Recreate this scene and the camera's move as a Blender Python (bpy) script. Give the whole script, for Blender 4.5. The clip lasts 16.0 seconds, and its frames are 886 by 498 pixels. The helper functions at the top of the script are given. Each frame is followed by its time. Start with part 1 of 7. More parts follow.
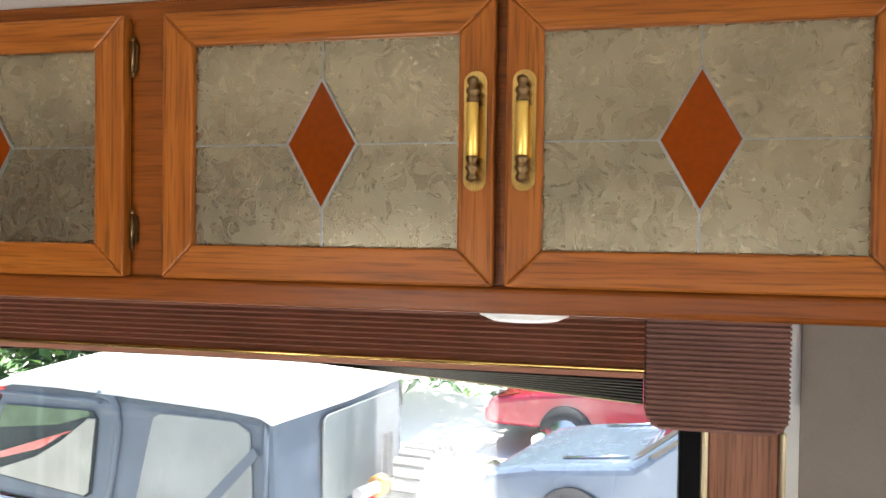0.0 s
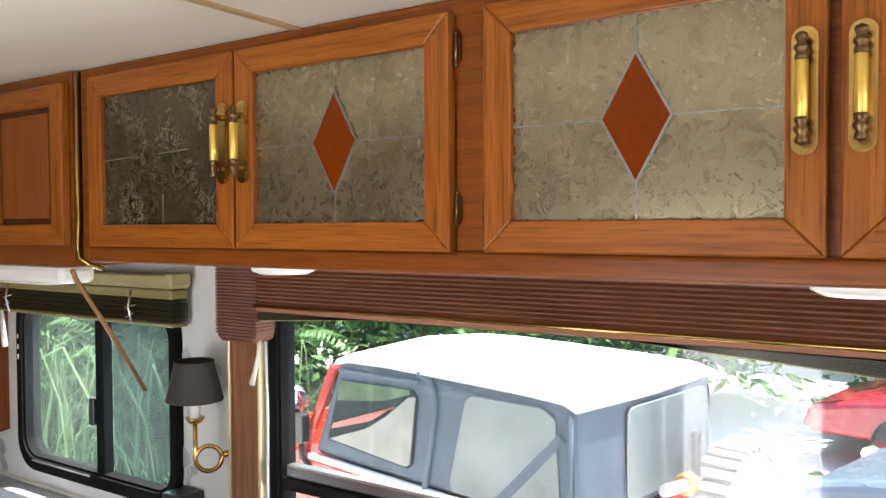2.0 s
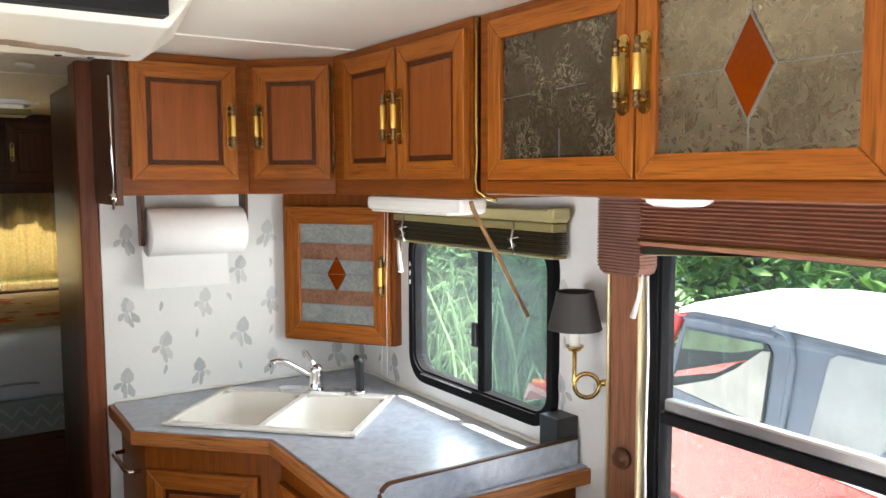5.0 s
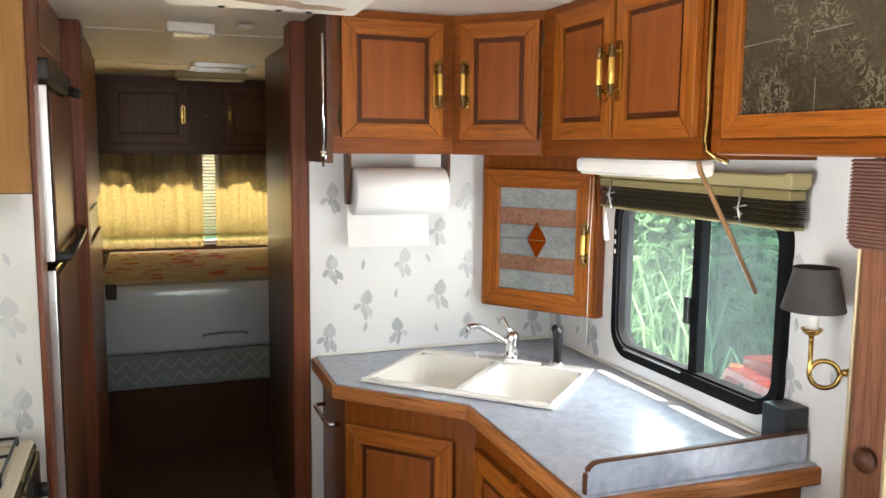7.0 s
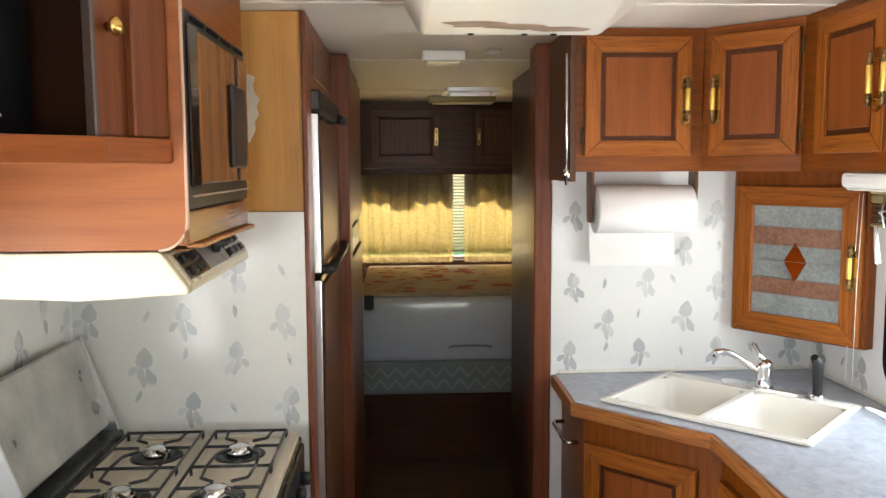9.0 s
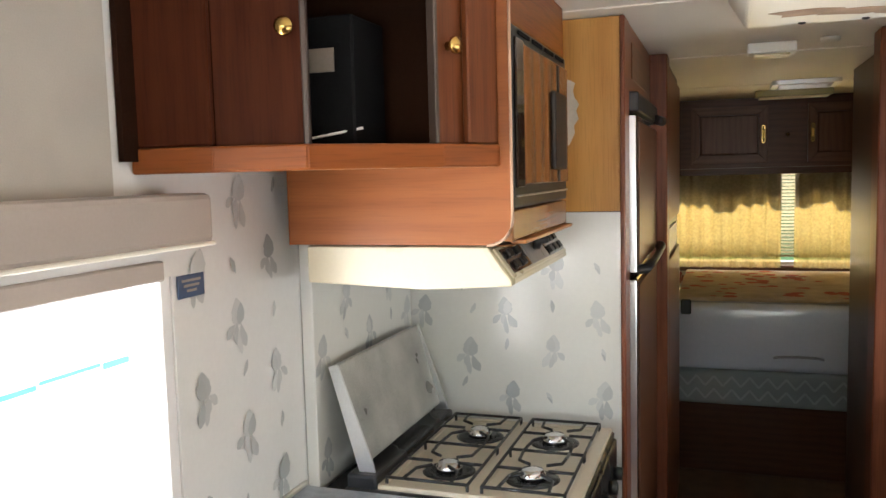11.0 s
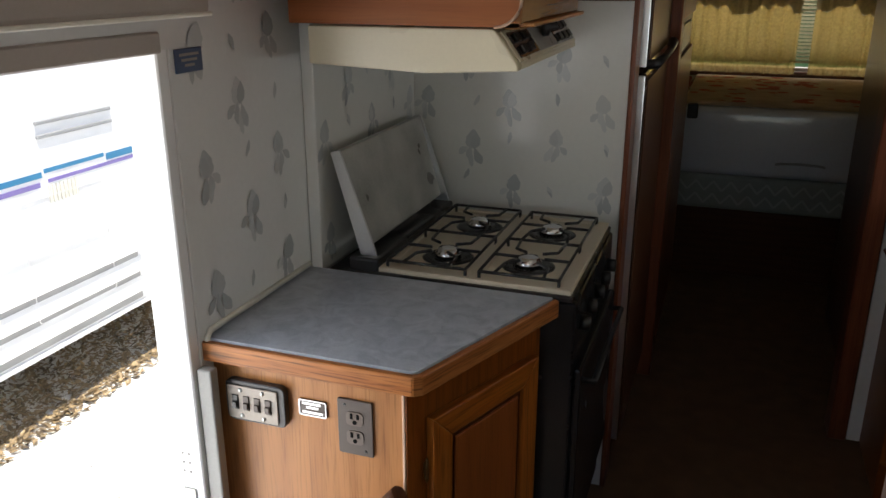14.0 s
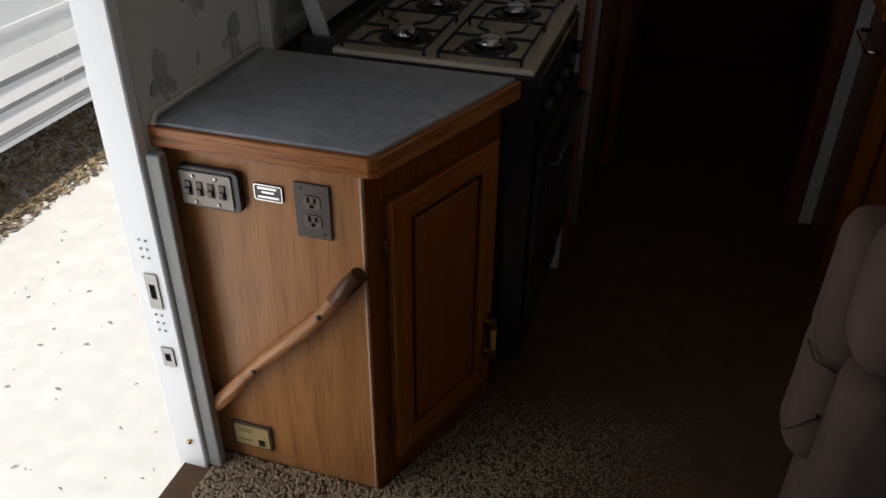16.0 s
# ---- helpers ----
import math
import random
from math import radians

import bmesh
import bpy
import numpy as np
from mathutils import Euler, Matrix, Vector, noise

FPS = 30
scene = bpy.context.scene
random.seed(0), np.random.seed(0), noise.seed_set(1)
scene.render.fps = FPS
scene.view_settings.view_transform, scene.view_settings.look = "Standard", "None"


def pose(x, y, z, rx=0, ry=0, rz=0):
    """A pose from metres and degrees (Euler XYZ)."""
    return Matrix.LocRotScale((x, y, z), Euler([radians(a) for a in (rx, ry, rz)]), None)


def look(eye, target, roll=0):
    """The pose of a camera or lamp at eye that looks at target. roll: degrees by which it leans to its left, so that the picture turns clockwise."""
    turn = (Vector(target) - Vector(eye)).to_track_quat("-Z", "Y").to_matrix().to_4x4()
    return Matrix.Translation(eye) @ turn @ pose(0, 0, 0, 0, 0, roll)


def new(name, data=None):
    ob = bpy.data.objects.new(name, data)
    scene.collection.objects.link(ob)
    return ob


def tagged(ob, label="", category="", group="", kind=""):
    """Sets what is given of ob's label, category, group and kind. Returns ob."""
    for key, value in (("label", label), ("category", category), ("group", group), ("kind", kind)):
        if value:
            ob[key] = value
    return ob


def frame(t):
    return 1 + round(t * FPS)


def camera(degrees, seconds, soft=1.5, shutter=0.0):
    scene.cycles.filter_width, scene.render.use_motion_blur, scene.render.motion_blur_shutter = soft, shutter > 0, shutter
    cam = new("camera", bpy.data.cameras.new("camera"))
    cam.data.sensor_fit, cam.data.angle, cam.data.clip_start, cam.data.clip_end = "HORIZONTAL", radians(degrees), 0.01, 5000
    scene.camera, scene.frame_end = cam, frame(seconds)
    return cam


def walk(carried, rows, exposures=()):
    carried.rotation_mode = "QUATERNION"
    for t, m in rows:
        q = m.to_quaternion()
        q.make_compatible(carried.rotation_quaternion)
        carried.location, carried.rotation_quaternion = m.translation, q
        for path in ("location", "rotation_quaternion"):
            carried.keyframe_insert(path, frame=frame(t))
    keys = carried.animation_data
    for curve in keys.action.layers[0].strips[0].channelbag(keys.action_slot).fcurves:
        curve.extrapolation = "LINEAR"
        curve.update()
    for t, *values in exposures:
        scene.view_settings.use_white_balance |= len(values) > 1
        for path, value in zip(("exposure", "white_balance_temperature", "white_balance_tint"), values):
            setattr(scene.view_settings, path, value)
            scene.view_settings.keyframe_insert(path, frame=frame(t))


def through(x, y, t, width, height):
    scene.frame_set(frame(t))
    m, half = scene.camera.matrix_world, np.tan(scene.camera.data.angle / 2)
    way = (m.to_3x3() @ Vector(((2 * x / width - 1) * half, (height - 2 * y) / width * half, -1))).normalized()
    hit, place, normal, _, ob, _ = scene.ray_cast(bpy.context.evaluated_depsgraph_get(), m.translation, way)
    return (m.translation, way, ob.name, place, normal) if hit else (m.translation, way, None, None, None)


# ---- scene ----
cam = camera(57.4, 16.0)
EXPO = [(0, 1.88), (3, 1.97), (4.2, 2.1), (6.3, 2.6), (10.2, 2.6), (12.3, 1.75), (13, 1.15), (14, 0.55), (15, -0.2), (16, -0.7)]
SKY, SUN, FILL = 0.15, 5.0, 0.70
PATH = [
    (0, (-0.131, 0.169, 1.636), (1.817, 0.619, 1.592), 0.7),
    (0.5, (-0.133, 0.169, 1.616), (1.761, 0.812, 1.612), 0.2),
    (1, (-0.141, 0.172, 1.629), (1.708, 0.935, 1.584), -0.3),
    (1.5, (-0.142, 0.176, 1.614), (1.585, 1.183, 1.56), -0.5),
    (2, (-0.153, 0.181, 1.607), (1.506, 1.297, 1.552), -0.3),
    (2.5, (-0.161, 0.188, 1.608), (1.441, 1.384, 1.545), -0.0),
    (3, (-0.18, 0.195, 1.607), (1.322, 1.512, 1.519), -0.5),
    (3.5, (-0.21, 0.209, 1.601), (1.145, 1.677, 1.502), -0.6),
    (4, (-0.237, 0.213, 1.593), (1.004, 1.778, 1.489), -0.4),
    (4.2, (-0.235, 0.217, 1.589), (0.96, 1.817, 1.48), -0.3),
    (6.3, (-0.285, 0.358, 1.546), (0.611, 2.125, 1.275), 0.5),
    (6.5, (-0.273, 0.37, 1.541), (0.552, 2.173, 1.277), 0.8),
    (7, (-0.261, 0.376, 1.544), (0.429, 2.237, 1.298), 0.6),
    (7.5, (-0.251, 0.364, 1.544), (0.311, 2.268, 1.307), 0.4),
    (8, (-0.249, 0.361, 1.545), (0.163, 2.303, 1.303), 0.0),
    (8.5, (-0.253, 0.356, 1.546), (-0.011, 2.33, 1.326), -0.5),
    (9, (-0.252, 0.355, 1.545), (-0.149, 2.342, 1.342), -0.3),
    (9.5, (-0.248, 0.342, 1.543), (-0.323, 2.331, 1.346), -0.7),
    (10, (-0.249, 0.347, 1.544), (-0.54, 2.317, 1.359), -0.9),
    (10.2, (-0.245, 0.337, 1.542), (-0.638, 2.289, 1.359), -1.3),
    (12.3, (-0.248, 0.278, 1.537), (-1.013, 2.113, 1.317), -0.9),
    (12.5, (-0.247, 0.278, 1.535), (-0.963, 2.122, 1.243), -1.0),
    (13, (-0.245, 0.283, 1.52), (-0.931, 2.121, 1.132), -0.5),
    (13.5, (-0.248, 0.291, 1.512), (-0.902, 2.105, 0.983), -0.1),
    (14, (-0.246, 0.294, 1.501), (-0.878, 2.077, 0.852), -0.0),
    (14.5, (-0.249, 0.294, 1.486), (-0.866, 2.02, 0.686), -0.2),
    (15, (-0.244, 0.304, 1.482), (-0.856, 1.955, 0.535), -0.2),
    (15.5, (-0.25, 0.313, 1.473), (-0.79, 1.904, 0.388), 0.2),
    (16, (-0.24, 0.323, 1.455), (-0.724, 1.927, 0.362), 0.6),
]
walk(cam, [(t, look(eye, target, roll)) for t, eye, target, roll in PATH], exposures=EXPO)
# ---- light ----
world = bpy.data.worlds.new("sky")
scene.world = world
world.use_nodes = True
wn = world.node_tree.nodes
sky = wn.new("ShaderNodeTexSky")
sky.sky_type = 'NISHITA'
sky.sun_disc = False
sky.sun_elevation = radians(77)
sky.sun_rotation = radians(115)
world.node_tree.links.new(sky.outputs[0], wn["Background"].inputs[0])
wn["Background"].inputs[1].default_value = SKY
sun = new("sun", bpy.data.lights.new("sun", 'SUN'))
sun.data.energy = SUN
sun.data.angle = radians(0.6)
sun.data.color = (1.0, 0.95, 0.86)
sun.matrix_world = look((1.5, -1.0, 8.0), (0, 0, 0))


def daylight(name, eye, target, wide, high, watts, colour=(1.0, 0.98, 0.94)):
    """Sky light that enters by a window or door opening."""
    l = new(name, bpy.data.lights.new(name, 'AREA'))
    l.data.shape, l.data.size, l.data.size_y, l.data.energy, l.data.color = 'RECTANGLE', wide, high, watts, colour
    l.matrix_world = look(eye, target)
    return l


daylight("daylight_windscreen", (0, -1.64, 1.3), (0, 1, 1.25), 1.95, 0.86, 0.35 * FILL, (1.0, 0.93, 0.82))
daylight("daylight_driver_window", (-1.17, -0.08, 1.15), (1, -0.08, 1.12), 1.0, 0.58, 0.3 * FILL, (1.0, 0.93, 0.82))
daylight("daylight_entry", (-1.36, 1.04, 0.55), (1, 1.04, 0.53), 0.66, 1.5, 12.4 * FILL, (1.0, 1.0, 1.0))
daylight("daylight_large_window", (1.215, 0.77, 1.0), (-1, 0.77, 0.95), 1.3, 0.68, 1.2 * FILL, (1.0, 0.93, 0.82))
daylight("daylight_kitchen_window", (1.215, 2.2, 1.14), (-1, 2.2, 1.1), 0.6, 0.42, 2.7 * FILL, (0.97, 1.0, 1.0))
daylight("daylight_rear_window", (0.03, 5.83, 1.205), (0.03, 0, 1.1), 1.55, 0.52, 6.5 * FILL)


# ---- materials ----
def material(name, rough=0.5, metal=0.0):
    m = bpy.data.materials.new(name)
    m.use_nodes = True
    b = m.node_tree.nodes["Principled BSDF"]
    b.inputs["Roughness"].default_value = rough
    b.inputs["Metallic"].default_value = metal
    return m, m.node_tree, b


def node(tree, kind, **values):
    n = tree.nodes.new(kind)
    for k, v in values.items():
        n.inputs[k.replace("_", " ")].default_value = v
    return n


def ramp(tree, source, stops):
    r = tree.nodes.new("ShaderNodeValToRGB")
    while len(r.color_ramp.elements) < len(stops):
        r.color_ramp.elements.new(0.5)
    for e, (p, c) in zip(r.color_ramp.elements, stops):
        e.position, e.color = p, (*c, 1)
    tree.links.new(source, r.inputs[0])
    return r.outputs[0]


def coords(tree, uv=False, scale=(1, 1, 1)):
    tc = tree.nodes.new("ShaderNodeTexCoord")
    mp = tree.nodes.new("ShaderNodeMapping")
    mp.inputs["Scale"].default_value = scale
    tree.links.new(tc.outputs["UV" if uv else "Object"], mp.inputs[0])
    return mp.outputs[0]


def noise_of(tree, vec, scale, detail=4.0, distortion=0.0, rough=0.5):
    n = node(tree, "ShaderNodeTexNoise", Scale=scale, Detail=detail, Distortion=distortion, Roughness=rough)
    tree.links.new(vec, n.inputs["Vector"])
    return n.outputs["Fac"]


def mix(tree, fac, a, b, kind='MIX'):
    n = tree.nodes.new("ShaderNodeMix")
    n.data_type, n.blend_type = 'RGBA', kind
    for sock, v in ((n.inputs[0], fac), (n.inputs[6], a), (n.inputs[7], b)):
        if hasattr(v, "is_linked"):
            tree.links.new(v, sock)
        elif isinstance(v, tuple):
            sock.default_value = (*v, 1)
        else:
            sock.default_value = v
    return n.outputs[2]


def bump(tree, bsdf, height, strength=0.2, distance=0.002):
    b = node(tree, "ShaderNodeBump", Strength=strength, Distance=distance)
    tree.links.new(height, b.inputs["Height"])
    tree.links.new(b.outputs[0], bsdf.inputs["Normal"])


def plain(name, colour, rough=0.5, metal=0.0, vary=0.12, scale=30.0, relief=0.0, coat=0.0):
    """Paint, plastic, metal or cloth: one colour with mottling at two scales."""
    m, t, b = material(name, rough, metal)
    v = coords(t)
    big, fine = noise_of(t, v, scale * 0.15, 3), noise_of(t, v, scale * 6, 5)
    dark = tuple(c * (1 - vary) for c in colour)
    light = tuple(min(1, c * (1 + vary * 0.5)) for c in colour)
    c1 = ramp(t, big, [(0.3, dark), (0.7, light)])
    t.links.new(mix(t, 0.35, c1, ramp(t, fine, [(0.3, dark), (0.7, light)])), b.inputs["Base Color"])
    rr = node(t, "ShaderNodeMapRange", To_Min=max(0.03, rough - 0.08), To_Max=min(1, rough + 0.1))
    t.links.new(big, rr.inputs[0])
    t.links.new(rr.outputs[0], b.inputs["Roughness"])
    b.inputs["Coat Weight"].default_value = coat
    if relief:
        bump(t, b, fine, relief)
    return m


def wood(name, dark, mid, light, rough=0.35, pores=0.5, figure=1.0):
    """Stained wood, its grain along the first texture axis."""
    m, t, b = material(name, rough)
    v = coords(t, True, (1.0, 1.0, 1.0))
    ring = node(t, "ShaderNodeTexWave", Scale=9.0 * figure, Distortion=7.0, Detail=3.0, Detail_Scale=1.2)
    ring.bands_direction = 'Y'
    stretch = t.nodes.new("ShaderNodeMapping")
    stretch.inputs["Scale"].default_value = (0.22, 1.0, 1.0)
    t.links.new(v, stretch.inputs[0])
    t.links.new(stretch.outputs[0], ring.inputs["Vector"])
    fine_map = t.nodes.new("ShaderNodeMapping")
    fine_map.inputs["Scale"].default_value = (6.0, 160.0, 1.0)
    t.links.new(v, fine_map.inputs[0])
    fine = noise_of(t, fine_map.outputs[0], 1.6, 4, 0.2)
    tone = noise_of(t, v, 3.0, 2)
    base = ramp(t, ring.outputs["Fac"], [(0.0, dark), (0.45, mid), (1.0, light)])
    base = mix(t, 0.6, base, ramp(t, tone, [(0.3, mid), (0.7, light)]))
    line = ramp(t, fine, [(0.36, (1 - pores,) * 3), (0.5, (1, 1, 1))])
    arch = node(t, "ShaderNodeTexWave", Scale=17.0 * figure, Distortion=16.0, Detail=4.0, Detail_Scale=0.9, Detail_Roughness=0.6)
    arch.bands_direction = 'Y'
    slow = t.nodes.new("ShaderNodeMapping")
    slow.inputs["Scale"].default_value = (0.10, 1.0, 1.0)
    t.links.new(v, slow.inputs[0])
    t.links.new(slow.outputs[0], arch.inputs["Vector"])
    vein = ramp(t, arch.outputs["Fac"], [(0.0, (1 - pores * 0.75,) * 3), (0.16, (1 - pores * 0.25,) * 3), (0.34, (1, 1, 1))])
    broken = mix(t, ramp(t, fine, [(0.35, (1, 1, 1)), (0.62, (0.25, 0.25, 0.25))]), (1, 1, 1), vein)
    base = mix(t, 1.0, base, broken, 'MULTIPLY')
    t.links.new(mix(t, 1.0, base, line, 'MULTIPLY'), b.inputs["Base Color"])
    b.inputs["Coat Weight"].default_value = 0.06
    b.inputs["Coat Roughness"].default_value = 0.25
    b.inputs["Specular IOR Level"].default_value = 0.22
    bump(t, b, fine, 0.12, 0.001)
    return m


def laminate(name, a, c, rough=0.35, scale=60.0):
    """Counter laminate: soft marbled mottle."""
    m, t, b = material(name, rough)
    v = coords(t)
    n1, n2 = noise_of(t, v, scale * 0.3, 6, 1.2), noise_of(t, v, scale * 5, 3)
    t.links.new(mix(t, 0.3, ramp(t, n1, [(0.3, a), (0.7, c)]), ramp(t, n2, [(0.35, a), (0.65, c)])), b.inputs["Base Color"])
    return m


def art_glass(name, a, c, rough, grain, silver=0.55, edge=0.1):
    """Hammered, half-silvered cabinet glass."""
    m, t, b = material(name, rough, silver)
    v = coords(t)
    n1, n2 = noise_of(t, v, 9, 3, 0.8), noise_of(t, v, grain, 4, 1.5)
    t.links.new(mix(t, 0.5, ramp(t, n1, [(0.3, a), (0.7, c)]), ramp(t, n2, [(0.5 - edge, a), (0.5 + edge, c)])), b.inputs["Base Color"])
    b.inputs["Coat Weight"].default_value = 1.0
    b.inputs["Coat Roughness"].default_value = 0.08
    b.inputs["Specular IOR Level"].default_value = 0.9
    bump(t, b, n2, 0.15, 0.0015)
    return m


def etched_glass(name, ground, etch, silver, rough, scale, amount):
    """Smoky half-silvered glass with frosted swirls etched into it."""
    m, t, b = material(name, rough, silver)
    v = coords(t)
    cloud = noise_of(t, v, 7, 3, 0.6)
    ripple = noise_of(t, v, 30, 4, 1.0)
    swirl = noise_of(t, v, scale, 5, 1.4, 0.55)
    patch = noise_of(t, v, 9, 3, 0.8)
    line = ramp(t, swirl, [(0.42, (0, 0, 0)), (0.50, (1, 1, 1)), (0.58, (0, 0, 0))])
    where = ramp(t, patch, [(0.42, (0.12, 0.12, 0.12)), (0.68, (1, 1, 1))])
    frost = mix(t, 1.0, line, where, 'MULTIPLY')
    frost = mix(t, 1.0, frost, (amount,) * 3, 'MULTIPLY')
    base = ramp(t, cloud, [(0.32, tuple(c * 0.75 for c in ground)), (0.66, ground)])
    t.links.new(mix(t, frost, base, etch), b.inputs["Base Color"])
    r = node(t, "ShaderNodeMapRange", To_Min=rough, To_Max=rough + 0.22)
    t.links.new(frost, r.inputs[0])
    t.links.new(r.outputs[0], b.inputs["Roughness"])
    s = node(t, "ShaderNodeMapRange", To_Min=silver, To_Max=silver * 0.55)
    t.links.new(frost, s.inputs[0])
    t.links.new(s.outputs[0], b.inputs["Metallic"])
    bump(t, b, mix(t, 0.25, ripple, frost), 0.15, 0.003)
    return m


def matte(m):
    m.node_tree.nodes["Principled BSDF"].inputs["Specular IOR Level"].default_value = 0.05
    return m


def clear_glass(name, tint=(1, 1, 1), haze_share=0.0):
    m = bpy.data.materials.new(name)
    m.use_nodes = True
    t = m.node_tree
    t.nodes.clear()
    out, tr = t.nodes.new("ShaderNodeOutputMaterial"), t.nodes.new("ShaderNodeBsdfTransparent")
    tr.inputs[0].default_value = (*tint, 1)
    gl, fr = t.nodes.new("ShaderNodeBsdfGlossy"), t.nodes.new("ShaderNodeLayerWeight")
    gl.inputs["Roughness"].default_value = 0.02
    fr.inputs[0].default_value = 0.5
    amount = node(t, "ShaderNodeMapRange", From_Min=0.45, From_Max=1.0, To_Min=0.025, To_Max=0.30)
    t.links.new(fr.outputs["Facing"], amount.inputs[0])
    mx = t.nodes.new("ShaderNodeMixShader")
    t.links.new(amount.outputs[0], mx.inputs[0])
    t.links.new(tr.outputs[0], mx.inputs[1])
    t.links.new(gl.outputs[0], mx.inputs[2])
    if haze_share:
        haze, m2 = t.nodes.new("ShaderNodeBsdfTranslucent"), t.nodes.new("ShaderNodeMixShader")
        haze.inputs[0].default_value = (0.62, 0.70, 0.72, 1)
        m2.inputs[0].default_value = haze_share
        t.links.new(mx.outputs[0], m2.inputs[1])
        t.links.new(haze.outputs[0], m2.inputs[2])
        mx = m2
    t.links.new(mx.outputs[0], out.inputs[0])
    return m


def leafy(name, a, c, through=0.0):
    """Leaves that differ one from another; light passes through by a share."""
    m, t, b = material(name, 0.6)
    info = t.nodes.new("ShaderNodeNewGeometry")
    tone = ramp(t, info.outputs["Random Per Island"], [(0.0, a), (1.0, c)])
    t.links.new(tone, b.inputs["Base Color"])
    if through:
        tr, mx = t.nodes.new("ShaderNodeBsdfTranslucent"), t.nodes.new("ShaderNodeMixShader")
        t.links.new(tone, tr.inputs[0])
        mx.inputs[0].default_value = through
        t.links.new(b.outputs[0], mx.inputs[1])
        t.links.new(tr.outputs[0], mx.inputs[2])
        t.links.new(mx.outputs[0], t.nodes["Material Output"].inputs[0])
    return m


OAK = wood("oak", (0.20, 0.050, 0.006), (0.30, 0.084, 0.010), (0.36, 0.114, 0.016), pores=0.35)
OAK_DARK = wood("oak_face", (0.15, 0.036, 0.004), (0.20, 0.051, 0.006), (0.235, 0.064, 0.008), pores=0.25)
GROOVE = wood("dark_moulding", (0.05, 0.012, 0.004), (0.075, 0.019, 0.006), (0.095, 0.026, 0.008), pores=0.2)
TAMBOUR = wood("tambour_wood", (0.095, 0.027, 0.009), (0.130, 0.038, 0.013), (0.155, 0.048, 0.017), pores=0.15)
OAK_PANEL = wood("oak_panel", (0.195, 0.050, 0.010), (0.235, 0.063, 0.013), (0.265, 0.076, 0.017), pores=0.15, figure=0.55)
WALNUT = wood("walnut", (0.062, 0.023, 0.010), (0.090, 0.035, 0.016), (0.112, 0.046, 0.022), pores=0.15)
CHERRY = wood("cherry_panel", (0.215, 0.064, 0.018), (0.27, 0.086, 0.025), (0.31, 0.104, 0.032), pores=0.08, figure=0.6)
MAHOGANY = wood("mahogany_door", (0.045, 0.011, 0.005), (0.062, 0.016, 0.007), (0.075, 0.020, 0.009), rough=0.45, pores=0.15)
MAHOGANY.node_tree.nodes["Principled BSDF"].inputs["Coat Weight"].default_value = 0.0
matte(MAHOGANY)
TAN_PLY = wood("tan_ply", (0.29, 0.115, 0.040), (0.38, 0.165, 0.058), (0.44, 0.195, 0.068), pores=0.24, figure=0.5)
BARE_PLY = wood("bare_ply", (0.42, 0.19, 0.045), (0.55, 0.27, 0.070), (0.62, 0.33, 0.10), pores=0.1, figure=0.35)
EDGE = wood("oak_edge", (0.24, 0.075, 0.018), (0.36, 0.125, 0.032), (0.44, 0.17, 0.05))
STICK = wood("stick_wood", (0.26, 0.10, 0.035), (0.38, 0.16, 0.06), (0.46, 0.22, 0.09))
WALLPAPER = plain("wallpaper", (0.77, 0.77, 0.755), 0.32, vary=0.06, scale=14)
WALL_CLOTH = plain("wall_vinyl", (0.47, 0.44, 0.39), 0.55, vary=0.10, scale=60, relief=0.25)
# Wall vinyl colour darkened to stand in for shade beside the large window.
SHADED_WALL_CLOTH = plain("shaded_wall_cloth", (0.20, 0.165, 0.13), 0.7, vary=0.15, scale=50, relief=0.3)
MOTIF = leafy("motif_grey_blue", (0.43, 0.45, 0.46), (0.64, 0.65, 0.64))
MOTIF.node_tree.nodes["Principled BSDF"].inputs["Roughness"].default_value = 0.15
CEIL = plain("ceiling_vinyl", (0.80, 0.745, 0.655), 0.6, vary=0.04, scale=40, relief=0.12)
BATTEN = plain("tan_batten", (0.52, 0.37, 0.19), 0.5, vary=0.15)
CREAM = plain("cream_plastic", (0.80, 0.77, 0.68), 0.35, vary=0.05)
WHITE = plain("white_plastic", (0.85, 0.84, 0.80), 0.3, vary=0.04)
PORCELAIN = plain("sink_enamel", (0.86, 0.83, 0.76), 0.15, vary=0.03, coat=0.4)
BLACK = plain("black_plastic", (0.015, 0.015, 0.016), 0.35, vary=0.3)
BLACK_METAL = plain("black_enamel", (0.02, 0.02, 0.022), 0.25, vary=0.3)
BRASS = plain("brass", (0.58, 0.38, 0.12), 0.22, 1.0, vary=0.2)
GRIP = plain("gold_grip", (0.82, 0.53, 0.12), 0.35, 0.6, vary=0.1)
CHROME = plain("chrome", (0.80, 0.80, 0.82), 0.08, 1.0, vary=0.05)
ALU = plain("aluminium", (0.72, 0.72, 0.72), 0.3, 1.0, vary=0.1)
LAMINATE = laminate("grey_laminate", (0.29, 0.325, 0.39), (0.52, 0.56, 0.62), 0.3, 75.0)
GLASS_ART = etched_glass("hammered_glass", (0.36, 0.305, 0.20), (0.24, 0.22, 0.15), 0.85, 0.27, 30, 0.30)
GLASS_DARK = etched_glass("patterned_dark_glass", (0.10, 0.072, 0.042), (0.23, 0.20, 0.13), 0.6, 0.18, 46, 0.75)
GLASS_GREY = art_glass("grey_leaded_glass", (0.20, 0.23, 0.23), (0.38, 0.41, 0.40), 0.3, 60, 0.2)
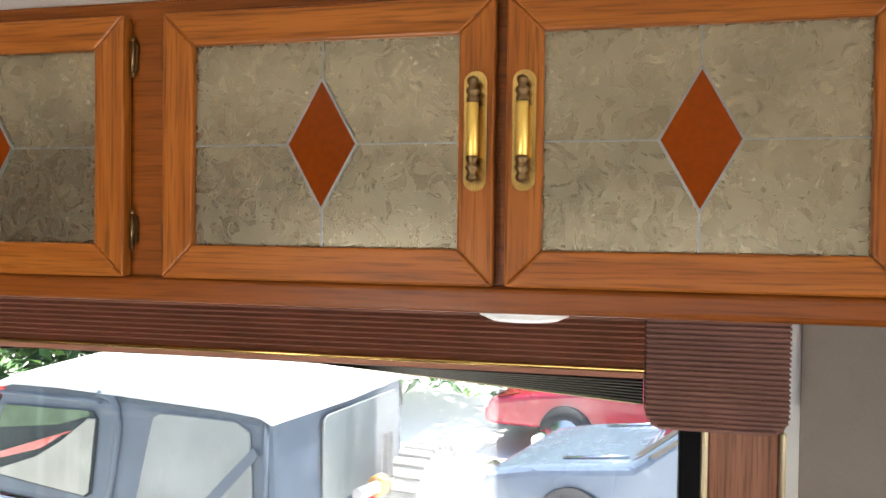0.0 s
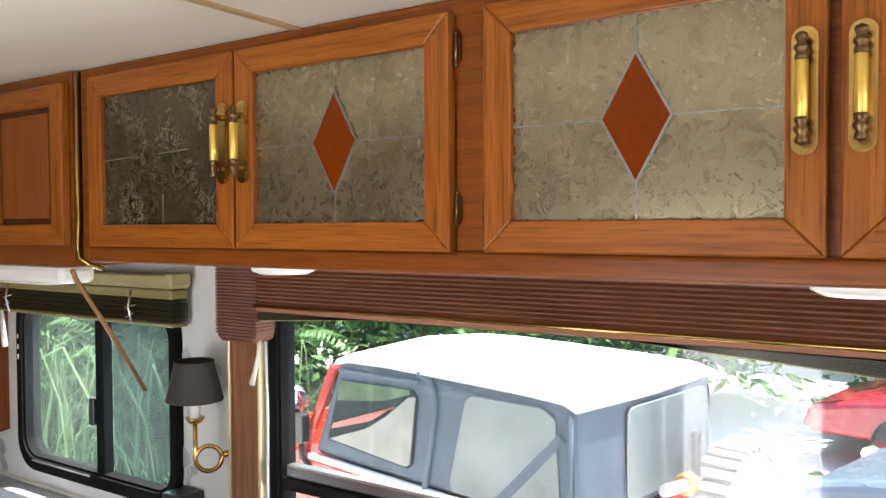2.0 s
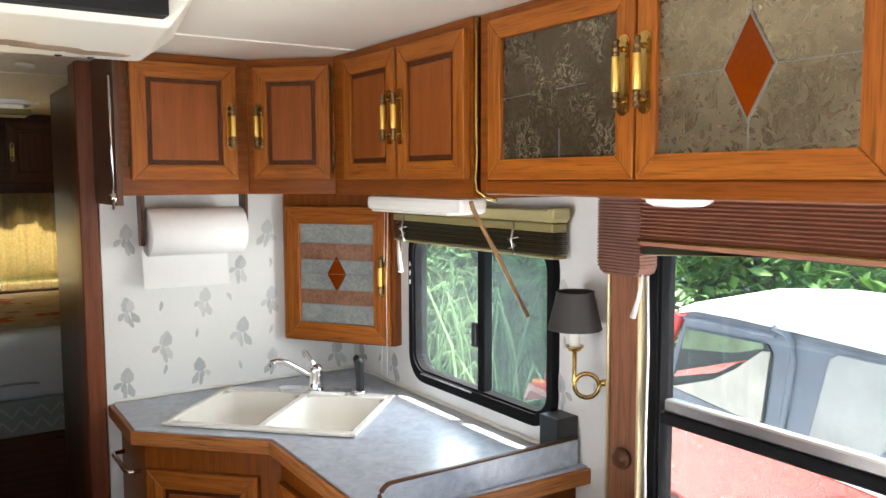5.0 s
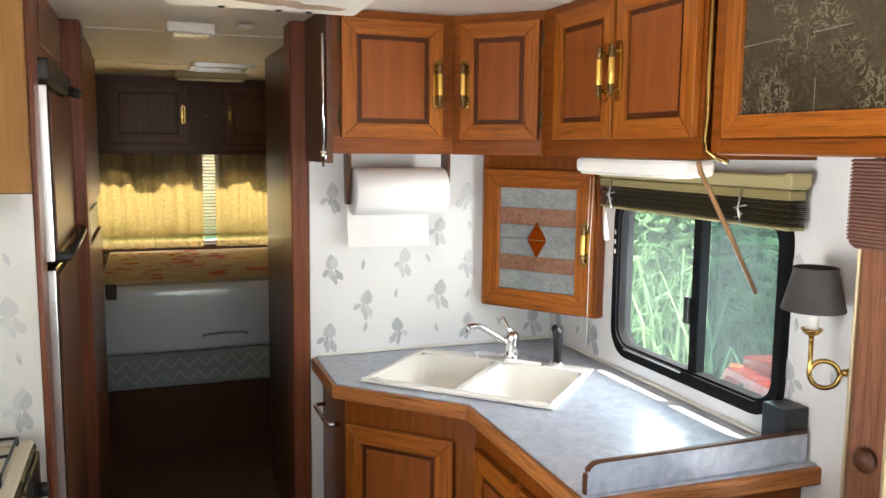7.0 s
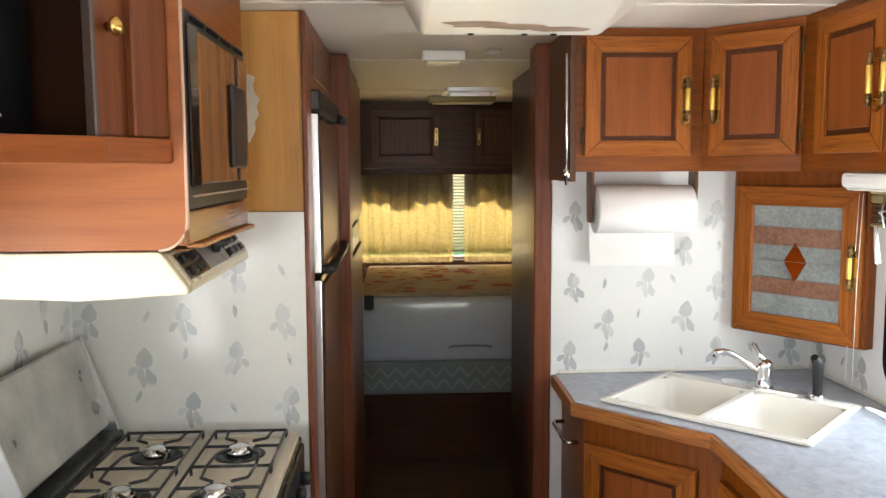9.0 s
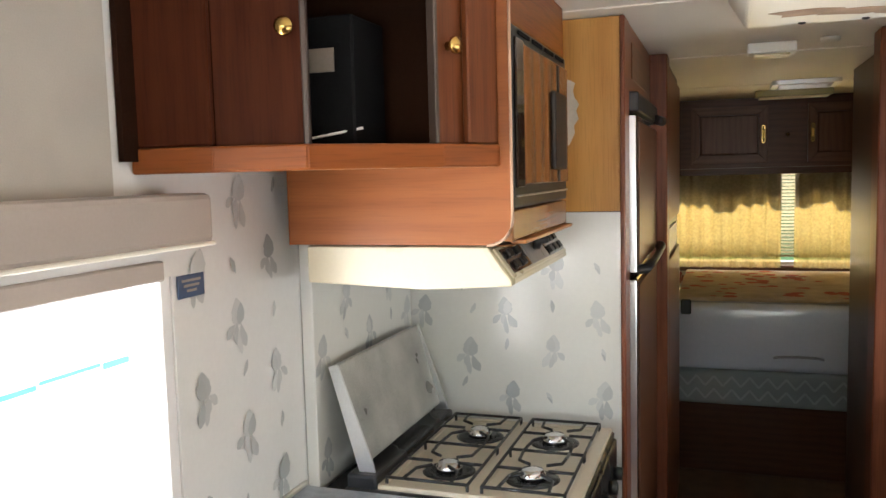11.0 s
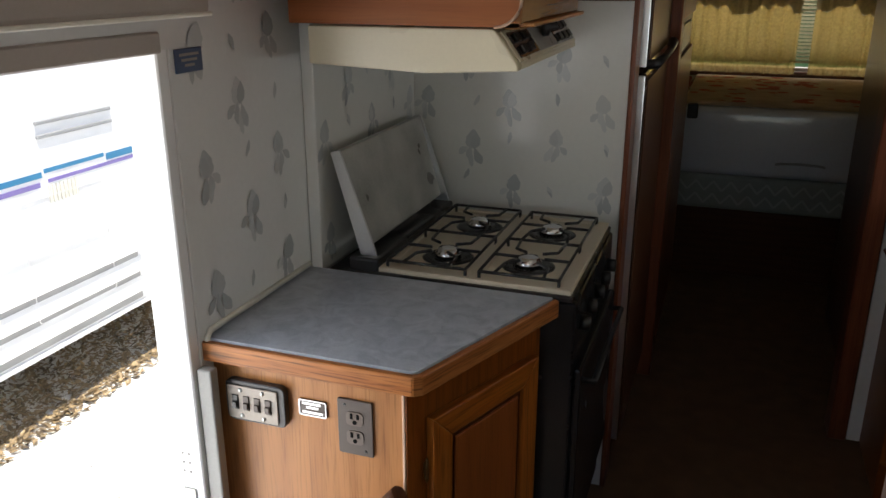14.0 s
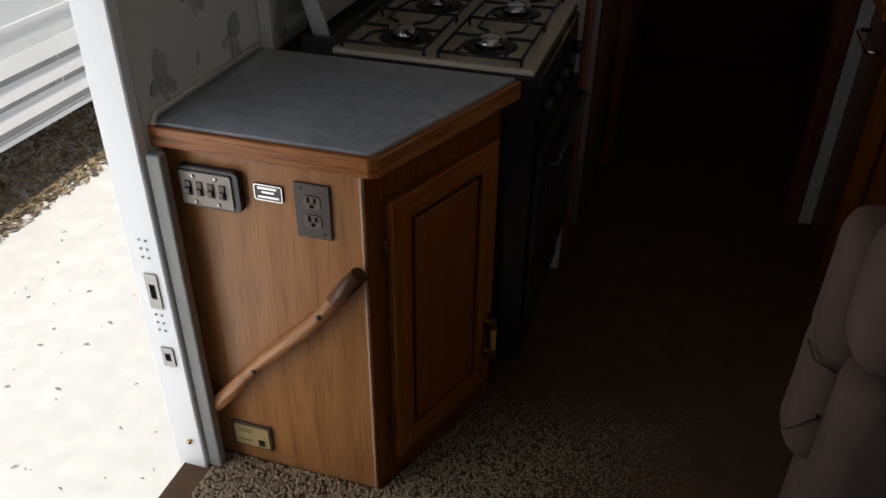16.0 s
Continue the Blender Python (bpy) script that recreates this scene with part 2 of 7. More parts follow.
GLASS_RUST = art_glass("rust_streaked_glass", (0.17, 0.06, 0.03), (0.34, 0.18, 0.11), 0.3, 60, 0.1)
AMBER = plain("amber_glass", (0.19, 0.031, 0.001), 0.2, vary=0.4, scale=20)
AMBER.node_tree.nodes["Principled BSDF"].inputs["Specular IOR Level"].default_value = 0.12
CAME = plain("lead_came", (0.30, 0.30, 0.28), 0.35, 0.8)
SHADE = plain("pleated_shade", (0.33, 0.14, 0.085), 0.7, vary=0.25, scale=80, relief=0.2)
VALANCE = plain("ribbed_valance_cloth", (0.21, 0.098, 0.072), 0.85, vary=0.35, scale=90, relief=0.4)
POST = wood("post_wood", (0.18, 0.075, 0.042), (0.26, 0.11, 0.062), (0.31, 0.14, 0.08), pores=0.3)
CANVAS = plain("lamp_shade_card", (0.04, 0.036, 0.034), 0.7, vary=0.2)
CARPET = plain("carpet_pile", (0.125, 0.068, 0.034), 0.95, vary=0.4, scale=90, relief=0.8)
FLORAL = plain("floral_cloth", (0.50, 0.38, 0.25), 0.9, vary=0.3, scale=60)
RED_MARK = plain("floral_red", (0.45, 0.09, 0.05), 0.9, vary=0.3, scale=90)
ZIG = plain("zigzag_cloth", (0.33, 0.36, 0.33), 0.9, vary=0.15, scale=60)
ZIG_LIGHT = plain("zigzag_light", (0.48, 0.51, 0.48), 0.9, vary=0.15, scale=60)
SHEET_PLASTIC = plain("plastic_cover", (0.72, 0.75, 0.80), 0.14, vary=0.08, scale=10, relief=0.25, coat=0.8)
PAPER = plain("paper_towel", (0.86, 0.85, 0.83), 0.9, vary=0.03, scale=120, relief=0.2)
SEAT = plain("mauve_velour", (0.105, 0.066, 0.052), 0.9, vary=0.4, scale=45, relief=0.4)
BEIGE_PANEL = plain("beige_enamel", (0.62, 0.55, 0.43), 0.3, vary=0.08)
SOCKET_BROWN = plain("socket_brown", (0.11, 0.078, 0.06), 0.4, vary=0.1)
SLOT_BLACK = matte(plain("outlet_slot_black", (0.006, 0.006, 0.006), 0.9))
BROWN_PLATE = plain("brown_plate", (0.065, 0.045, 0.035), 0.4, vary=0.2)
GOLD_FACE = plain("gold_painted_face", (0.50, 0.37, 0.16), 0.35, vary=0.1)
GREY_PLATE = plain("grey_plate", (0.34, 0.29, 0.24), 0.4, vary=0.15)
BLUE = plain("blue_sign", (0.05, 0.08, 0.16), 0.4)
PINKISH = plain("grip_trim", (0.55, 0.36, 0.25), 0.5)
CAR_RED = plain("red_paint", (0.40, 0.025, 0.014), 0.25, vary=0.1, coat=0.6)
CAR_WHITE = plain("white_canvas", (0.85, 0.85, 0.85), 0.6, vary=0.04)
CAR_GREY = plain("grey_canvas", (0.085, 0.11, 0.145), 0.7, vary=0.25, relief=0.2)
CAR_WINDOW = plain("clear_vinyl", (0.20, 0.225, 0.225), 0.3, vary=0.5, scale=14)
CAR_DARK = matte(plain("dark_vinyl_window", (0.030, 0.040, 0.042), 0.4, vary=0.5, scale=14))
FLAP = plain("loose_vinyl_flap", (0.24, 0.25, 0.22), 0.3, vary=0.4, scale=30, relief=0.3)
TYRE = plain("rubber", (0.04, 0.04, 0.042), 0.8, vary=0.2)
# Tread rubber coloured paler than the other tyres for the sun on it.
TREAD_SUNLIT = plain("sunlit_tread", (0.20, 0.19, 0.175), 0.85, vary=0.25, scale=60)
TRUCK_RED = plain("crimson_paint", (0.33, 0.018, 0.035), 0.25, vary=0.1, coat=0.6)
CAR_BLUE = plain("pale_blue_paint", (0.13, 0.17, 0.23), 0.25, vary=0.06, coat=0.5)
TRAILER = plain("trailer_white", (0.87, 0.87, 0.87), 0.35, vary=0.04)
VENT_GREY = plain("vent_mesh", (0.35, 0.35, 0.35), 0.6, vary=0.2)
STRIPE = plain("blue_stripe", (0.03, 0.22, 0.42), 0.35)
STRIPE_P = plain("violet_stripe", (0.22, 0.17, 0.45), 0.35)
GRAVEL = plain("gravel", (0.78, 0.77, 0.74), 0.95, vary=0.10, scale=60, relief=0.5)
LEAF = leafy("leaves", (0.03, 0.10, 0.02), (0.16, 0.32, 0.06), 0.35)
LEAF_LIGHT = leafy("light_leaves", (0.08, 0.17, 0.07), (0.24, 0.36, 0.17), 0.4)
HEDGE = plain("deep_foliage", (0.035, 0.085, 0.03), 0.9, vary=0.6, scale=10)
PANE_DUSTY = clear_glass("dusty_glass", (0.90, 0.93, 0.92), 0.012)
# Slight haze in this pane stands in for a pale reflection veil.
PANE_GLARE = clear_glass("glare_veil_glass", (0.96, 0.97, 0.97), 0.007)
PANE_TINT = clear_glass("tinted_glass", (0.46, 0.56, 0.58), 0.014)
FRAME_BLACK = matte(plain("matt_black_frame", (0.012, 0.012, 0.013), 0.8, vary=0.3))
WALL_GLOSS = plain("glossy_wallpaper", (0.75, 0.745, 0.71), 0.09, vary=0.05, scale=14)
# Cream; on the strip lamp the tone stands in for caught window light.
CREAM_GLOW = plain("cream_glow_diffuser", (0.92, 0.82, 0.56), 0.4, vary=0.05)
DIFFUSER = plain("lamp_diffuser", (0.80, 0.78, 0.70), 0.4, vary=0.05)

# ---- mesh helpers ----
I4 = Matrix.Identity(4)


def uv_grain(bm, faces, axis, shift):
    layer = bm.loops.layers.uv.verify()
    a = Vector(axis).normalized()
    for f in faces:
        o = f.normal.cross(a)
        o = o.normalized() if o.length > 0.2 else a.orthogonal().normalized()
        for l in f.loops:
            l[layer].uv = (l.vert.co.dot(a) + shift, l.vert.co.dot(o) + shift * 1.7)


def add_faces(bm, verts, faces, m=I4, mi=0, grain=None, bevel=0.0, segs=1):
    """One closed piece; its grain runs along the given axis (in its own frame)."""
    before = set(bm.faces)
    vs = [bm.verts.new(m @ Vector(v)) for v in verts]
    fs = [bm.faces.new([vs[i] for i in f]) for f in faces]
    bmesh.ops.recalc_face_normals(bm, faces=fs)
    if bevel > 0:
        es = list({e for f in fs for e in f.edges})
        bmesh.ops.bevel(bm, geom=es, offset=bevel, segments=segs, affect='EDGES', profile=0.5, clamp_overlap=True)
    made = [f for f in bm.faces if f not in before]
    for f in made:
        f.material_index = mi
        f.normal_update()
    uv_grain(bm, made, m.to_3x3() @ Vector(grain or (1, 0, 0)), random.uniform(0, 9))
    return made


BOX_F = [(0, 1, 3, 2), (4, 6, 7, 5), (0, 4, 5, 1), (2, 3, 7, 6), (0, 2, 6, 4), (1, 5, 7, 3)]


def box(bm, lo, hi, m=I4, mi=0, grain=None, bevel=0.0, segs=1):
    d = [hi[i] - lo[i] for i in range(3)]
    if grain is None:
        grain = [(1, 0, 0), (0, 1, 0), (0, 0, 1)][d.index(max(d))]
    v = [(x, y, z) for x in (lo[0], hi[0]) for y in (lo[1], hi[1]) for z in (lo[2], hi[2])]
    return add_faces(bm, v, BOX_F, m, mi, grain, bevel, segs)


def prism(bm, poly, z0, z1, m=I4, mi=0, grain=(1, 0, 0), bevel=0.0, segs=1):
    """An outline (x, y) raised from z0 to z1."""
    n = len(poly)
    v = [(x, y, z0) for x, y in poly] + [(x, y, z1) for x, y in poly]
    f = [tuple(range(n - 1, -1, -1)), tuple(range(n, 2 * n))] + [(i, (i + 1) % n, n + (i + 1) % n, n + i) for i in range(n)]
    return add_faces(bm, v, f, m, mi, grain, bevel, segs)


def tube(bm, pts, r, seg=10, mi=0, m=I4, radii=None, flat=1.0):
    """A round bar along a line of points."""
    pts = [Vector(p) for p in pts]
    rings, up = [], Vector((0, 0, 1))
    for i, p in enumerate(pts):
        d = (pts[min(i + 1, len(pts) - 1)] - pts[max(i - 1, 0)]).normalized()
        a = d.cross(up if abs(d.dot(up)) < 0.95 else Vector((1, 0, 0))).normalized()
        b = a.cross(d)
        rr = radii[i] if radii else r
        rings.append([p + (a * math.cos(2 * math.pi * k / seg) + b * flat * math.sin(2 * math.pi * k / seg)) * rr for k in range(seg)])
    v = [q for ring in rings for q in ring]
    f = [tuple(range(seg)), tuple(range(len(v) - seg, len(v)))]
    for i in range(len(pts) - 1):
        for k in range(seg):
            f.append((i * seg + k, i * seg + (k + 1) % seg, (i + 1) * seg + (k + 1) % seg, (i + 1) * seg + k))
    d = pts[-1] - pts[0]
    made = add_faces(bm, v, f, m, mi, tuple(d) if d.length > 1e-4 else (1, 0, 0))
    for face in made:
        face.smooth = len(face.verts) == 4
    return made


def lathe(bm, prof, m=I4, seg=20, mi=0):
    """A profile of (radius, height) turned about z."""
    v = [(r * math.cos(2 * math.pi * k / seg), r * math.sin(2 * math.pi * k / seg), z) for r, z in prof for k in range(seg)]
    f = []
    for i in range(len(prof) - 1):
        for k in range(seg):
            f.append((i * seg + k, i * seg + (k + 1) % seg, (i + 1) * seg + (k + 1) % seg, (i + 1) * seg + k))
    f += [tuple(range(seg)), tuple(range(len(v) - seg, len(v)))]
    made = add_faces(bm, v, f, m, mi)
    for face in made:
        face.smooth = len(face.verts) == 4
    return made


def rounded(w, h, r, seg=5, x=0.0, y=0.0):
    """The outline of a rectangle with round corners, centred on (x, y)."""
    out = []
    for cx, cy, a in ((w / 2 - r, h / 2 - r, 0), (-w / 2 + r, h / 2 - r, 90), (-w / 2 + r, -h / 2 + r, 180), (w / 2 - r, -h / 2 + r, 270)):
        out += [(x + cx + r * math.cos(radians(a + 90 * k / seg)), y + cy + r * math.sin(radians(a + 90 * k / seg))) for k in range(seg + 1)]
    return out


def ring(bm, outer, inner, z0, z1, m=I4, mi=0):
    """A flat frame between two outlines of as many points, raised from z0 to z1."""
    n = len(outer)
    v = [(x, y, z) for z in (z0, z1) for o in (outer, inner) for x, y in o]
    f = []
    for i in range(n):
        j = (i + 1) % n
        f += [(i, j, n + j, n + i), (2 * n + i, 3 * n + i, 3 * n + j, 2 * n + j), (i, 2 * n + i, 2 * n + j, j), (n + i, n + j, 3 * n + j, 3 * n + i)]
    return add_faces(bm, v, f, m, mi)


def mesh_of(name, bm, mats):
    me = bpy.data.meshes.new(name)
    bm.to_mesh(me)
    bm.free()
    for mt in mats if isinstance(mats, (list, tuple)) else [mats]:
        me.materials.append(mt)
    return me


def part(name, bm, mats, parent, label=""):
    ob = new(name, mesh_of(name, bm, mats))
    ob.parent = parent
    base = parent.location if parent.parent is None else Vector()
    ob.matrix_parent_inverse = Matrix.Translation(-base)
    return tagged(ob, label) if label else ob


def thing(name, at, label, category, group="", kind=""):
    ob = new(name)
    ob.location = at
    ob.empty_display_size = 0.05
    return tagged(ob, label, category, group, kind)


def solid(name, bm, mats, label, category, group="", kind=""):
    return tagged(new(name, mesh_of(name, bm, mats)), label, category, group, kind)


def B():
    return bmesh.new()


def facing(origin, right, up=(0, 0, 1)):
    """A frame whose x runs along right, y along up, and z out towards the viewer."""
    r, u = Vector(right).normalized(), Vector(up).normalized()
    n = r.cross(u)
    m = Matrix((r, u, n)).transposed().to_4x4()
    m.translation = origin
    return m


def slab_wall(bm, u0, u1, z0, z1, holes, put, t0, t1, mi=0):
    """A wall from u0 to u1 and z0 to z1 with rectangular holes (u0, u1, z0, z1)."""
    us = sorted({u0, u1, *[h[0] for h in holes], *[h[1] for h in holes]})
    zs = sorted({z0, z1, *[h[2] for h in holes], *[h[3] for h in holes]})
    for a, b in zip(us, us[1:]):
        start = None
        for c, d in zip(zs, zs[1:]):
            inside = any(h[0] <= a and b <= h[1] and h[2] <= c and d <= h[3] for h in holes)
            if not inside and start is None:
                start = c
            if inside and start is not None:
                put(bm, a, b, start, c, t0, t1, mi)
                start = None
        if start is not None:
            put(bm, a, b, start, zs[-1], t0, t1, mi)


def put_x(bm, a, b, c, d, t0, t1, mi):
    box(bm, (t0, a, c), (t1, b, d), mi=mi)


def put_y(bm, a, b, c, d, t0, t1, mi):
    box(bm, (a, t0, c), (b, t1, d), mi=mi)


# ---- the shell of the coach ----
XR, XL, TOP, YF, YB, YP = 1.14, -1.13, 1.94, -1.6, 5.75, 3.0
WIN1 = (1.845, 2.535, 0.93, 1.40)
WIN2 = (0.08, 1.486, 0.66, 1.48)
DOOR = (0.70, 1.432, -0.42, 1.380)
WINL = (-0.60, 0.45, 0.85, 1.45)

b = B()
slab_wall(b, YF, YB, -0.05, TOP, [WIN1, WIN2], put_x, XR, XR + 0.03)
wall_right = solid("wall_right", b, [WALLPAPER], "cream wallpapered side wall with two windows", "wall", kind="structure")
b = B()
slab_wall(b, YF, YB, -0.45, TOP, [DOOR, WINL], put_x, XL - 0.06, XL)
wall_left = solid("wall_left", b, [WALLPAPER], "cream wallpapered side wall with the open entry door", "wall", kind="structure")
b = B()
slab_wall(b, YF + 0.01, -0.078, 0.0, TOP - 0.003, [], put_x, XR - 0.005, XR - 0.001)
solid("wall_covering_right", b, [SHADED_WALL_CLOTH], "plain wall covering beside the large window, darkened in colour for its shade", "wall", kind="structure")
b = B()
box(b, (0.245, YP, 0), (XR - 0.002, YP + 0.04, TOP))
wall_partition = solid("wall_partition", b, [WALLPAPER], "cream floral wallpapered partition behind the sink", "wall", kind="structure")
b = B()
box(b, (XL + 0.002, 2.46, 0.0), (-0.502, 2.49, 1.43))
wall_stove = solid("wall_stove", b, [WALL_GLOSS], "glossy cream floral wallpaper panel behind the stove", "wall", kind="structure")
b = B()
slab_wall(b, XL, XR, -0.05, TOP, [(-0.78, 0.85, 0.945, 1.49)], put_y, YB, YB + 0.06)
wall_back = solid("wall_rear", b, [WALL_CLOTH], "rear bedroom wall with a curtained window", "wall", kind="structure")
b = B()
slab_wall(b, XL, XR, -0.05, TOP, [(-1.0, 1.0, 0.85, 1.75)], put_y, YF - 0.06, YF)
wall_front = solid("wall_front", b, [WALL_CLOTH], "beige front wall with the windscreen opening", "wall", kind="structure")
b = B()
box(b, (XL - 0.06, YF - 0.06, -0.06), (XR + 0.06, YB + 0.06, 0.0))
floor = solid("floor", b, [CARPET], "worn dark brown carpet floor", "floor", kind="structure")
b = B()
box(b, (XL - 0.06, YF - 0.06, TOP), (XR + 0.06, YB + 0.06, TOP + 0.05))
for y, half, mi in ((1.14, 0.009, 1), (2.36, 0.004, 0), (3.41, 0.006, 0), (4.6, 0.006, 0)):
    box(b, (XL, y - half, TOP - 0.004), (XR, y + half, TOP + 0.001), mi=mi)
ceiling = solid("ceiling", b, [CEIL, BATTEN], "off-white vinyl ceiling panels with batten seams", "ceiling", kind="structure")


b = B()
box(b, (XL + 0.001, 1.866, 0.84), (-1.100, 2.458, 1.402), bevel=0.002)
wall_board = solid("wall_board", b, [WALL_GLOSS], "glossy floral wallpapered board beside the stove", "wall", kind="structure")


# ---- cabinet doors ----
HINGE = plain("aged_brass", (0.20, 0.12, 0.05), 0.35, 0.9, vary=0.4)

def frame_door(name, parent, m, w, h, style, handle, hinges, s=0.05, label=""):
    """A mitred oak door, centred on m: x along its width, y up, z out. style: panel, diamond, dark or leaded."""
    t, W, H = 0.02, w / 2, h / 2
    gw, gh = W - s, H - s
    bm = B()
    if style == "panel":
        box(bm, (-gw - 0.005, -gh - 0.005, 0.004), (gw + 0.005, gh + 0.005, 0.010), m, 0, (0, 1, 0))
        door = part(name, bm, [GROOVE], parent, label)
        k = 0.013
        bm = B()
        box(bm, (-gw + k, -gh + k, 0.0102), (gw - k, gh - k, 0.0165), m, 0, (0, 1, 0), 0.0045, 2)
        sub("raised_panel", bm, [OAK_PANEL], door, "darker raised wood panel")
    else:
        glass = {"diamond": GLASS_ART, "dark": GLASS_DARK, "leaded": GLASS_GREY}[style]
        box(bm, (-gw - 0.004, -gh - 0.004, 0.006), (gw + 0.004, gh + 0.004, 0.010), m)
        door = part(name, bm, [glass], parent, label or "oak door glazed with hammered smoky glass")
        dw, dh = (0.046, 0.082) if style == "diamond" else (0.036, 0.062)
        if style != "dark":
            bm = B()
            prism(bm, [(-dw, 0), (0, -dh), (dw, 0), (0, dh)], 0.0102, 0.0135, m)
            sub("amber_diamond", bm, [AMBER], door, "amber stained-glass diamond")
        z0, z1, c = 0.0102, 0.0118, 0.0009
        lines = []
        if style == "diamond":
            for p, q in (((-dw, 0), (0, -dh)), ((0, -dh), (dw, 0)), ((dw, 0), (0, dh)), ((0, dh), (-dw, 0))):
                lines.append((p, q, 0.0015, 0.0142))
            lines += [((-gw, 0.0), (-dw, 0.0), c, z1), ((dw, 0.0), (gw, 0.0), c, z1), ((0, -gh), (0, -dh), c * 1.5, z1), ((0, dh), (0, gh), c, z1)]
        elif style == "dark":
            lines += [((-gw, 0), (-gw * 0.45, 0.004), c, z1), ((0, 0.006), (gw * 0.5, 0.01), c, z1), ((0.012, -gh), (0.012, -gh * 0.55), c * 1.5, z1)]
        else:
            lines += [((-gw, gh * z), (gw, gh * z), 0.0012, 0.0135) for z in (0.62, 0.28, 0.0, -0.32, -0.62)]
        for p, q, r, top in lines:
            bm = B()
            d = Vector((q[0] - p[0], q[1] - p[1])).normalized()
            n = Vector((-d.y, d.x)) * r
            prism(bm, [(p[0] - n.x, p[1] - n.y), (q[0] - n.x, q[1] - n.y), (q[0] + n.x, q[1] + n.y), (p[0] + n.x, p[1] + n.y)], z0, top, m)
            sub("lead_line", bm, [CAME], door)
        if style == "leaded":
            for lo, hi in ((0.28, 0.62), (-0.62, -0.32)):
                bm = B()
                box(bm, (-gw, gh * lo, 0.0095), (gw, gh * hi, 0.0118), m)
                sub("glass_band", bm, [GLASS_RUST], door, "rust-streaked glass band")
    for nm, poly, g in (
        ("rail", [(-W, -H), (W, -H), (W - s, -H + s), (-W + s, -H + s)], (1, 0, 0)),
        ("rail", [(W, H), (-W, H), (-W + s, H - s), (W - s, H - s)], (1, 0, 0)),
        ("stile", [(-W, H), (-W, -H), (-W + s, -H + s), (-W + s, H - s)], (0, 1, 0)),
        ("stile", [(W, -H), (W, H), (W - s, H - s), (W - s, -H + s)], (0, 1, 0)),
    ):
        bm = B()
        prism(bm, poly, 0, t, m, 0, g, 0.003, 2)
        sub(nm, bm, [OAK], door, "oak frame piece" if style != "panel" else "")
    if handle is not None:
        hx, hy = handle
        brass_pull(door, m @ Matrix.Translation((hx, hy, t)))
    for side, hy in hinges:
        bm = B()
        x = side * (W + 0.005)
        tube(bm, [(x, hy - 0.020, 0.006), (x, hy + 0.020, 0.006)], 0.0034, 8, 0, m)
        box(bm, (x - 0.005, hy - 0.017, 0.001), (x + 0.005, hy + 0.017, 0.004), m)
        for e in (-0.023, 0.023):
            lathe(bm, [(0.0015, -0.004), (0.0034, 0), (0.0015, 0.004)], m @ pose(x, hy + e, 0.006, 90), 8)
        sub("hinge", bm, [HINGE], door, "aged brass hinge")
    return door


def sub(name, bm, mats, piece, label=""):
    """A sub-part: it shares its part's frame."""
    ob = new(name, mesh_of(name, bm, mats))
    ob.parent, ob.matrix_parent_inverse = piece, Matrix.Identity(4)
    return tagged(ob, label) if label else ob


def brass_pull(door, m, k=1.0):
    """A brass back plate with a turned grip that stands off it."""
    bm = B()
    prism(bm, [(x * k, y * k) for x, y in rounded(0.028, 0.142, 0.0135, 5)], 0.0, 0.0035, m, 0, (0, 1, 0))
    for e in (-1, 1):
        lathe(bm, [(0.004 * k, 0), (0.006 * k, 0.004), (0.004 * k, 0.012), (0.0045 * k, 0.022)], m @ pose(0, e * 0.045 * k, 0), 10)
    prism(bm, [(x * k, y * k) for x, y in rounded(0.021, 0.134, 0.0100, 5)], 0.0035, 0.0050, m, 0, (0, 1, 0))
    pull = part("handle", bm, [BRASS], door, "brass handle plate")
    for e in (-1, 1):
        bm = B()
        lathe(bm, [(0.0068 * k, -0.031 * k), (0.0078 * k, -0.034 * k), (0.0070 * k, -0.037 * k), (0.0055 * k, -0.039 * k), (0.0082 * k, -0.043 * k), (0.0082 * k, -0.046 * k), (0.0045 * k, -0.050 * k), (0.0072 * k, -0.055 * k), (0.0066 * k, -0.059 * k), (0.001 * k, -0.062 * k)], m @ pose(0, 0, 0.022 * k, 90 * e), 12)
        sub("knuckle", bm, [HINGE], door, "aged brass turned end")
    bm = B()
    lathe(bm, [(0.0066 * k, -0.031 * k), (0.0072 * k, -0.030 * k), (0.0072 * k, 0.030 * k), (0.0066 * k, 0.031 * k)], m @ pose(0, 0, 0.022 * k, 90), 14)
    sub("grip", bm, [GRIP], door, "gold handle grip")


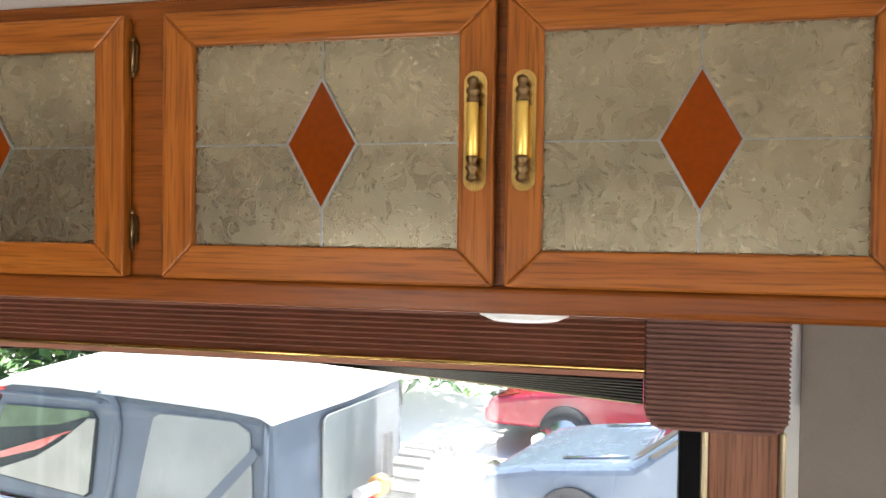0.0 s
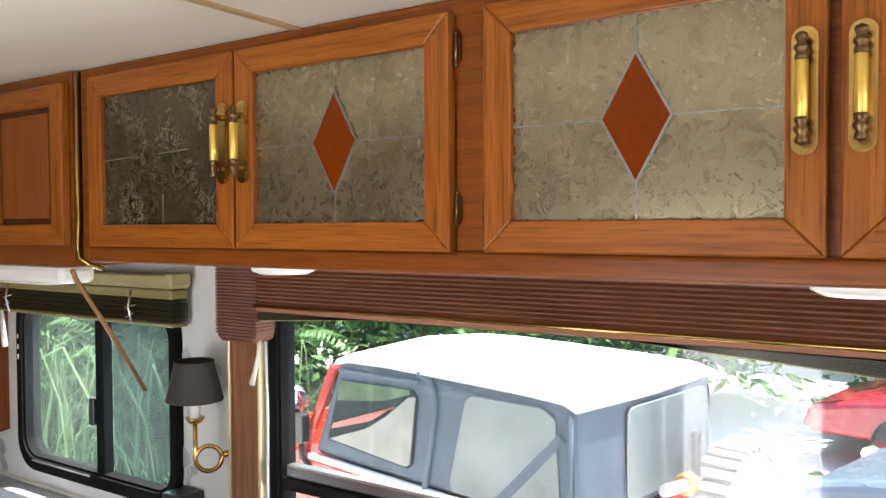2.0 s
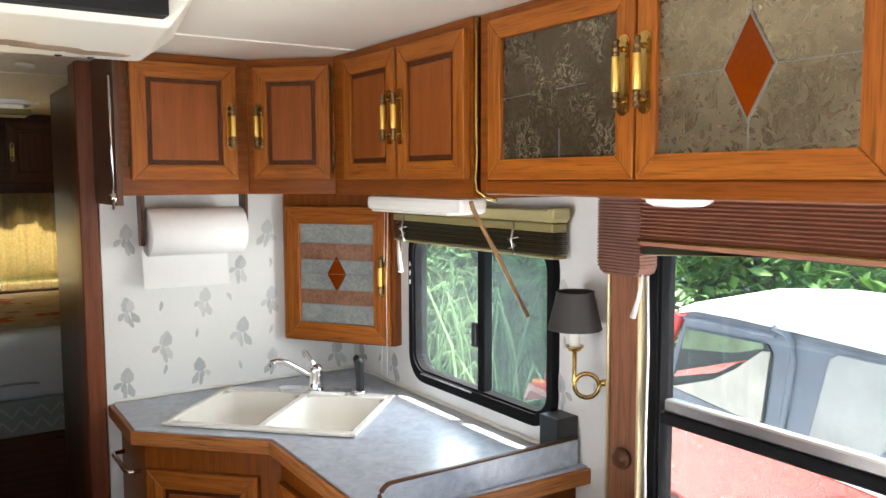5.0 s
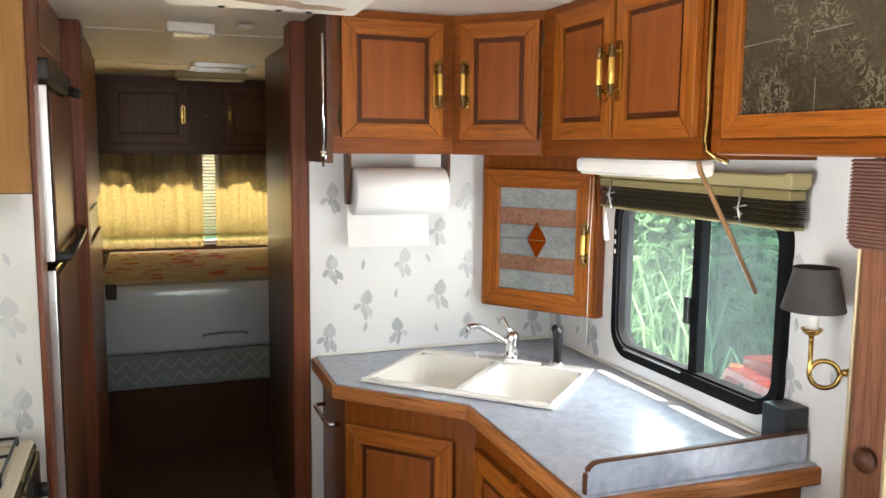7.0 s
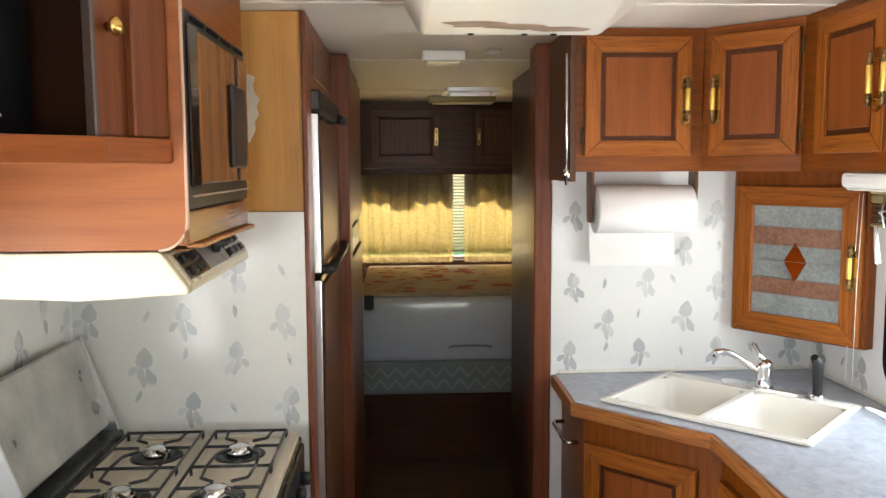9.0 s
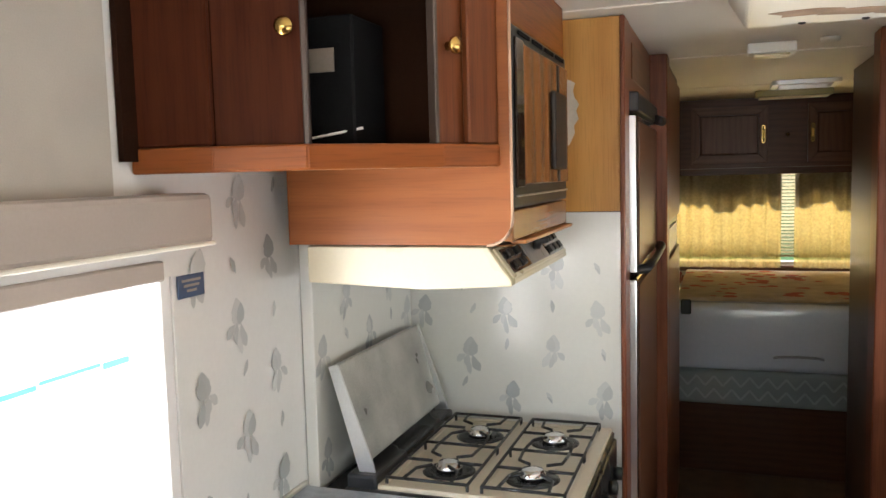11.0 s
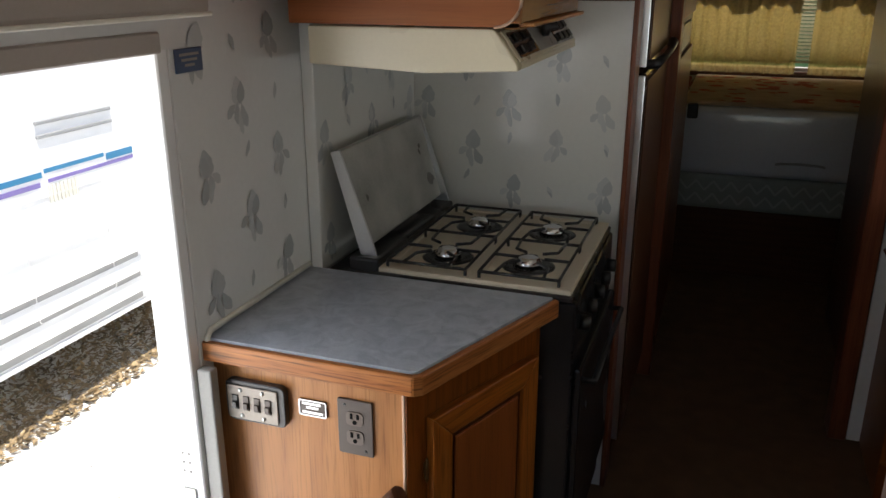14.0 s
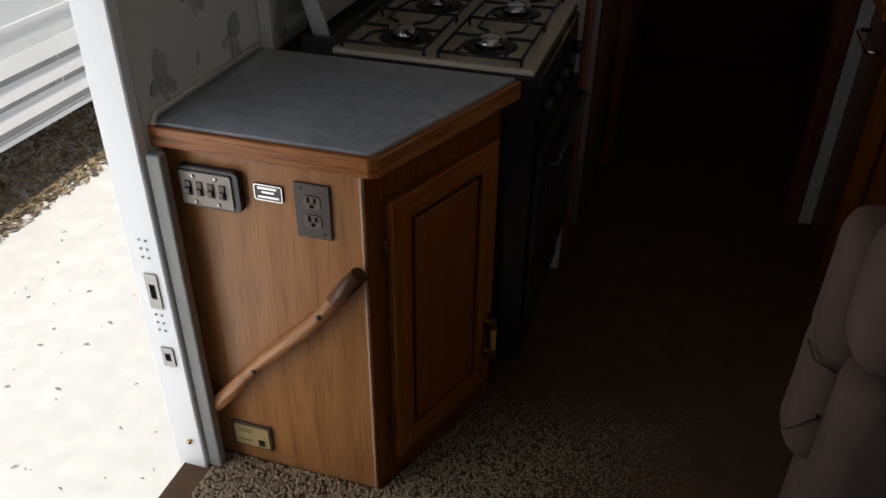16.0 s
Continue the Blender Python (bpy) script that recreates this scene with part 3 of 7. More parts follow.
# ---- glass-fronted wall cabinet over the large window ----
def glass_cabinet():
    x0, ya, yb, z0 = 0.84, -0.55, 1.762, 1.537
    cab = thing("glass_cabinet", (1.0, 0.6, z0), "long oak overhead cabinet with smoky stained-glass doors", "cabinet")
    bm = B()
    box(bm, (x0, ya, z0 + 0.004), (XR - 0.001, yb, TOP - 0.002), grain=(0, 1, 0))
    part("body", bm, [OAK_DARK], cab)
    bm = B()
    box(bm, (x0 - 0.012, ya, z0), (x0 + 0.02, yb - 0.03, z0 + 0.034), grain=(0, 1, 0), bevel=0.008, segs=3)
    box(bm, (x0 - 0.002, ya, TOP - 0.03), (x0 + 0.01, yb - 0.03, TOP - 0.003), grain=(0, 1, 0), bevel=0.003)
    part("rail", bm, [OAK_DARK], cab)
    zc, h = 1.743, 0.345
    for y0, y1, style, hs, hg in ((1.277, 1.708, "dark", 1, ()), (0.824, 1.271, "diamond", -1, ((1, -0.11), (1, 0.12))),
                                  (0.328, 0.767, "diamond", 1, ((-1, -0.11), (-1, 0.12))), (-0.128, 0.314, "diamond", -1, ())):
        w = y1 - y0
        m = facing((x0 - 0.002, (y0 + y1) / 2, zc), (0, -1, 0))
        frame_door("cabinet_door", cab, m, w, h, style, (hs * (w / 2 - 0.022), 0.012), hg, 0.044)
    bm = B()
    pts = [(x0 - 0.006, 1.772, TOP - 0.004), (x0 - 0.006, 1.772, 1.62), (x0 - 0.008, 1.776, 1.57), (x0 - 0.004, 1.768, 1.545), (x0 + 0.006, 1.75, 1.53), (x0 + 0.03, 1.745, 1.522)]
    tube(bm, pts, 0.007, 8, flat=0.7)
    part("end_trim", bm, [BRASS], cab, "brass edge trim strip")
    for y in (1.265, 0.302):
        puck = thing("under_cabinet_light", (0.93, y, z0), "small white round lamp under the overhead cabinet", "lamp", "lamps under the cabinet")
        bm = B()
        lathe(bm, [(0.062, 0.0), (0.060, -0.012), (0.045, -0.019), (0.001, -0.021)], pose(0.93, y, z0 + 0.003), 28)
        part("lens", bm, [WHITE], puck)
        bm = B()
        lathe(bm, [(0.068, 0.0), (0.068, -0.006), (0.062, -0.007)], pose(0.93, y, z0 + 0.004), 28)
        part("rim", bm, [CREAM], puck)


glass_cabinet()


# ---- small overhead cabinets over the sink ----
def small_cabinet(poly, a, c, doors, label, z0=1.527, ztop=TOP - 0.002):
    """poly: the plan outline; a to c: its front edge, seen from the room left to right; doors: (from, to, handle side, hinge side) in metres along it."""
    cx = sum(p[0] for p in poly) / len(poly)
    cy = sum(p[1] for p in poly) / len(poly)
    cab = thing("overhead_cabinet", (cx, cy, z0), label, "cabinet", "overhead cabinets round the sink")
    bm = B()
    prism(bm, poly, z0, ztop, grain=(c[0] - a[0], c[1] - a[1], 0))
    part("body", bm, [OAK_DARK], cab)
    d = Vector((c[0] - a[0], c[1] - a[1], 0)).normalized()
    for u0, u1, hs, gs in doors:
        u = (u0 + u1) / 2
        n = d.cross(Vector((0, 0, 1)))
        m = facing(Vector((a[0], a[1], 1.742)) + d * u + n * 0.001, d)
        w = u1 - u0
        frame_door("cabinet_door", cab, m, w, 0.34, "panel", (hs * (w / 2 - 0.02), -0.01), [(gs, -0.11), (gs, 0.12)] if gs else [], 0.045)
    return cab


cabA = small_cabinet([(0.25, 2.70), (0.63, 2.70), (0.63, YP - 0.001), (0.25, YP - 0.001)], (0.25, 2.70), (0.63, 2.70), [(0.03, 0.34, 1, -1)],
                     "oak overhead cabinet with a raised-panel door and brass handle")
small_cabinet([(0.632, 2.70), (0.829, 2.502), (XR - 0.001, 2.502), (XR - 0.001, YP - 0.001), (0.632, YP - 0.001)], (0.632, 2.70), (0.829, 2.502), [(0.026, 0.272, -1, 1)],
              "oak corner overhead cabinet with a raised-panel door")
small_cabinet([(0.83, 2.50), (0.83, 1.778), (XR - 0.001, 1.778), (XR - 0.001, 2.50)], (0.83, 2.50), (0.83, 1.778), [(0.098, 0.395, 1, 0), (0.410, 0.712, -1, 0)],
              "two-door oak overhead cabinet beside the kitchen window")
b = B()
box(b, (0.232, 2.66, 1.50), (0.249, YP - 0.002, 1.937), grain=(0, 0, 1))
solid("cabinet_end_panel", b, [WALNUT], "dark walnut end panel of the overhead cabinet", "panel")
b = B()
tube(b, [(0.222, 2.662, 1.49), (0.222, 2.662, 1.86)], 0.004, 8)
tube(b, [(0.222, 2.66, 1.51), (0.222, 2.66, 1.535)], 0.011, 10)
solid("curtain_track", b, [CHROME], "thin chrome catch rod on the dark end panel", "catch")

# fluorescent fitting
lamp = thing("strip_light", (0.90, 2.13, 1.50), "white plastic strip light under the overhead cabinet", "lamp")
b = B()
box(b, (0.83, 1.835, 1.487), (0.915, 2.305, 1.526), bevel=0.012, segs=2)
part("housing", b, [WHITE], lamp)
b = B()
box(b, (0.838, 1.90, 1.482), (0.908, 2.29, 1.489), bevel=0.003)
part("diffuser", b, [DIFFUSER], lamp)


# ---- the little stained-glass corner cabinet ----
def corner_cabinet():
    a, c = Vector((0.855, 2.975, 0)), Vector((1.105, 2.625, 0))
    cab = thing("corner_cabinet", (1.0, 2.85, 1.0), "small oak corner cabinet with a stained-glass diamond door", "cabinet")
    bm = B()
    prism(bm, [(a.x, a.y), (c.x, c.y), (XR - 0.001, 2.64), (XR - 0.001, YP - 0.001), (0.86, YP - 0.001)], 1.0, 1.525, grain=(0, 0, 1))
    part("body", bm, [OAK_DARK], cab)
    d = (c - a).normalized()
    n = d.cross(Vector((0, 0, 1)))
    m = facing(a + d * 0.215 + n * 0.001 + Vector((0, 0, 1.243)), d)
    frame_door("cabinet_door", cab, m, 0.41, 0.47, "leaded", (0.18, 0.0), [(-1, -0.17), (-1, 0.17)], 0.062)


corner_cabinet()


# ---- sink counter ----
def right_base():
    z = 0.81
    pts = [(0.285, YP - 0.001), (0.285, 2.678), (0.585, 2.378), (0.585, 1.76), (XR - 0.001, 1.76), (XR - 0.001, YP - 0.001)]
    cab = thing("sink_cabinet", (0.8, 2.4, 0.0), "oak base cabinet with raised-panel doors under the sink", "cabinet")
    bm = B()
    n = len(pts)
    prism(bm, pts, 0.0, z - 0.002, grain=(0, 0, 1))
    bmesh.ops.delete(bm, geom=[f for f in bm.faces if f.normal.z > 0.9], context='FACES')
    part("body", bm, [OAK_DARK], cab)
    for p, q, spans in (((0.285, 2.678), (0.585, 2.378), ((0.014, 0.362),)), ((0.585, 2.378), (0.585, 1.76), ((0.03, 0.29), (0.31, 0.57)))):
        p, q = Vector((*p, 0)), Vector((*q, 0))
        d = (q - p).normalized()
        nn = d.cross(Vector((0, 0, 1)))
        for u0, u1 in spans:
            frame_door("cabinet_door", cab, facing(p + d * ((u0 + u1) / 2) + nn * 0.001 + Vector((0, 0, 0.43)), d), u1 - u0, 0.60, "panel", None, [], 0.055)
    bm = B()
    tube(bm, [(0.283, 2.74, 0.70), (0.250, 2.74, 0.70), (0.245, 2.76, 0.70), (0.245, 2.93, 0.70), (0.250, 2.95, 0.70), (0.283, 2.95, 0.70)], 0.007, 10)
    part("towel_bar", bm, [CHROME], cab, "chrome towel bar")


right_base()
SINK = facing((0.692, 2.60, 0.85), (1, -1, 0), (1, 1, 0))


def right_counter():
    outer = [(0.262, YP - 0.001), (0.258, 2.672), (0.56, 2.366), (0.553, 1.735), (XR - 0.001, 1.72), (XR - 0.001, YP - 0.001)]
    top = thing("sink_counter", (0.8, 2.4, 0.81), "grey mottled laminate counter with an oak edge", "counter")
    bm = B()
    hole = [tuple((SINK @ Vector((x, y, 0)))[:2]) for x, y in ((-0.285, -0.20), (0.285, -0.20), (0.285, 0.20), (-0.285, 0.20))]
    vs = [bm.verts.new((x, y, 0.85)) for x, y in outer]
    hs = [bm.verts.new((x, y, 0.85)) for x, y in hole]
    es = [bm.edges.new((r[i], r[(i + 1) % len(r)])) for r in (vs, hs) for i in range(len(r))]
    bmesh.ops.triangle_fill(bm, edges=es, use_beauty=True, use_dissolve=False)
    bmesh.ops.recalc_face_normals(bm, faces=bm.faces)
    if sum(f.normal.z for f in bm.faces) < 0:
        bmesh.ops.reverse_faces(bm, faces=bm.faces)
    ext = bmesh.ops.extrude_face_region(bm, geom=list(bm.faces))
    bmesh.ops.translate(bm, verts=[v for v in ext["geom"] if isinstance(v, bmesh.types.BMVert)], vec=(0, 0, -0.038))
    bmesh.ops.recalc_face_normals(bm, faces=bm.faces)
    part("worktop", bm, [LAMINATE], top)
    bm = B()
    for p, q in zip(outer[:4], outer[1:5]):
        p, q = Vector((*p, 0)), Vector((*q, 0))
        d = (q - p).normalized()
        m = facing(p, d)
        box(bm, (-0.004, 0.806, -0.002), ((q - p).length + 0.004, 0.846, 0.014), m, 0, (1, 0, 0), 0.004, 2)
    part("edge_trim", bm, [EDGE], top, "oak edge trim")
    bm = B()
    m = facing((0.56, 1.738, 0.0), (1, 0, 0))
    L = 0.565
    poly = [(0.0, 0.851), (L, 0.851), (L, 0.915)] + [(0.03 - 0.03 * math.sin(radians(a)), 0.885 + 0.03 * math.cos(radians(a))) for a in range(0, 91, 15)]
    prism(bm, poly, -0.018, 0.0, m)
    part("end_splash", bm, [LAMINATE], top, "grey laminate upstand at the counter end")
    bm = B()
    pts = [(x + 0.56, 1.747, y) for x, y in [(L, 0.917)] + poly[3:] + [(0.0, 0.852)]]
    tube(bm, pts, 0.009, 8, flat=0.5)
    part("splash_edge", bm, [WALNUT], top, "dark brown edge band")
    bm = B()
    box(bm, (XR - 0.009, 1.75, 0.851), (XR - 0.001, YP - 0.01, 0.862), bevel=0.003)
    box(bm, (0.27, YP - 0.009, 0.851), (XR - 0.011, YP - 0.001, 0.862), bevel=0.003)
    part("caulk_bead", bm, [CREAM], top, "cream sealing bead")


right_counter()


def sink():
    s = thing("sink", SINK.translation, "almond double-bowl sink set into the counter", "sink")
    bm = B()
    bowls = [(-0.145, -0.012, 0.265, 0.345), (0.145, -0.012, 0.265, 0.345)]
    W, H = 0.30, 0.215
    box(bm, (-W, -H, 0.0015), (-0.278, H, 0.012), SINK, bevel=0.004, segs=2)
    box(bm, (0.278, -H, 0.0015), (W, H, 0.012), SINK, bevel=0.004, segs=2)
    box(bm, (-0.279, -H, 0.0015), (0.279, -0.186, 0.012), SINK, bevel=0.004, segs=2)
    box(bm, (-0.279, 0.160, 0.0015), (0.279, H, 0.012), SINK, bevel=0.004, segs=2)
    box(bm, (-0.013, -0.187, -0.03), (0.013, 0.161, 0.010), SINK, bevel=0.005, segs=2)
    part("rim", bm, [PORCELAIN], s)
    for cx, cy, w, h in bowls:
        bm = B()
        rings = []
        for k, z in ((1.0, 0.006), (0.985, -0.03), (0.95, -0.11), (0.86, -0.135), (0.5, -0.14), (0.12, -0.142)):
            rings.append([SINK @ Vector((x, y, z)) for x, y in rounded(w * k, h * k, 0.045 * k, 5, cx, cy)])
        n = len(rings[0])
        v = [p for r in rings for p in r]
        f = [(i * n + j, i * n + (j + 1) % n, (i + 1) * n + (j + 1) % n, (i + 1) * n + j) for i in range(len(rings) - 1) for j in range(n)]
        f.append(tuple(range(len(v) - n, len(v))))
        for face in add_faces(bm, v, f):
            face.smooth = True
        bm.normal_update()
        bowl = part("bowl", bm, [PORCELAIN], s)
        bm = B()
        lathe(bm, [(0.001, 0), (0.034, 0.001), (0.036, 0.004), (0.03, 0.005)], SINK @ pose(cx, cy, -0.14), 18)
        d = part("drain", bm, [CHROME], bowl, "chrome drain ring")


sink()


def faucet():
    m = SINK @ pose(0.03, 0.19, 0.012)
    f = thing("faucet", m.translation, "chrome lever kitchen faucet behind the sink", "faucet")
    bm = B()
    prism(bm, rounded(0.26, 0.055, 0.027, 6), 0.0, 0.012, m, bevel=0.003)
    part("base_plate", bm, [CHROME], f)
    bm = B()
    lathe(bm, [(0.028, 0.01), (0.024, 0.02), (0.022, 0.062), (0.025, 0.070), (0.024, 0.085), (0.016, 0.094), (0.004, 0.096)], m, 18)
    part("body", bm, [CHROME], f)
    bm = B()
    tube(bm, [(0, 0.0, 0.045), (-0.03, -0.024, 0.072), (-0.070, -0.060, 0.107), (-0.086, -0.074, 0.118), (-0.102, -0.088, 0.121), (-0.114, -0.098, 0.118), (-0.116, -0.100, 0.103)], 0.0095, 10, 0, m)
    part("spout", bm, [CHROME], f)
    bm = B()
    tube(bm, [(0, 0, 0.086), (-0.018, 0.004, 0.108), (-0.036, 0.008, 0.132), (-0.046, 0.008, 0.134)], 0.008, 8, 0, m, [0.010, 0.007, 0.008, 0.007])
    part("lever", bm, [CHROME], f)
    p = m @ Vector((0.155, 0.0, 0.0))
    s = thing("sink_sprayer", p, "black hand sprayer in a chrome collar beside the faucet", "sprayer")
    bm = B()
    lathe(bm, [(0.022, 0), (0.02, 0.012), (0.014, 0.016)], Matrix.Translation(p), 14)
    part("collar", bm, [CHROME], s)
    bm = B()
    tube(bm, [p + Vector((0, 0, 0.014)), p + Vector((0, 0, 0.07)), p + Vector((-0.002, 0, 0.11)), p + Vector((-0.02, -0.012, 0.128))], 0.014, 10, 0, I4, [0.013, 0.015, 0.017, 0.011])
    part("spray_head", bm, [BLACK], s)


faucet()


def towel_roll():
    r = thing("paper_towel_holder", (0.51, 2.9, 1.5), "paper towel roll on a brown holder under the cabinet", "paper towel")
    for x in (0.345, 0.675):
        bm = B()
        prism(bm, [(-0.03, 0.0), (0.03, 0.0), (0.03, -0.03), (0.018, -0.16), (-0.018, -0.16), (-0.03, -0.05)], -0.006, 0.006, facing((x, 2.885, 1.526), (0, 1, 0)), grain=(0, 1, 0), bevel=0.002)
        part("bracket", bm, [WALNUT], r)
    bm = B()
    lathe(bm, [(0.02, -0.152), (0.074, -0.152), (0.076, -0.150), (0.076, 0.150), (0.074, 0.152), (0.02, 0.152)], pose(0.512, 2.885, 1.407, 0, 90, 0), 36)
    part("roll", bm, [PAPER], r)
    bm = B()
    sheet = []
    for i in range(9):
        z = 1.41 - 0.19 * i / 8
        sheet.append((2.952 + 0.012 * math.sin(i * 0.5), z))
    v = [(x, y, z) for y, z in sheet for x in (0.362, 0.642)] + [(x, y + 0.0015, z) for y, z in sheet for x in (0.362, 0.642)]
    k = len(sheet) * 2
    f = [(2 * i, 2 * i + 1, 2 * i + 3, 2 * i + 2) for i in range(8)] + [(k + 2 * i, k + 2 * i + 2, k + 2 * i + 3, k + 2 * i + 1) for i in range(8)]
    add_faces(bm, v, f)
    part("loose_sheet", bm, [PAPER], r)


towel_roll()


# ---- kitchen window ----
def window_frame(name, y0, y1, z0, z1, label, mull, radius=0.07, depth=0.05):
    w = thing(name, (XR, (y0 + y1) / 2, z0), label, "window", kind="structure")
    m = facing((XR - 0.012, (y0 + y1) / 2, (z0 + z1) / 2), (0, -1, 0))
    W, H = y1 - y0, z1 - z0
    bm = B()
    ring(bm, rounded(W + 0.035, H + 0.045, radius + 0.018, 6), rounded(W - 0.012, H - 0.02, radius - 0.005, 6), -0.046, 0.012, m)
    part("window_frame", bm, [FRAME_BLACK], w, "black aluminium frame")
    bm = B()
    ring(bm, rounded(W - 0.012, H - 0.02, radius - 0.005, 6), rounded(W - 0.024, H - 0.034, radius - 0.012, 6), -0.03, 0.004, m)
    part("inner_bead", bm, [FRAME_BLACK], w, "black rubber bead")
    for lo, hi, vert in mull:
        bm = B()
        if vert:
            box(bm, (lo, -H / 2 + 0.01, -0.03), (hi, H / 2 - 0.01, 0.002), m, bevel=0.003)
        else:
            box(bm, (-W / 2 + 0.01, lo, -0.03), (W / 2 - 0.01, hi, 0.002), m, bevel=0.003)
        part("mullion", bm, [FRAME_BLACK], w)
    return w, m, W, H


w1, m1, W1, H1 = window_frame("window_1", *WIN1, "black-framed sliding kitchen window", [(0.014, 0.048, True)])
b = B()
box(b, (-W1 / 2, -H1 / 2, -0.022), (0.015, H1 / 2, -0.018), m1)
pane = part("pane", b, [PANE_DUSTY], w1)
pane.visible_shadow = False
b = B()
box(b, (0.047, -H1 / 2, -0.034), (W1 / 2, H1 / 2, -0.030), m1)
pane = part("pane", b, [PANE_TINT], w1, "tinted sliding pane with a screen")
pane.visible_shadow = False
b = B()
box(b, (-0.004, -0.09, 0.0), (0.018, -0.015, 0.012), m1, bevel=0.003)
part("latch", b, [BLACK], w1)
b = B()
box(b, (-W1 / 2 + 0.06, -H1 / 2 + 0.004, 0.0125), (0.0, -H1 / 2 + 0.009, 0.015), m1, bevel=0.001)
part("sill_track", b, [ALU], w1, "bright aluminium sill track")
for z in (0.06, 0.09, 0.12):
    b = B()
    box(b, (-W1 / 2 - 0.012, z, 0.012), (-W1 / 2 - 0.004, z + 0.014, 0.0135), m1, bevel=0.001)
    part("weep_slot", b, [ALU], w1)
w2, m2, W2, H2 = window_frame("window_2", *WIN2, "large black-framed picture window with a lower slider", [(-0.045, -0.018, False)], 0.05)
b = B()
box(b, (-W2 / 2, -H2 / 2, -0.022), (W2 / 2, H2 / 2, -0.018), m2)
pane = part("pane", b, [PANE_GLARE], w2)
pane.visible_shadow = False
b = B()
box(b, (-W2 / 2 + 0.02, -0.016, -0.028), (W2 / 2 - 0.02, 0.012, 0.0), m2, bevel=0.004)
part("sash_rail", b, [ALU], w2, "bright metal sash rail")


def raised_blind():
    bl = thing("mini_blind", (1.10, 2.17, 1.46), "raised olive-gold mini blind at the kitchen window", "blind")
    y0, y1 = 1.778, 2.578
    bm = B()
    box(bm, (1.07, y0, 1.462), (1.125, y1, 1.494), bevel=0.004)
    part("headrail", bm, [BRASS_DULL], bl)
    bm = B()
    box(bm, (1.072, y0 + 0.004, 1.437), (1.122, y1 - 0.004, 1.460), bevel=0.003)
    part("valance_strip", bm, [OLIVE_PALE], bl, "olive valance strip")
    bm = B()
    box(bm, (1.06, y0 - 0.012, 1.468), (1.12, y0 + 0.012, 1.500), bevel=0.005, segs=2)
    part("end_bracket", bm, [BRASS_DULL], bl)
    for i in range(12):
        z = 1.435 - i * 0.0046
        dx, dy = random.uniform(-0.003, 0.003), random.uniform(-0.005, 0.004)
        bm = B()
        box(bm, (1.076 + dx, y0 + 0.004 + dy, z - 0.0018), (1.122, y1 - 0.004 + dy, z), bevel=0.0006)
        part("slat", bm, [(OLIVE_DARK, SLAT_BROWN, OLIVE_DARK)[i % 3]], bl)
    bm = B()
    box(bm, (1.074, y0 + 0.002, 1.370), (1.122, y1 - 0.002, 1.379), bevel=0.003)
    part("bottom_rail", bm, [OLIVE_PALE], bl, "olive bottom rail")
    for y in (2.50, 1.93):
        bm = B()
        tube(bm, [(1.068, y, 1.455), (1.064, y + 0.006, 1.41), (1.067, y - 0.004, 1.372)], 0.0028, 6)
        tube(bm, [(1.065, y - 0.022, 1.420), (1.062, y + 0.018, 1.412), (1.064, y - 0.014, 1.398), (1.064, y + 0.016, 1.388)], 0.0022, 6)
        part("cord_clip", bm, [ALU], bl)
    bm = B()
    tube(bm, [(1.066, 2.535, 1.372), (1.058, 2.512, 1.32), (1.052, 2.492, 1.275)], 0.006, 6, 0, I4, [0.004, 0.007, 0.008])
    part("tassel", bm, [WHITE], bl, "white cord tassel")
    bm = B()
    for k in (0.0, 0.02):
        tube(bm, [(1.066, 2.60 + k, 1.46), (1.07, 2.62 + k, 1.2), (1.075, 2.63 + k * 2, 0.90)], 0.0012, 5)
    part("lift_cord", bm, [WHITE], bl, "thin white lift cords")
    w = B()
    tube(w, [(0.822, 1.776, 1.520), (0.832, 1.782, 1.502), (0.925, 1.792, 1.366), (1.013, 1.803, 1.231)], 0.0055, 8)
    part("wand", w, [WAND], bl, "tan tilt wand")


OLIVE_PALE = plain("pale_olive_slat", (0.30, 0.25, 0.10), 0.35, 0.1, vary=0.2)
WAND = wood("wand_wood", (0.16, 0.085, 0.035), (0.24, 0.13, 0.055), (0.30, 0.17, 0.075), pores=0.2)
OLIVE_DARK = plain("dark_olive_slat", (0.045, 0.04, 0.02), 0.4, 0.2, vary=0.4, scale=120)
BRASS_DULL = plain("olive_slat", (0.46, 0.40, 0.19), 0.4, 0.1, vary=0.2)
SLAT_BROWN = plain("brown_slat", (0.17, 0.13, 0.06), 0.4, 0.2, vary=0.3)
raised_blind()


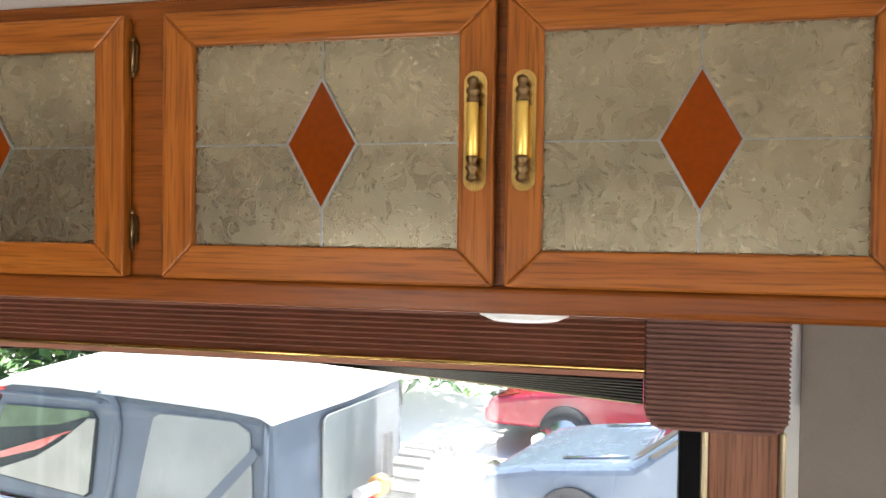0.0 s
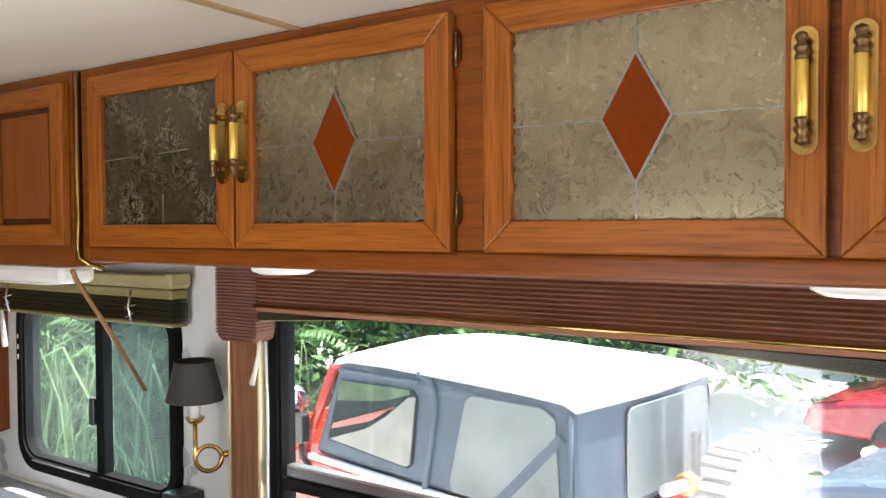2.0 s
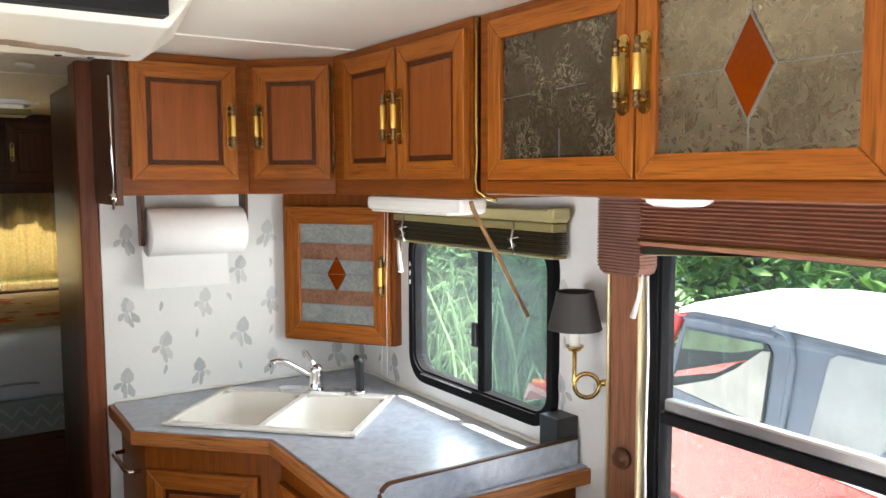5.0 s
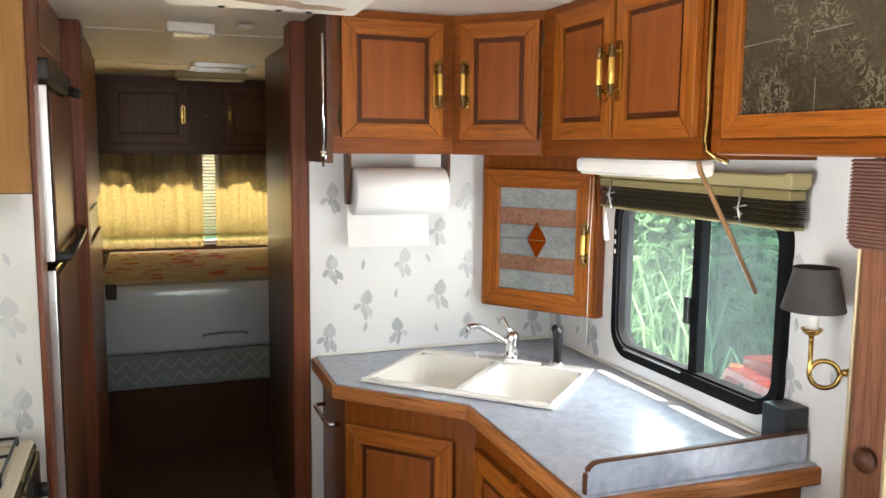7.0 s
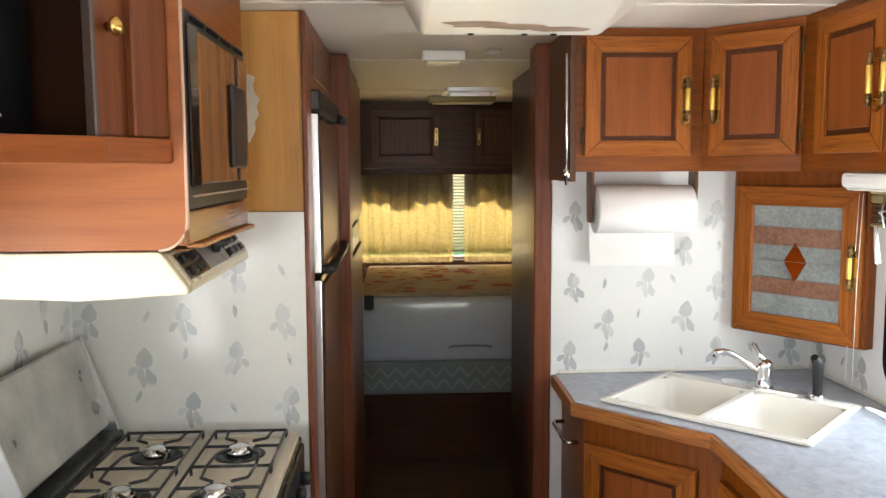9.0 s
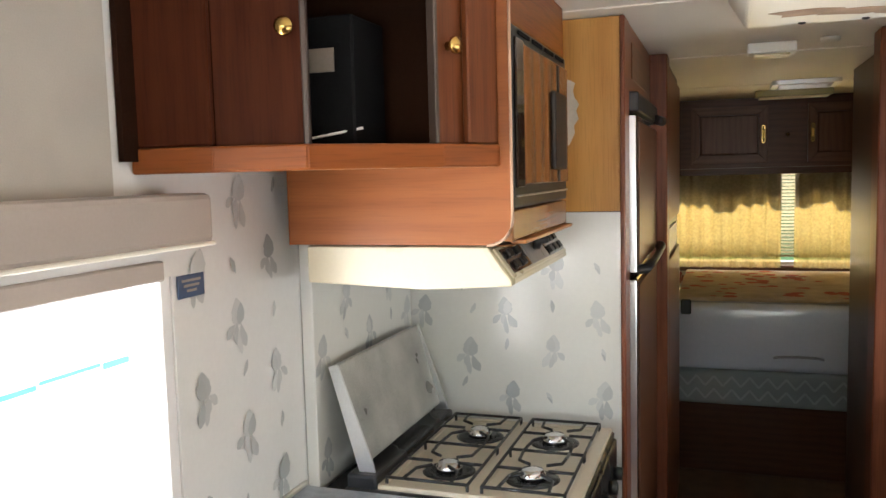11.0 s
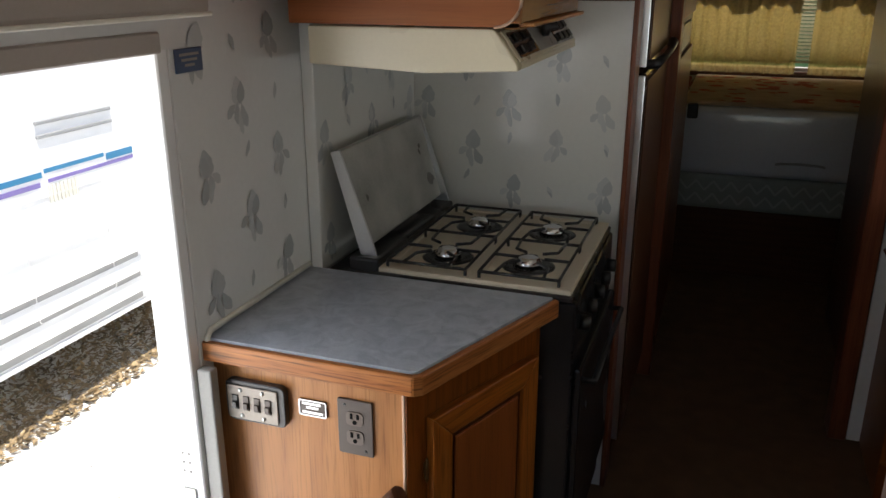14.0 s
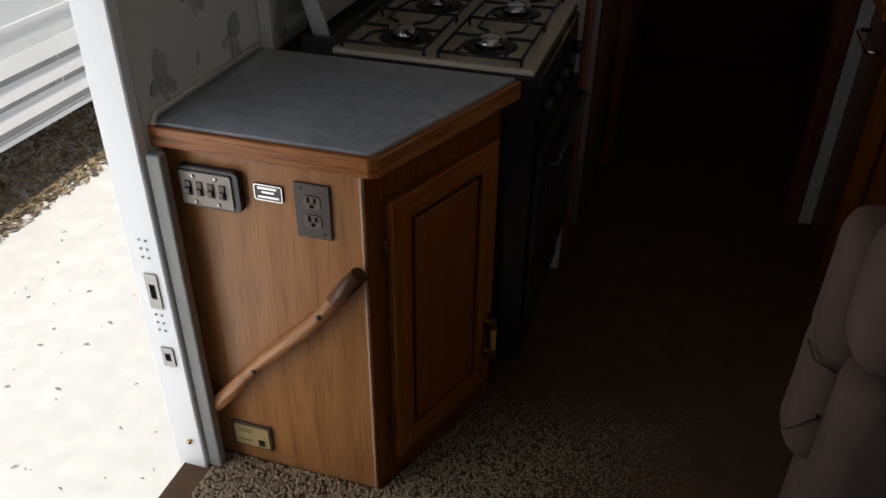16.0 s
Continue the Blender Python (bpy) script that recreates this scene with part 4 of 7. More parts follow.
# ---- pleated shade and its valance at the large window ----
def shade():
    s = thing("pleated_shade", (1.05, 0.8, 1.38), "brown pleated shade gathered under the cabinet", "window shade")
    bm = B()
    n, z1, z0 = 10, 1.53, 1.446
    prof = [(1.055 + (0.012 if i % 2 else 0.0), z1 - (z1 - z0) * i / (2 * n)) for i in range(2 * n + 1)]
    prof += [(1.10, z0), (1.10, z1)]
    k = len(prof)
    v = [(x, y, z) for y in (0.146, 1.480) for x, z in prof]
    f = [(i, (i + 1) % k, k + (i + 1) % k, k + i) for i in range(k)] + [tuple(range(k)), tuple(range(2 * k - 1, k - 1, -1))]
    add_faces(bm, v, f, grain=(0, 1, 0))
    part("pleats", bm, [SHADE], s)
    bm = B()
    tube(bm, [(1.054, 0.146, 1.4405), (1.054, 1.48, 1.4405)], 0.0038, 8)
    part("bottom_bar", bm, [BRASS], s, "thin brass bottom bar")
    bm = B()
    box(bm, (1.056, 0.146, 1.428), (1.10, 1.48, 1.4455), grain=(0, 1, 0), bevel=0.002)
    part("lower_batten", bm, [SHADE], s, "reddish brown batten")
    rows = 8
    for j in range(rows):
        bm = B()
        v, f = [], []
        for i in range(25):
            y = 0.147 + 1.333 * i / 24
            sag = 0.038 * max(0.0, (0.66 - y) / 0.54) + 0.022 * max(0.0, (y - 1.18) / 0.34)
            z = 1.427 - sag * (j + 1) / rows
            v += [(1.066, y, z), (1.096, y, z), (1.096, y, z - 0.0016), (1.066, y, z - 0.0016)]
        for i in range(24):
            f += [(4 * i + k, 4 * i + (k + 1) % 4, 4 * i + 4 + (k + 1) % 4, 4 * i + 4 + k) for k in range(4)]
        f += [(0, 1, 2, 3), (96, 97, 98, 99)]
        add_faces(bm, v, f)
        part("slat", bm, [BRASS_DULL if j == rows - 1 else OLIVE_DARK], s, "dull brass slat" if j == rows - 1 else "")
    bm = B()
    v = []
    for y, z in ((0.147, 1.391), (0.66, 1.427)):
        v += [(1.084, y, 1.4275), (1.092, y, 1.4275), (1.092, y, z), (1.084, y, z)]
    add_faces(bm, v, [(0, 1, 2, 3), (4, 5, 6, 7)] + [(k, (k + 1) % 4, 4 + (k + 1) % 4, 4 + k) for k in range(4)])
    part("folded_cloth", bm, [OLIVE_DARK], s, "dark olive folded cloth")
    for y0, y1 in ((1.483, 1.610), (-0.049, 0.143)):
        box_ = thing("valance_box", (1.09, (y0 + y1) / 2, 1.33), "ribbed brown cloth box at the end of the shade", "valance", "valance ends")
        bm = B()
        outline = [(y0 + 0.02, 1.356), (y1 - 0.02, 1.356), (y1 - 0.006, 1.363), (y1, 1.378), (y1, 1.533), (y0, 1.533), (y0, 1.378), (y0 + 0.006, 1.363)]
        add = [(p[0], p[1]) for p in outline]
        prism(bm, [(-y, z) for y, z in add], 0.0, 0.066, facing((1.13, 0, 0), (0, -1, 0)))
        part("core", bm, [VALANCE], box_)
        for i in range(24):
            z = 1.358 + i * 0.0073
            cut = 0.018 * max(0.0, 1 - i / 3) ** 2
            bm = B()
            box(bm, (1.059, y0 - 0.002 + cut, z), (1.128, y1 + 0.002 - cut, z + random.uniform(0.004, 0.0052)), bevel=0.0016)
            part("rib", bm, [VALANCE], box_)


PALE_BRASS = plain("pale_brass", (0.80, 0.66, 0.42), 0.3, 0.8, vary=0.15)
shade()
for y0, y1 in ((1.503, 1.612), (-0.055, 0.065)):
    post = thing("window_post", (1.1, (y0 + y1) / 2, 0.6), "brown wood window post with brass edge strips", "post", "window posts")
    b = B()
    box(b, (1.095, y0 + 0.012, 0.55), (XR - 0.001, y1 - 0.012, 1.357), grain=(0, 0, 1), bevel=0.003)
    part("board", b, [POST], post)
    for y in (y0 + 0.003, y1 - 0.011):
        b = B()
        box(b, (1.088, y, 0.55), (XR - 0.001, y + 0.008, 1.356), bevel=0.003)
        part("brass_strip", b, [PALE_BRASS], post, "polished brass strip")
    if y0 > 1:
        b = B()
        lathe(b, [(0.001, 0), (0.022, 0.002), (0.026, 0.014), (0.018, 0.024), (0.001, 0.028)], facing((1.094, 1.548, 0.93), (0, -1, 0)), 16)
        part("knob", b, [WALNUT], post, "dark round knob")
        b = B()
        tube(b, [(1.08, 1.475, 1.36), (1.078, 1.468, 1.2), (1.082, 1.476, 0.95), (1.08, 1.462, 0.60)], 0.003, 6)
        part("pull_cord", b, [WHITE], post, "grey pull cord")
        b = B()
        tube(b, [(1.075, 1.485, 1.362), (1.07, 1.492, 1.31), (1.07, 1.508, 1.265)], 0.007, 6, 0, I4, [0.003, 0.005, 0.007])
        part("cleat", b, [WHITE], post, "white cord cleat")


def sconce():
    s = thing("wall_sconce", (1.12, 1.66, 1.1), "brass wall sconce with a black pleated shade", "wall lamp")
    cx, cy = 1.045, 1.667
    d = Vector((0.75, -0.66, 0))
    bm = B()
    lathe(bm, [(0.063, 1.217), (0.0645, 1.219), (0.063, 1.223), (0.044, 1.302), (0.0455, 1.305), (0.044, 1.308), (0.0415, 1.306), (0.060, 1.220)], pose(cx, cy, 0), 36)
    part("shade", bm, [CANVAS], s, "black shade")
    bm = B()
    lathe(bm, [(0.013, 1.176), (0.0135, 1.23), (0.01, 1.25)], pose(cx, cy, 0), 14)
    part("candle", bm, [WHITE], s, "white candle sleeve")
    bm = B()
    lathe(bm, [(0.006, 1.162), (0.014, 1.166), (0.021, 1.174), (0.022, 1.178), (0.012, 1.176)], pose(cx, cy, 0), 16)
    o = Vector((cx, cy, 1.082)) + d * 0.029
    loop = [o + d * (-0.029 * math.cos(radians(k))) + Vector((0, 0, -0.029 * math.sin(radians(k)))) for k in range(0, 541, 20)]
    tube(bm, [Vector((cx, cy, 1.165))] + loop + [o + d * 0.045 + Vector((0, 0, 0.012)), Vector((XR - 0.02, cy - 0.07, 1.108))], 0.0055, 8)
    part("arm", bm, [BRASS], s)
    bm = B()
    lathe(bm, [(0.004, 0), (0.010, 0.004), (0.010, 0.012), (0.004, 0.016)], pose(*(o + d * 0.04 + Vector((0, 0, 0.0))), 0), 10)
    part("finial", bm, [BRASS], s)
    bm = B()
    prism(bm, rounded(0.045, 0.16, 0.02, 5), 0.0, 0.012, facing((XR - 0.013, cy - 0.06, 1.135), (0, -1, 0)), bevel=0.003)
    part("back_plate", bm, [BRASS], s)


sconce()
bx = thing("speaker_box", (1.08, 1.80, 0.852), "small black plastic box standing on the counter", "box")
b = B()
box(b, (1.068, 1.750, 0.852), (1.138, 1.822, 0.972), bevel=0.004, segs=2)
part("case", b, [BLACK], bx)
b = B()
lathe(b, [(0.005, 0), (0.008, 0.004), (0.004, 0.016)], facing((1.070, 1.832, 0.875), (0, -1, 0)), 10)
part("jack", b, [BLACK], bx)

# ---- stove side ----
def left_base():
    cab = thing("stove_side_cabinet", (-0.9, 1.65, 0.0), "oak base cabinet with a tan wood end panel", "cabinet")
    bm = B()
    pts = [(XL + 0.001, 1.466), (-0.735, 1.466), (-0.585, 1.86), (XL + 0.001, 1.86)]
    prism(bm, pts, 0.0, 0.808, grain=(0, 0, 1))
    part("body", bm, [TAN_PLY], cab)
    p, q = Vector((-0.735, 1.466, 0)), Vector((-0.585, 1.86, 0))
    d = (q - p).normalized()
    n = d.cross(Vector((0, 0, 1)))
    bm = B()
    m = facing(p, d)
    L = (q - p).length
    box(bm, (0.0, 0.0, 0.0005), (L, 0.806, 0.006), m, 0, (0, 1, 0))
    part("face_frame", bm, [OAK_DARK], cab)
    frame_door("cabinet_door", cab, facing(p + d * (L / 2 + 0.01) + n * 0.007 + Vector((0, 0, 0.40)), d), L - 0.08, 0.66, "panel", (L / 2 - 0.06, -0.18), [(-1, 0.22), (-1, -0.22)], 0.055)
    bm = B()
    box(bm, (-0.738, 1.462, 0.0), (-0.732, 1.468, 0.806), bevel=0.0015)
    part("corner_strip", bm, [PINKISH], cab, "pale corner strip")
    top = thing("stove_counter", (-0.9, 1.65, 0.81), "grey mottled laminate counter beside the stove", "counter")
    outline = [(XL + 0.001, 1.452), (-0.712, 1.452), (-0.704, 1.458), (-0.556, 1.862), (XL + 0.001, 1.862)]
    bm = B()
    prism(bm, outline, 0.812, 0.85)
    part("worktop", bm, [LAMINATE], top)
    bm = B()
    for a, c in ((outline[0], outline[1]), (outline[1], outline[2]), (outline[2], outline[3])):
        a, c = Vector((*a, 0)), Vector((*c, 0))
        box(bm, (-0.005, 0.807, 0.0005), ((c - a).length + 0.005, 0.846, 0.014), facing(a, c - a), 0, (1, 0, 0), 0.003, 2)
    part("edge_trim", bm, [EDGE], top, "oak edge trim")
    bm = B()
    tube(bm, [(XL + 0.006, 1.448, 0.815), (XL + 0.006, 1.448, 0.85), (XL + 0.006, 1.46, 0.862), (XL + 0.006, 1.85, 0.862)], 0.006, 8)
    part("seal_bead", bm, [CREAM], top, "pale edge bead")


left_base()
PANEL = facing((0, 1.4655, 0), (1, 0, 0))


def end_panel_things():
    sw = thing("switch_panel", (-1.03, 1.46, 0.70), "four rocker switches on a grey plate in a black box", "switch")
    bm = B()
    prism(bm, rounded(0.128, 0.085, 0.012, 5, -1.032, 0.728), 0.0, 0.016, PANEL, bevel=0.002)
    part("box", bm, [BLACK], sw)
    bm = B()
    prism(bm, rounded(0.108, 0.07, 0.004, 3, -1.036, 0.727), 0.0165, 0.020, PANEL, bevel=0.001)
    part("plate", bm, [GREY_PLATE], sw)
    for i in range(4):
        x = -1.072 + i * 0.0235
        bm = B()
        box(bm, (x - 0.0065, 0.713, 0.0195), (x + 0.0065, 0.743, 0.023), PANEL, bevel=0.001)
        box(bm, (x - 0.005, 0.717, 0.022), (x + 0.005, 0.730, 0.027), PANEL, bevel=0.001)
        part("rocker", bm, [BLACK if i == 0 else BROWN_PLATE], sw)
    for x, z in ((-1.06, 0.754), (-1.013, 0.754), (-1.06, 0.700), (-1.013, 0.700)):
        bm = B()
        lathe(bm, [(0.0045, 0), (0.004, 0.002), (0.001, 0.003)], PANEL @ pose(x, z, 0.020), 10)
        part("screw", bm, [ALU], sw)
    bd = thing("name_badge", (-0.917, 1.46, 0.73), "small bronze maker's badge with raised marks", "badge")
    bm = B()
    prism(bm, rounded(0.058, 0.034, 0.004, 3, -0.917, 0.733), 0.0, 0.003, PANEL)
    part("plate", bm, [BROWN_PLATE], bd)
    for x0, x1, z in ((-0.938, -0.90, 0.742), (-0.93, -0.905, 0.734), (-0.938, -0.896, 0.724)):
        bm = B()
        box(bm, (x0, z - 0.0022, 0.003), (x1, z + 0.0022, 0.0042), PANEL)
        part("raised_mark", bm, [ALU], bd)
    bm = B()
    ring(bm, rounded(0.057, 0.033, 0.004, 3, -0.917, 0.733), rounded(0.053, 0.029, 0.003, 3, -0.917, 0.733), 0.0031, 0.0045, PANEL)
    part("rim", bm, [ALU], bd)
    o = thing("outlet", (-0.83, 1.46, 0.71), "brown double electrical outlet plate", "outlet")
    bm = B()
    prism(bm, rounded(0.070, 0.114, 0.003, 2, -0.830, 0.710), 0.0, 0.005, PANEL, bevel=0.0015)
    part("plate", bm, [BROWN_PLATE], o)
    for z in (0.7295, 0.6905):
        bm = B()
        prism(bm, rounded(0.034, 0.028, 0.008, 4, -0.830, z), 0.0045, 0.0068, PANEL)
        sock = part("socket", bm, [SOCKET_BROWN], o)
        bm = B()
        for dx, h in ((-0.0065, 0.009), (0.0065, 0.007)):
            box(bm, (-0.830 + dx - 0.0024, z + 0.004 - h / 2, 0.0066), (-0.830 + dx + 0.0024, z + 0.006 + h / 2, 0.0078), PANEL)
        lathe(bm, [(0.0042, 0), (0.0042, 0.0012)], PANEL @ pose(-0.830, z - 0.007, 0.0066), 10)
        part("slots", bm, [SLOT_BLACK], sock)
    for x, z in ((-0.85, 0.756), (-0.81, 0.664)):
        bm = B()
        lathe(bm, [(0.003, 0), (0.002, 0.0015)], PANEL @ pose(x, z, 0.005), 8)
        part("screw", bm, [BLACK], o)
    st = thing("grab_stick", (-0.93, 1.45, 0.38), "varnished crooked wooden stick screwed on as a grab rail", "grab rail")
    bm = B()
    a, c = Vector((-1.122, 1.442, 0.15)), Vector((-0.735, 1.442, 0.598))
    pts, rad = [], []
    for i in range(15):
        k = i / 14
        p = a.lerp(c, k)
        p.z += 0.006 * math.sin(k * 7)
        p.x += 0.004 * math.sin(k * 11)
        pts.append(p)
        rad.append(0.016 + 0.002 * math.sin(k * 13) - (0.004 if i in (0, 14) else 0))
    tube(bm, pts, 0.016, 12, 0, I4, rad)
    part("stick", bm, [STICK], st)
    for k in (0.02, 0.36, 0.78):
        p = a.lerp(c, k)
        bm = B()
        lathe(bm, [(0.006, 0), (0.0055, 0.003), (0.001, 0.003)], facing((p.x, 1.4265, p.z + 0.004 * math.sin(k * 7)), (1, 0, 0)), 10)
        part("screw", bm, [BLACK], st)
    bm = B()
    tube(bm, [pts[12], pts[13], pts[14] + Vector((0.002, 0, 0.002))], 0.0168, 12, 0, I4, [0.0172, 0.0178, 0.0165])
    part("dark_tip", bm, [WALNUT], st, "bark-dark end of the stick")
    lp = thing("detector_plate", (-1.035, 1.46, 0.08), "brass-coloured gas detector plate near the floor", "detector")
    bm = B()
    prism(bm, rounded(0.10, 0.073, 0.004, 3, -1.035, 0.078), 0.0, 0.006, PANEL, bevel=0.0015)
    part("frame", bm, [BROWN_PLATE], lp)
    bm = B()
    prism(bm, rounded(0.086, 0.060, 0.003, 2, -1.035, 0.078), 0.0062, 0.0075, PANEL)
    part("face", bm, [GOLD_FACE], lp)
    bm = B()
    box(bm, (-1.018, 0.055, 0.0075), (-1.004, 0.072, 0.010), PANEL)
    part("button", bm, [BLACK], lp)
    bm = B()
    for z in (0.097, 0.090, 0.064):
        box(bm, (-1.068, z - 0.001, 0.0075), (-1.035, z + 0.001, 0.008), PANEL)
    part("print", bm, [BROWN_PLATE], lp)


end_panel_things()


def stove():
    x0, x1, y0, y1, z = -0.968, -0.520, 1.868, 2.402, 0.860
    s = thing("gas_stove", (-0.8, 2.07, 0.0), "four-burner gas stove with black wire grates and raised lid", "stove")
    bm = B()
    box(bm, (XL + 0.03, y0, 0.10), (x1 + 0.012, y1, z - 0.022), bevel=0.004)
    part("oven_body", bm, [BLACK_METAL], s, "black enamel oven body")
    bm = B()
    box(bm, (x1 + 0.013, y0 + 0.012, 0.22), (x1 + 0.03, y1 - 0.012, 0.68), bevel=0.006, segs=2)
    door = part("oven_door", bm, [BLACK_METAL], s)
    bm = B()
    tube(bm, [(x1 + 0.03, y0 + 0.05, 0.64), (x1 + 0.055, y0 + 0.05, 0.64), (x1 + 0.055, y1 - 0.05, 0.64), (x1 + 0.03, y1 - 0.05, 0.64)], 0.007, 8)
    part("handle", bm, [BLACK], door)
    for i in range(5):
        bm = B()
        lathe(bm, [(0.018, 0), (0.016, 0.02), (0.001, 0.022)], facing((x1 + 0.013, y0 + 0.08 + i * 0.098, 0.765), (0, 1, 0)), 14)
        part("knob", bm, [BLACK], s)
    bm = B()
    box(bm, (x0 - 0.07, y0 - 0.004, z - 0.022), (x1 + 0.006, y1 + 0.002, z - 0.006), bevel=0.004)
    part("skirt", bm, [BLACK_METAL], s, "black stove skirt")
    bm = B()
    ym = (y0 + y1) / 2
    xm = (x0 + x1) / 2
    box(bm, (x0 + 0.005, y0 + 0.006, z - 0.008), (x1, y1 - 0.004, z - 0.003), bevel=0.002)
    top = part("cooktop", bm, [BEIGE_PANEL], s, "almond enamel cooktop")
    for lo, hi in (((x0 + 0.005, y0 + 0.006), (x1, y0 + 0.020)), ((x0 + 0.005, y1 - 0.018), (x1, y1 - 0.004)), ((x0 + 0.005, y0 + 0.018), (x0 + 0.019, y1 - 0.016)), ((x1 - 0.028, y0 + 0.018), (x1, y1 - 0.016)), ((xm - 0.014, y0 + 0.018), (xm + 0.014, y1 - 0.016))):
        bm = B()
        box(bm, (*lo, z - 0.004), (*hi, z + 0.004), bevel=0.002)
        sub("rim_strip", bm, [BEIGE_PANEL], top)
    for cx in (x0 + 0.126, x1 - 0.126):
        for cy in (y0 + 0.145, y1 - 0.135):
            bm = B()
            lathe(bm, [(0.062, -0.002), (0.055, 0.001), (0.03, 0.0005), (0.028, -0.001)], pose(cx, cy, z - 0.001), 24)
            bn = part("burner", bm, [BLACK_METAL], s)
            bm = B()
            lathe(bm, [(0.03, 0.0), (0.031, 0.012), (0.026, 0.016), (0.024, 0.021), (0.012, 0.022), (0.001, 0.02)], pose(cx, cy, z - 0.001), 20)
            sub("burner_cap", bm, [CHROME], bn, "shiny burner cap")
    for gx0, gx1 in ((x0 + 0.022, xm - 0.016), (xm + 0.016, x1 - 0.03)):
        bm = B()
        zz = z + 0.018
        gy0, gy1 = y0 + 0.022, y1 - 0.02
        r = 0.0038
        tube(bm, [(gx0, gy0, zz), (gx1, gy0, zz), (gx1, gy1, zz), (gx0, gy1, zz), (gx0, gy0, zz)], r, 7)
        gm = (gy0 + gy1) / 2
        gxm = (gx0 + gx1) / 2
        tube(bm, [(gx0, gm, zz), (gx1, gm, zz)], r, 7)
        for cy in (y0 + 0.145, y1 - 0.135):
            for sgn in (-1, 1):
                far = gy0 if (sgn < 0 and cy < gm) else gy1 if (sgn > 0 and cy > gm) else gm
                tube(bm, [(gxm - 0.055, far, zz), (gxm - 0.05, cy + sgn * 0.055, zz), (gxm - 0.02, cy + sgn * 0.03, zz + 0.002)], r, 7)
                tube(bm, [(gxm + 0.055, far, zz), (gxm + 0.05, cy + sgn * 0.055, zz), (gxm + 0.02, cy + sgn * 0.03, zz + 0.002)], r, 7)
            tube(bm, [(gx0, cy, zz), (gxm - 0.03, cy, zz)], r, 7)
            tube(bm, [(gxm + 0.03, cy, zz), (gx1, cy, zz)], r, 7)
        for x, y in ((gx0, gy0), (gx1, gy0), (gx0, gy1), (gx1, gy1), (gx0, gm), (gx1, gm)):
            tube(bm, [(x, y, zz), (x, y, z - 0.002)], r, 7)
        part("grate", bm, [BLACK_METAL], s, "black wire grate")
    # lid, leaning back to the wall
    m = Matrix.Translation((x0 - 0.016, 0, z + 0.012)) @ Matrix.Rotation(radians(-16), 4, 'Y')
    bm = B()
    box(bm, (-0.022, y0 + 0.03, 0.03), (-0.002, y1 - 0.01, 0.262), m, bevel=0.004)
    lid = part("lid", bm, [LID], s, "grey stove lid tilted against the wall")
    for y in (y0 + 0.022, y1 - 0.009):
        bm = B()
        prism(bm, [(-0.024, -0.005), (0.012, -0.005), (0.014, 0.03), (-0.001, 0.262), (-0.024, 0.262)], y, y + 0.006, m @ Matrix(((1, 0, 0, 0), (0, 0, 1, 0), (0, 1, 0, 0), (0, 0, 0, 1))))
        sub("lid_bracket", bm, [ALU], lid, "bare metal lid bracket")
    bm = B()
    box(bm, (x0 - 0.066, y0, z - 0.01), (x0 + 0.006, y1, z + 0.024), bevel=0.006, segs=2)
    part("hinge_rail", bm, [BLACK_METAL], s, "black hinge rail")


LID = plain("worn_grey_lid", (0.46, 0.45, 0.42), 0.3, 0.45, vary=0.5, scale=55, relief=0.1)
stove()


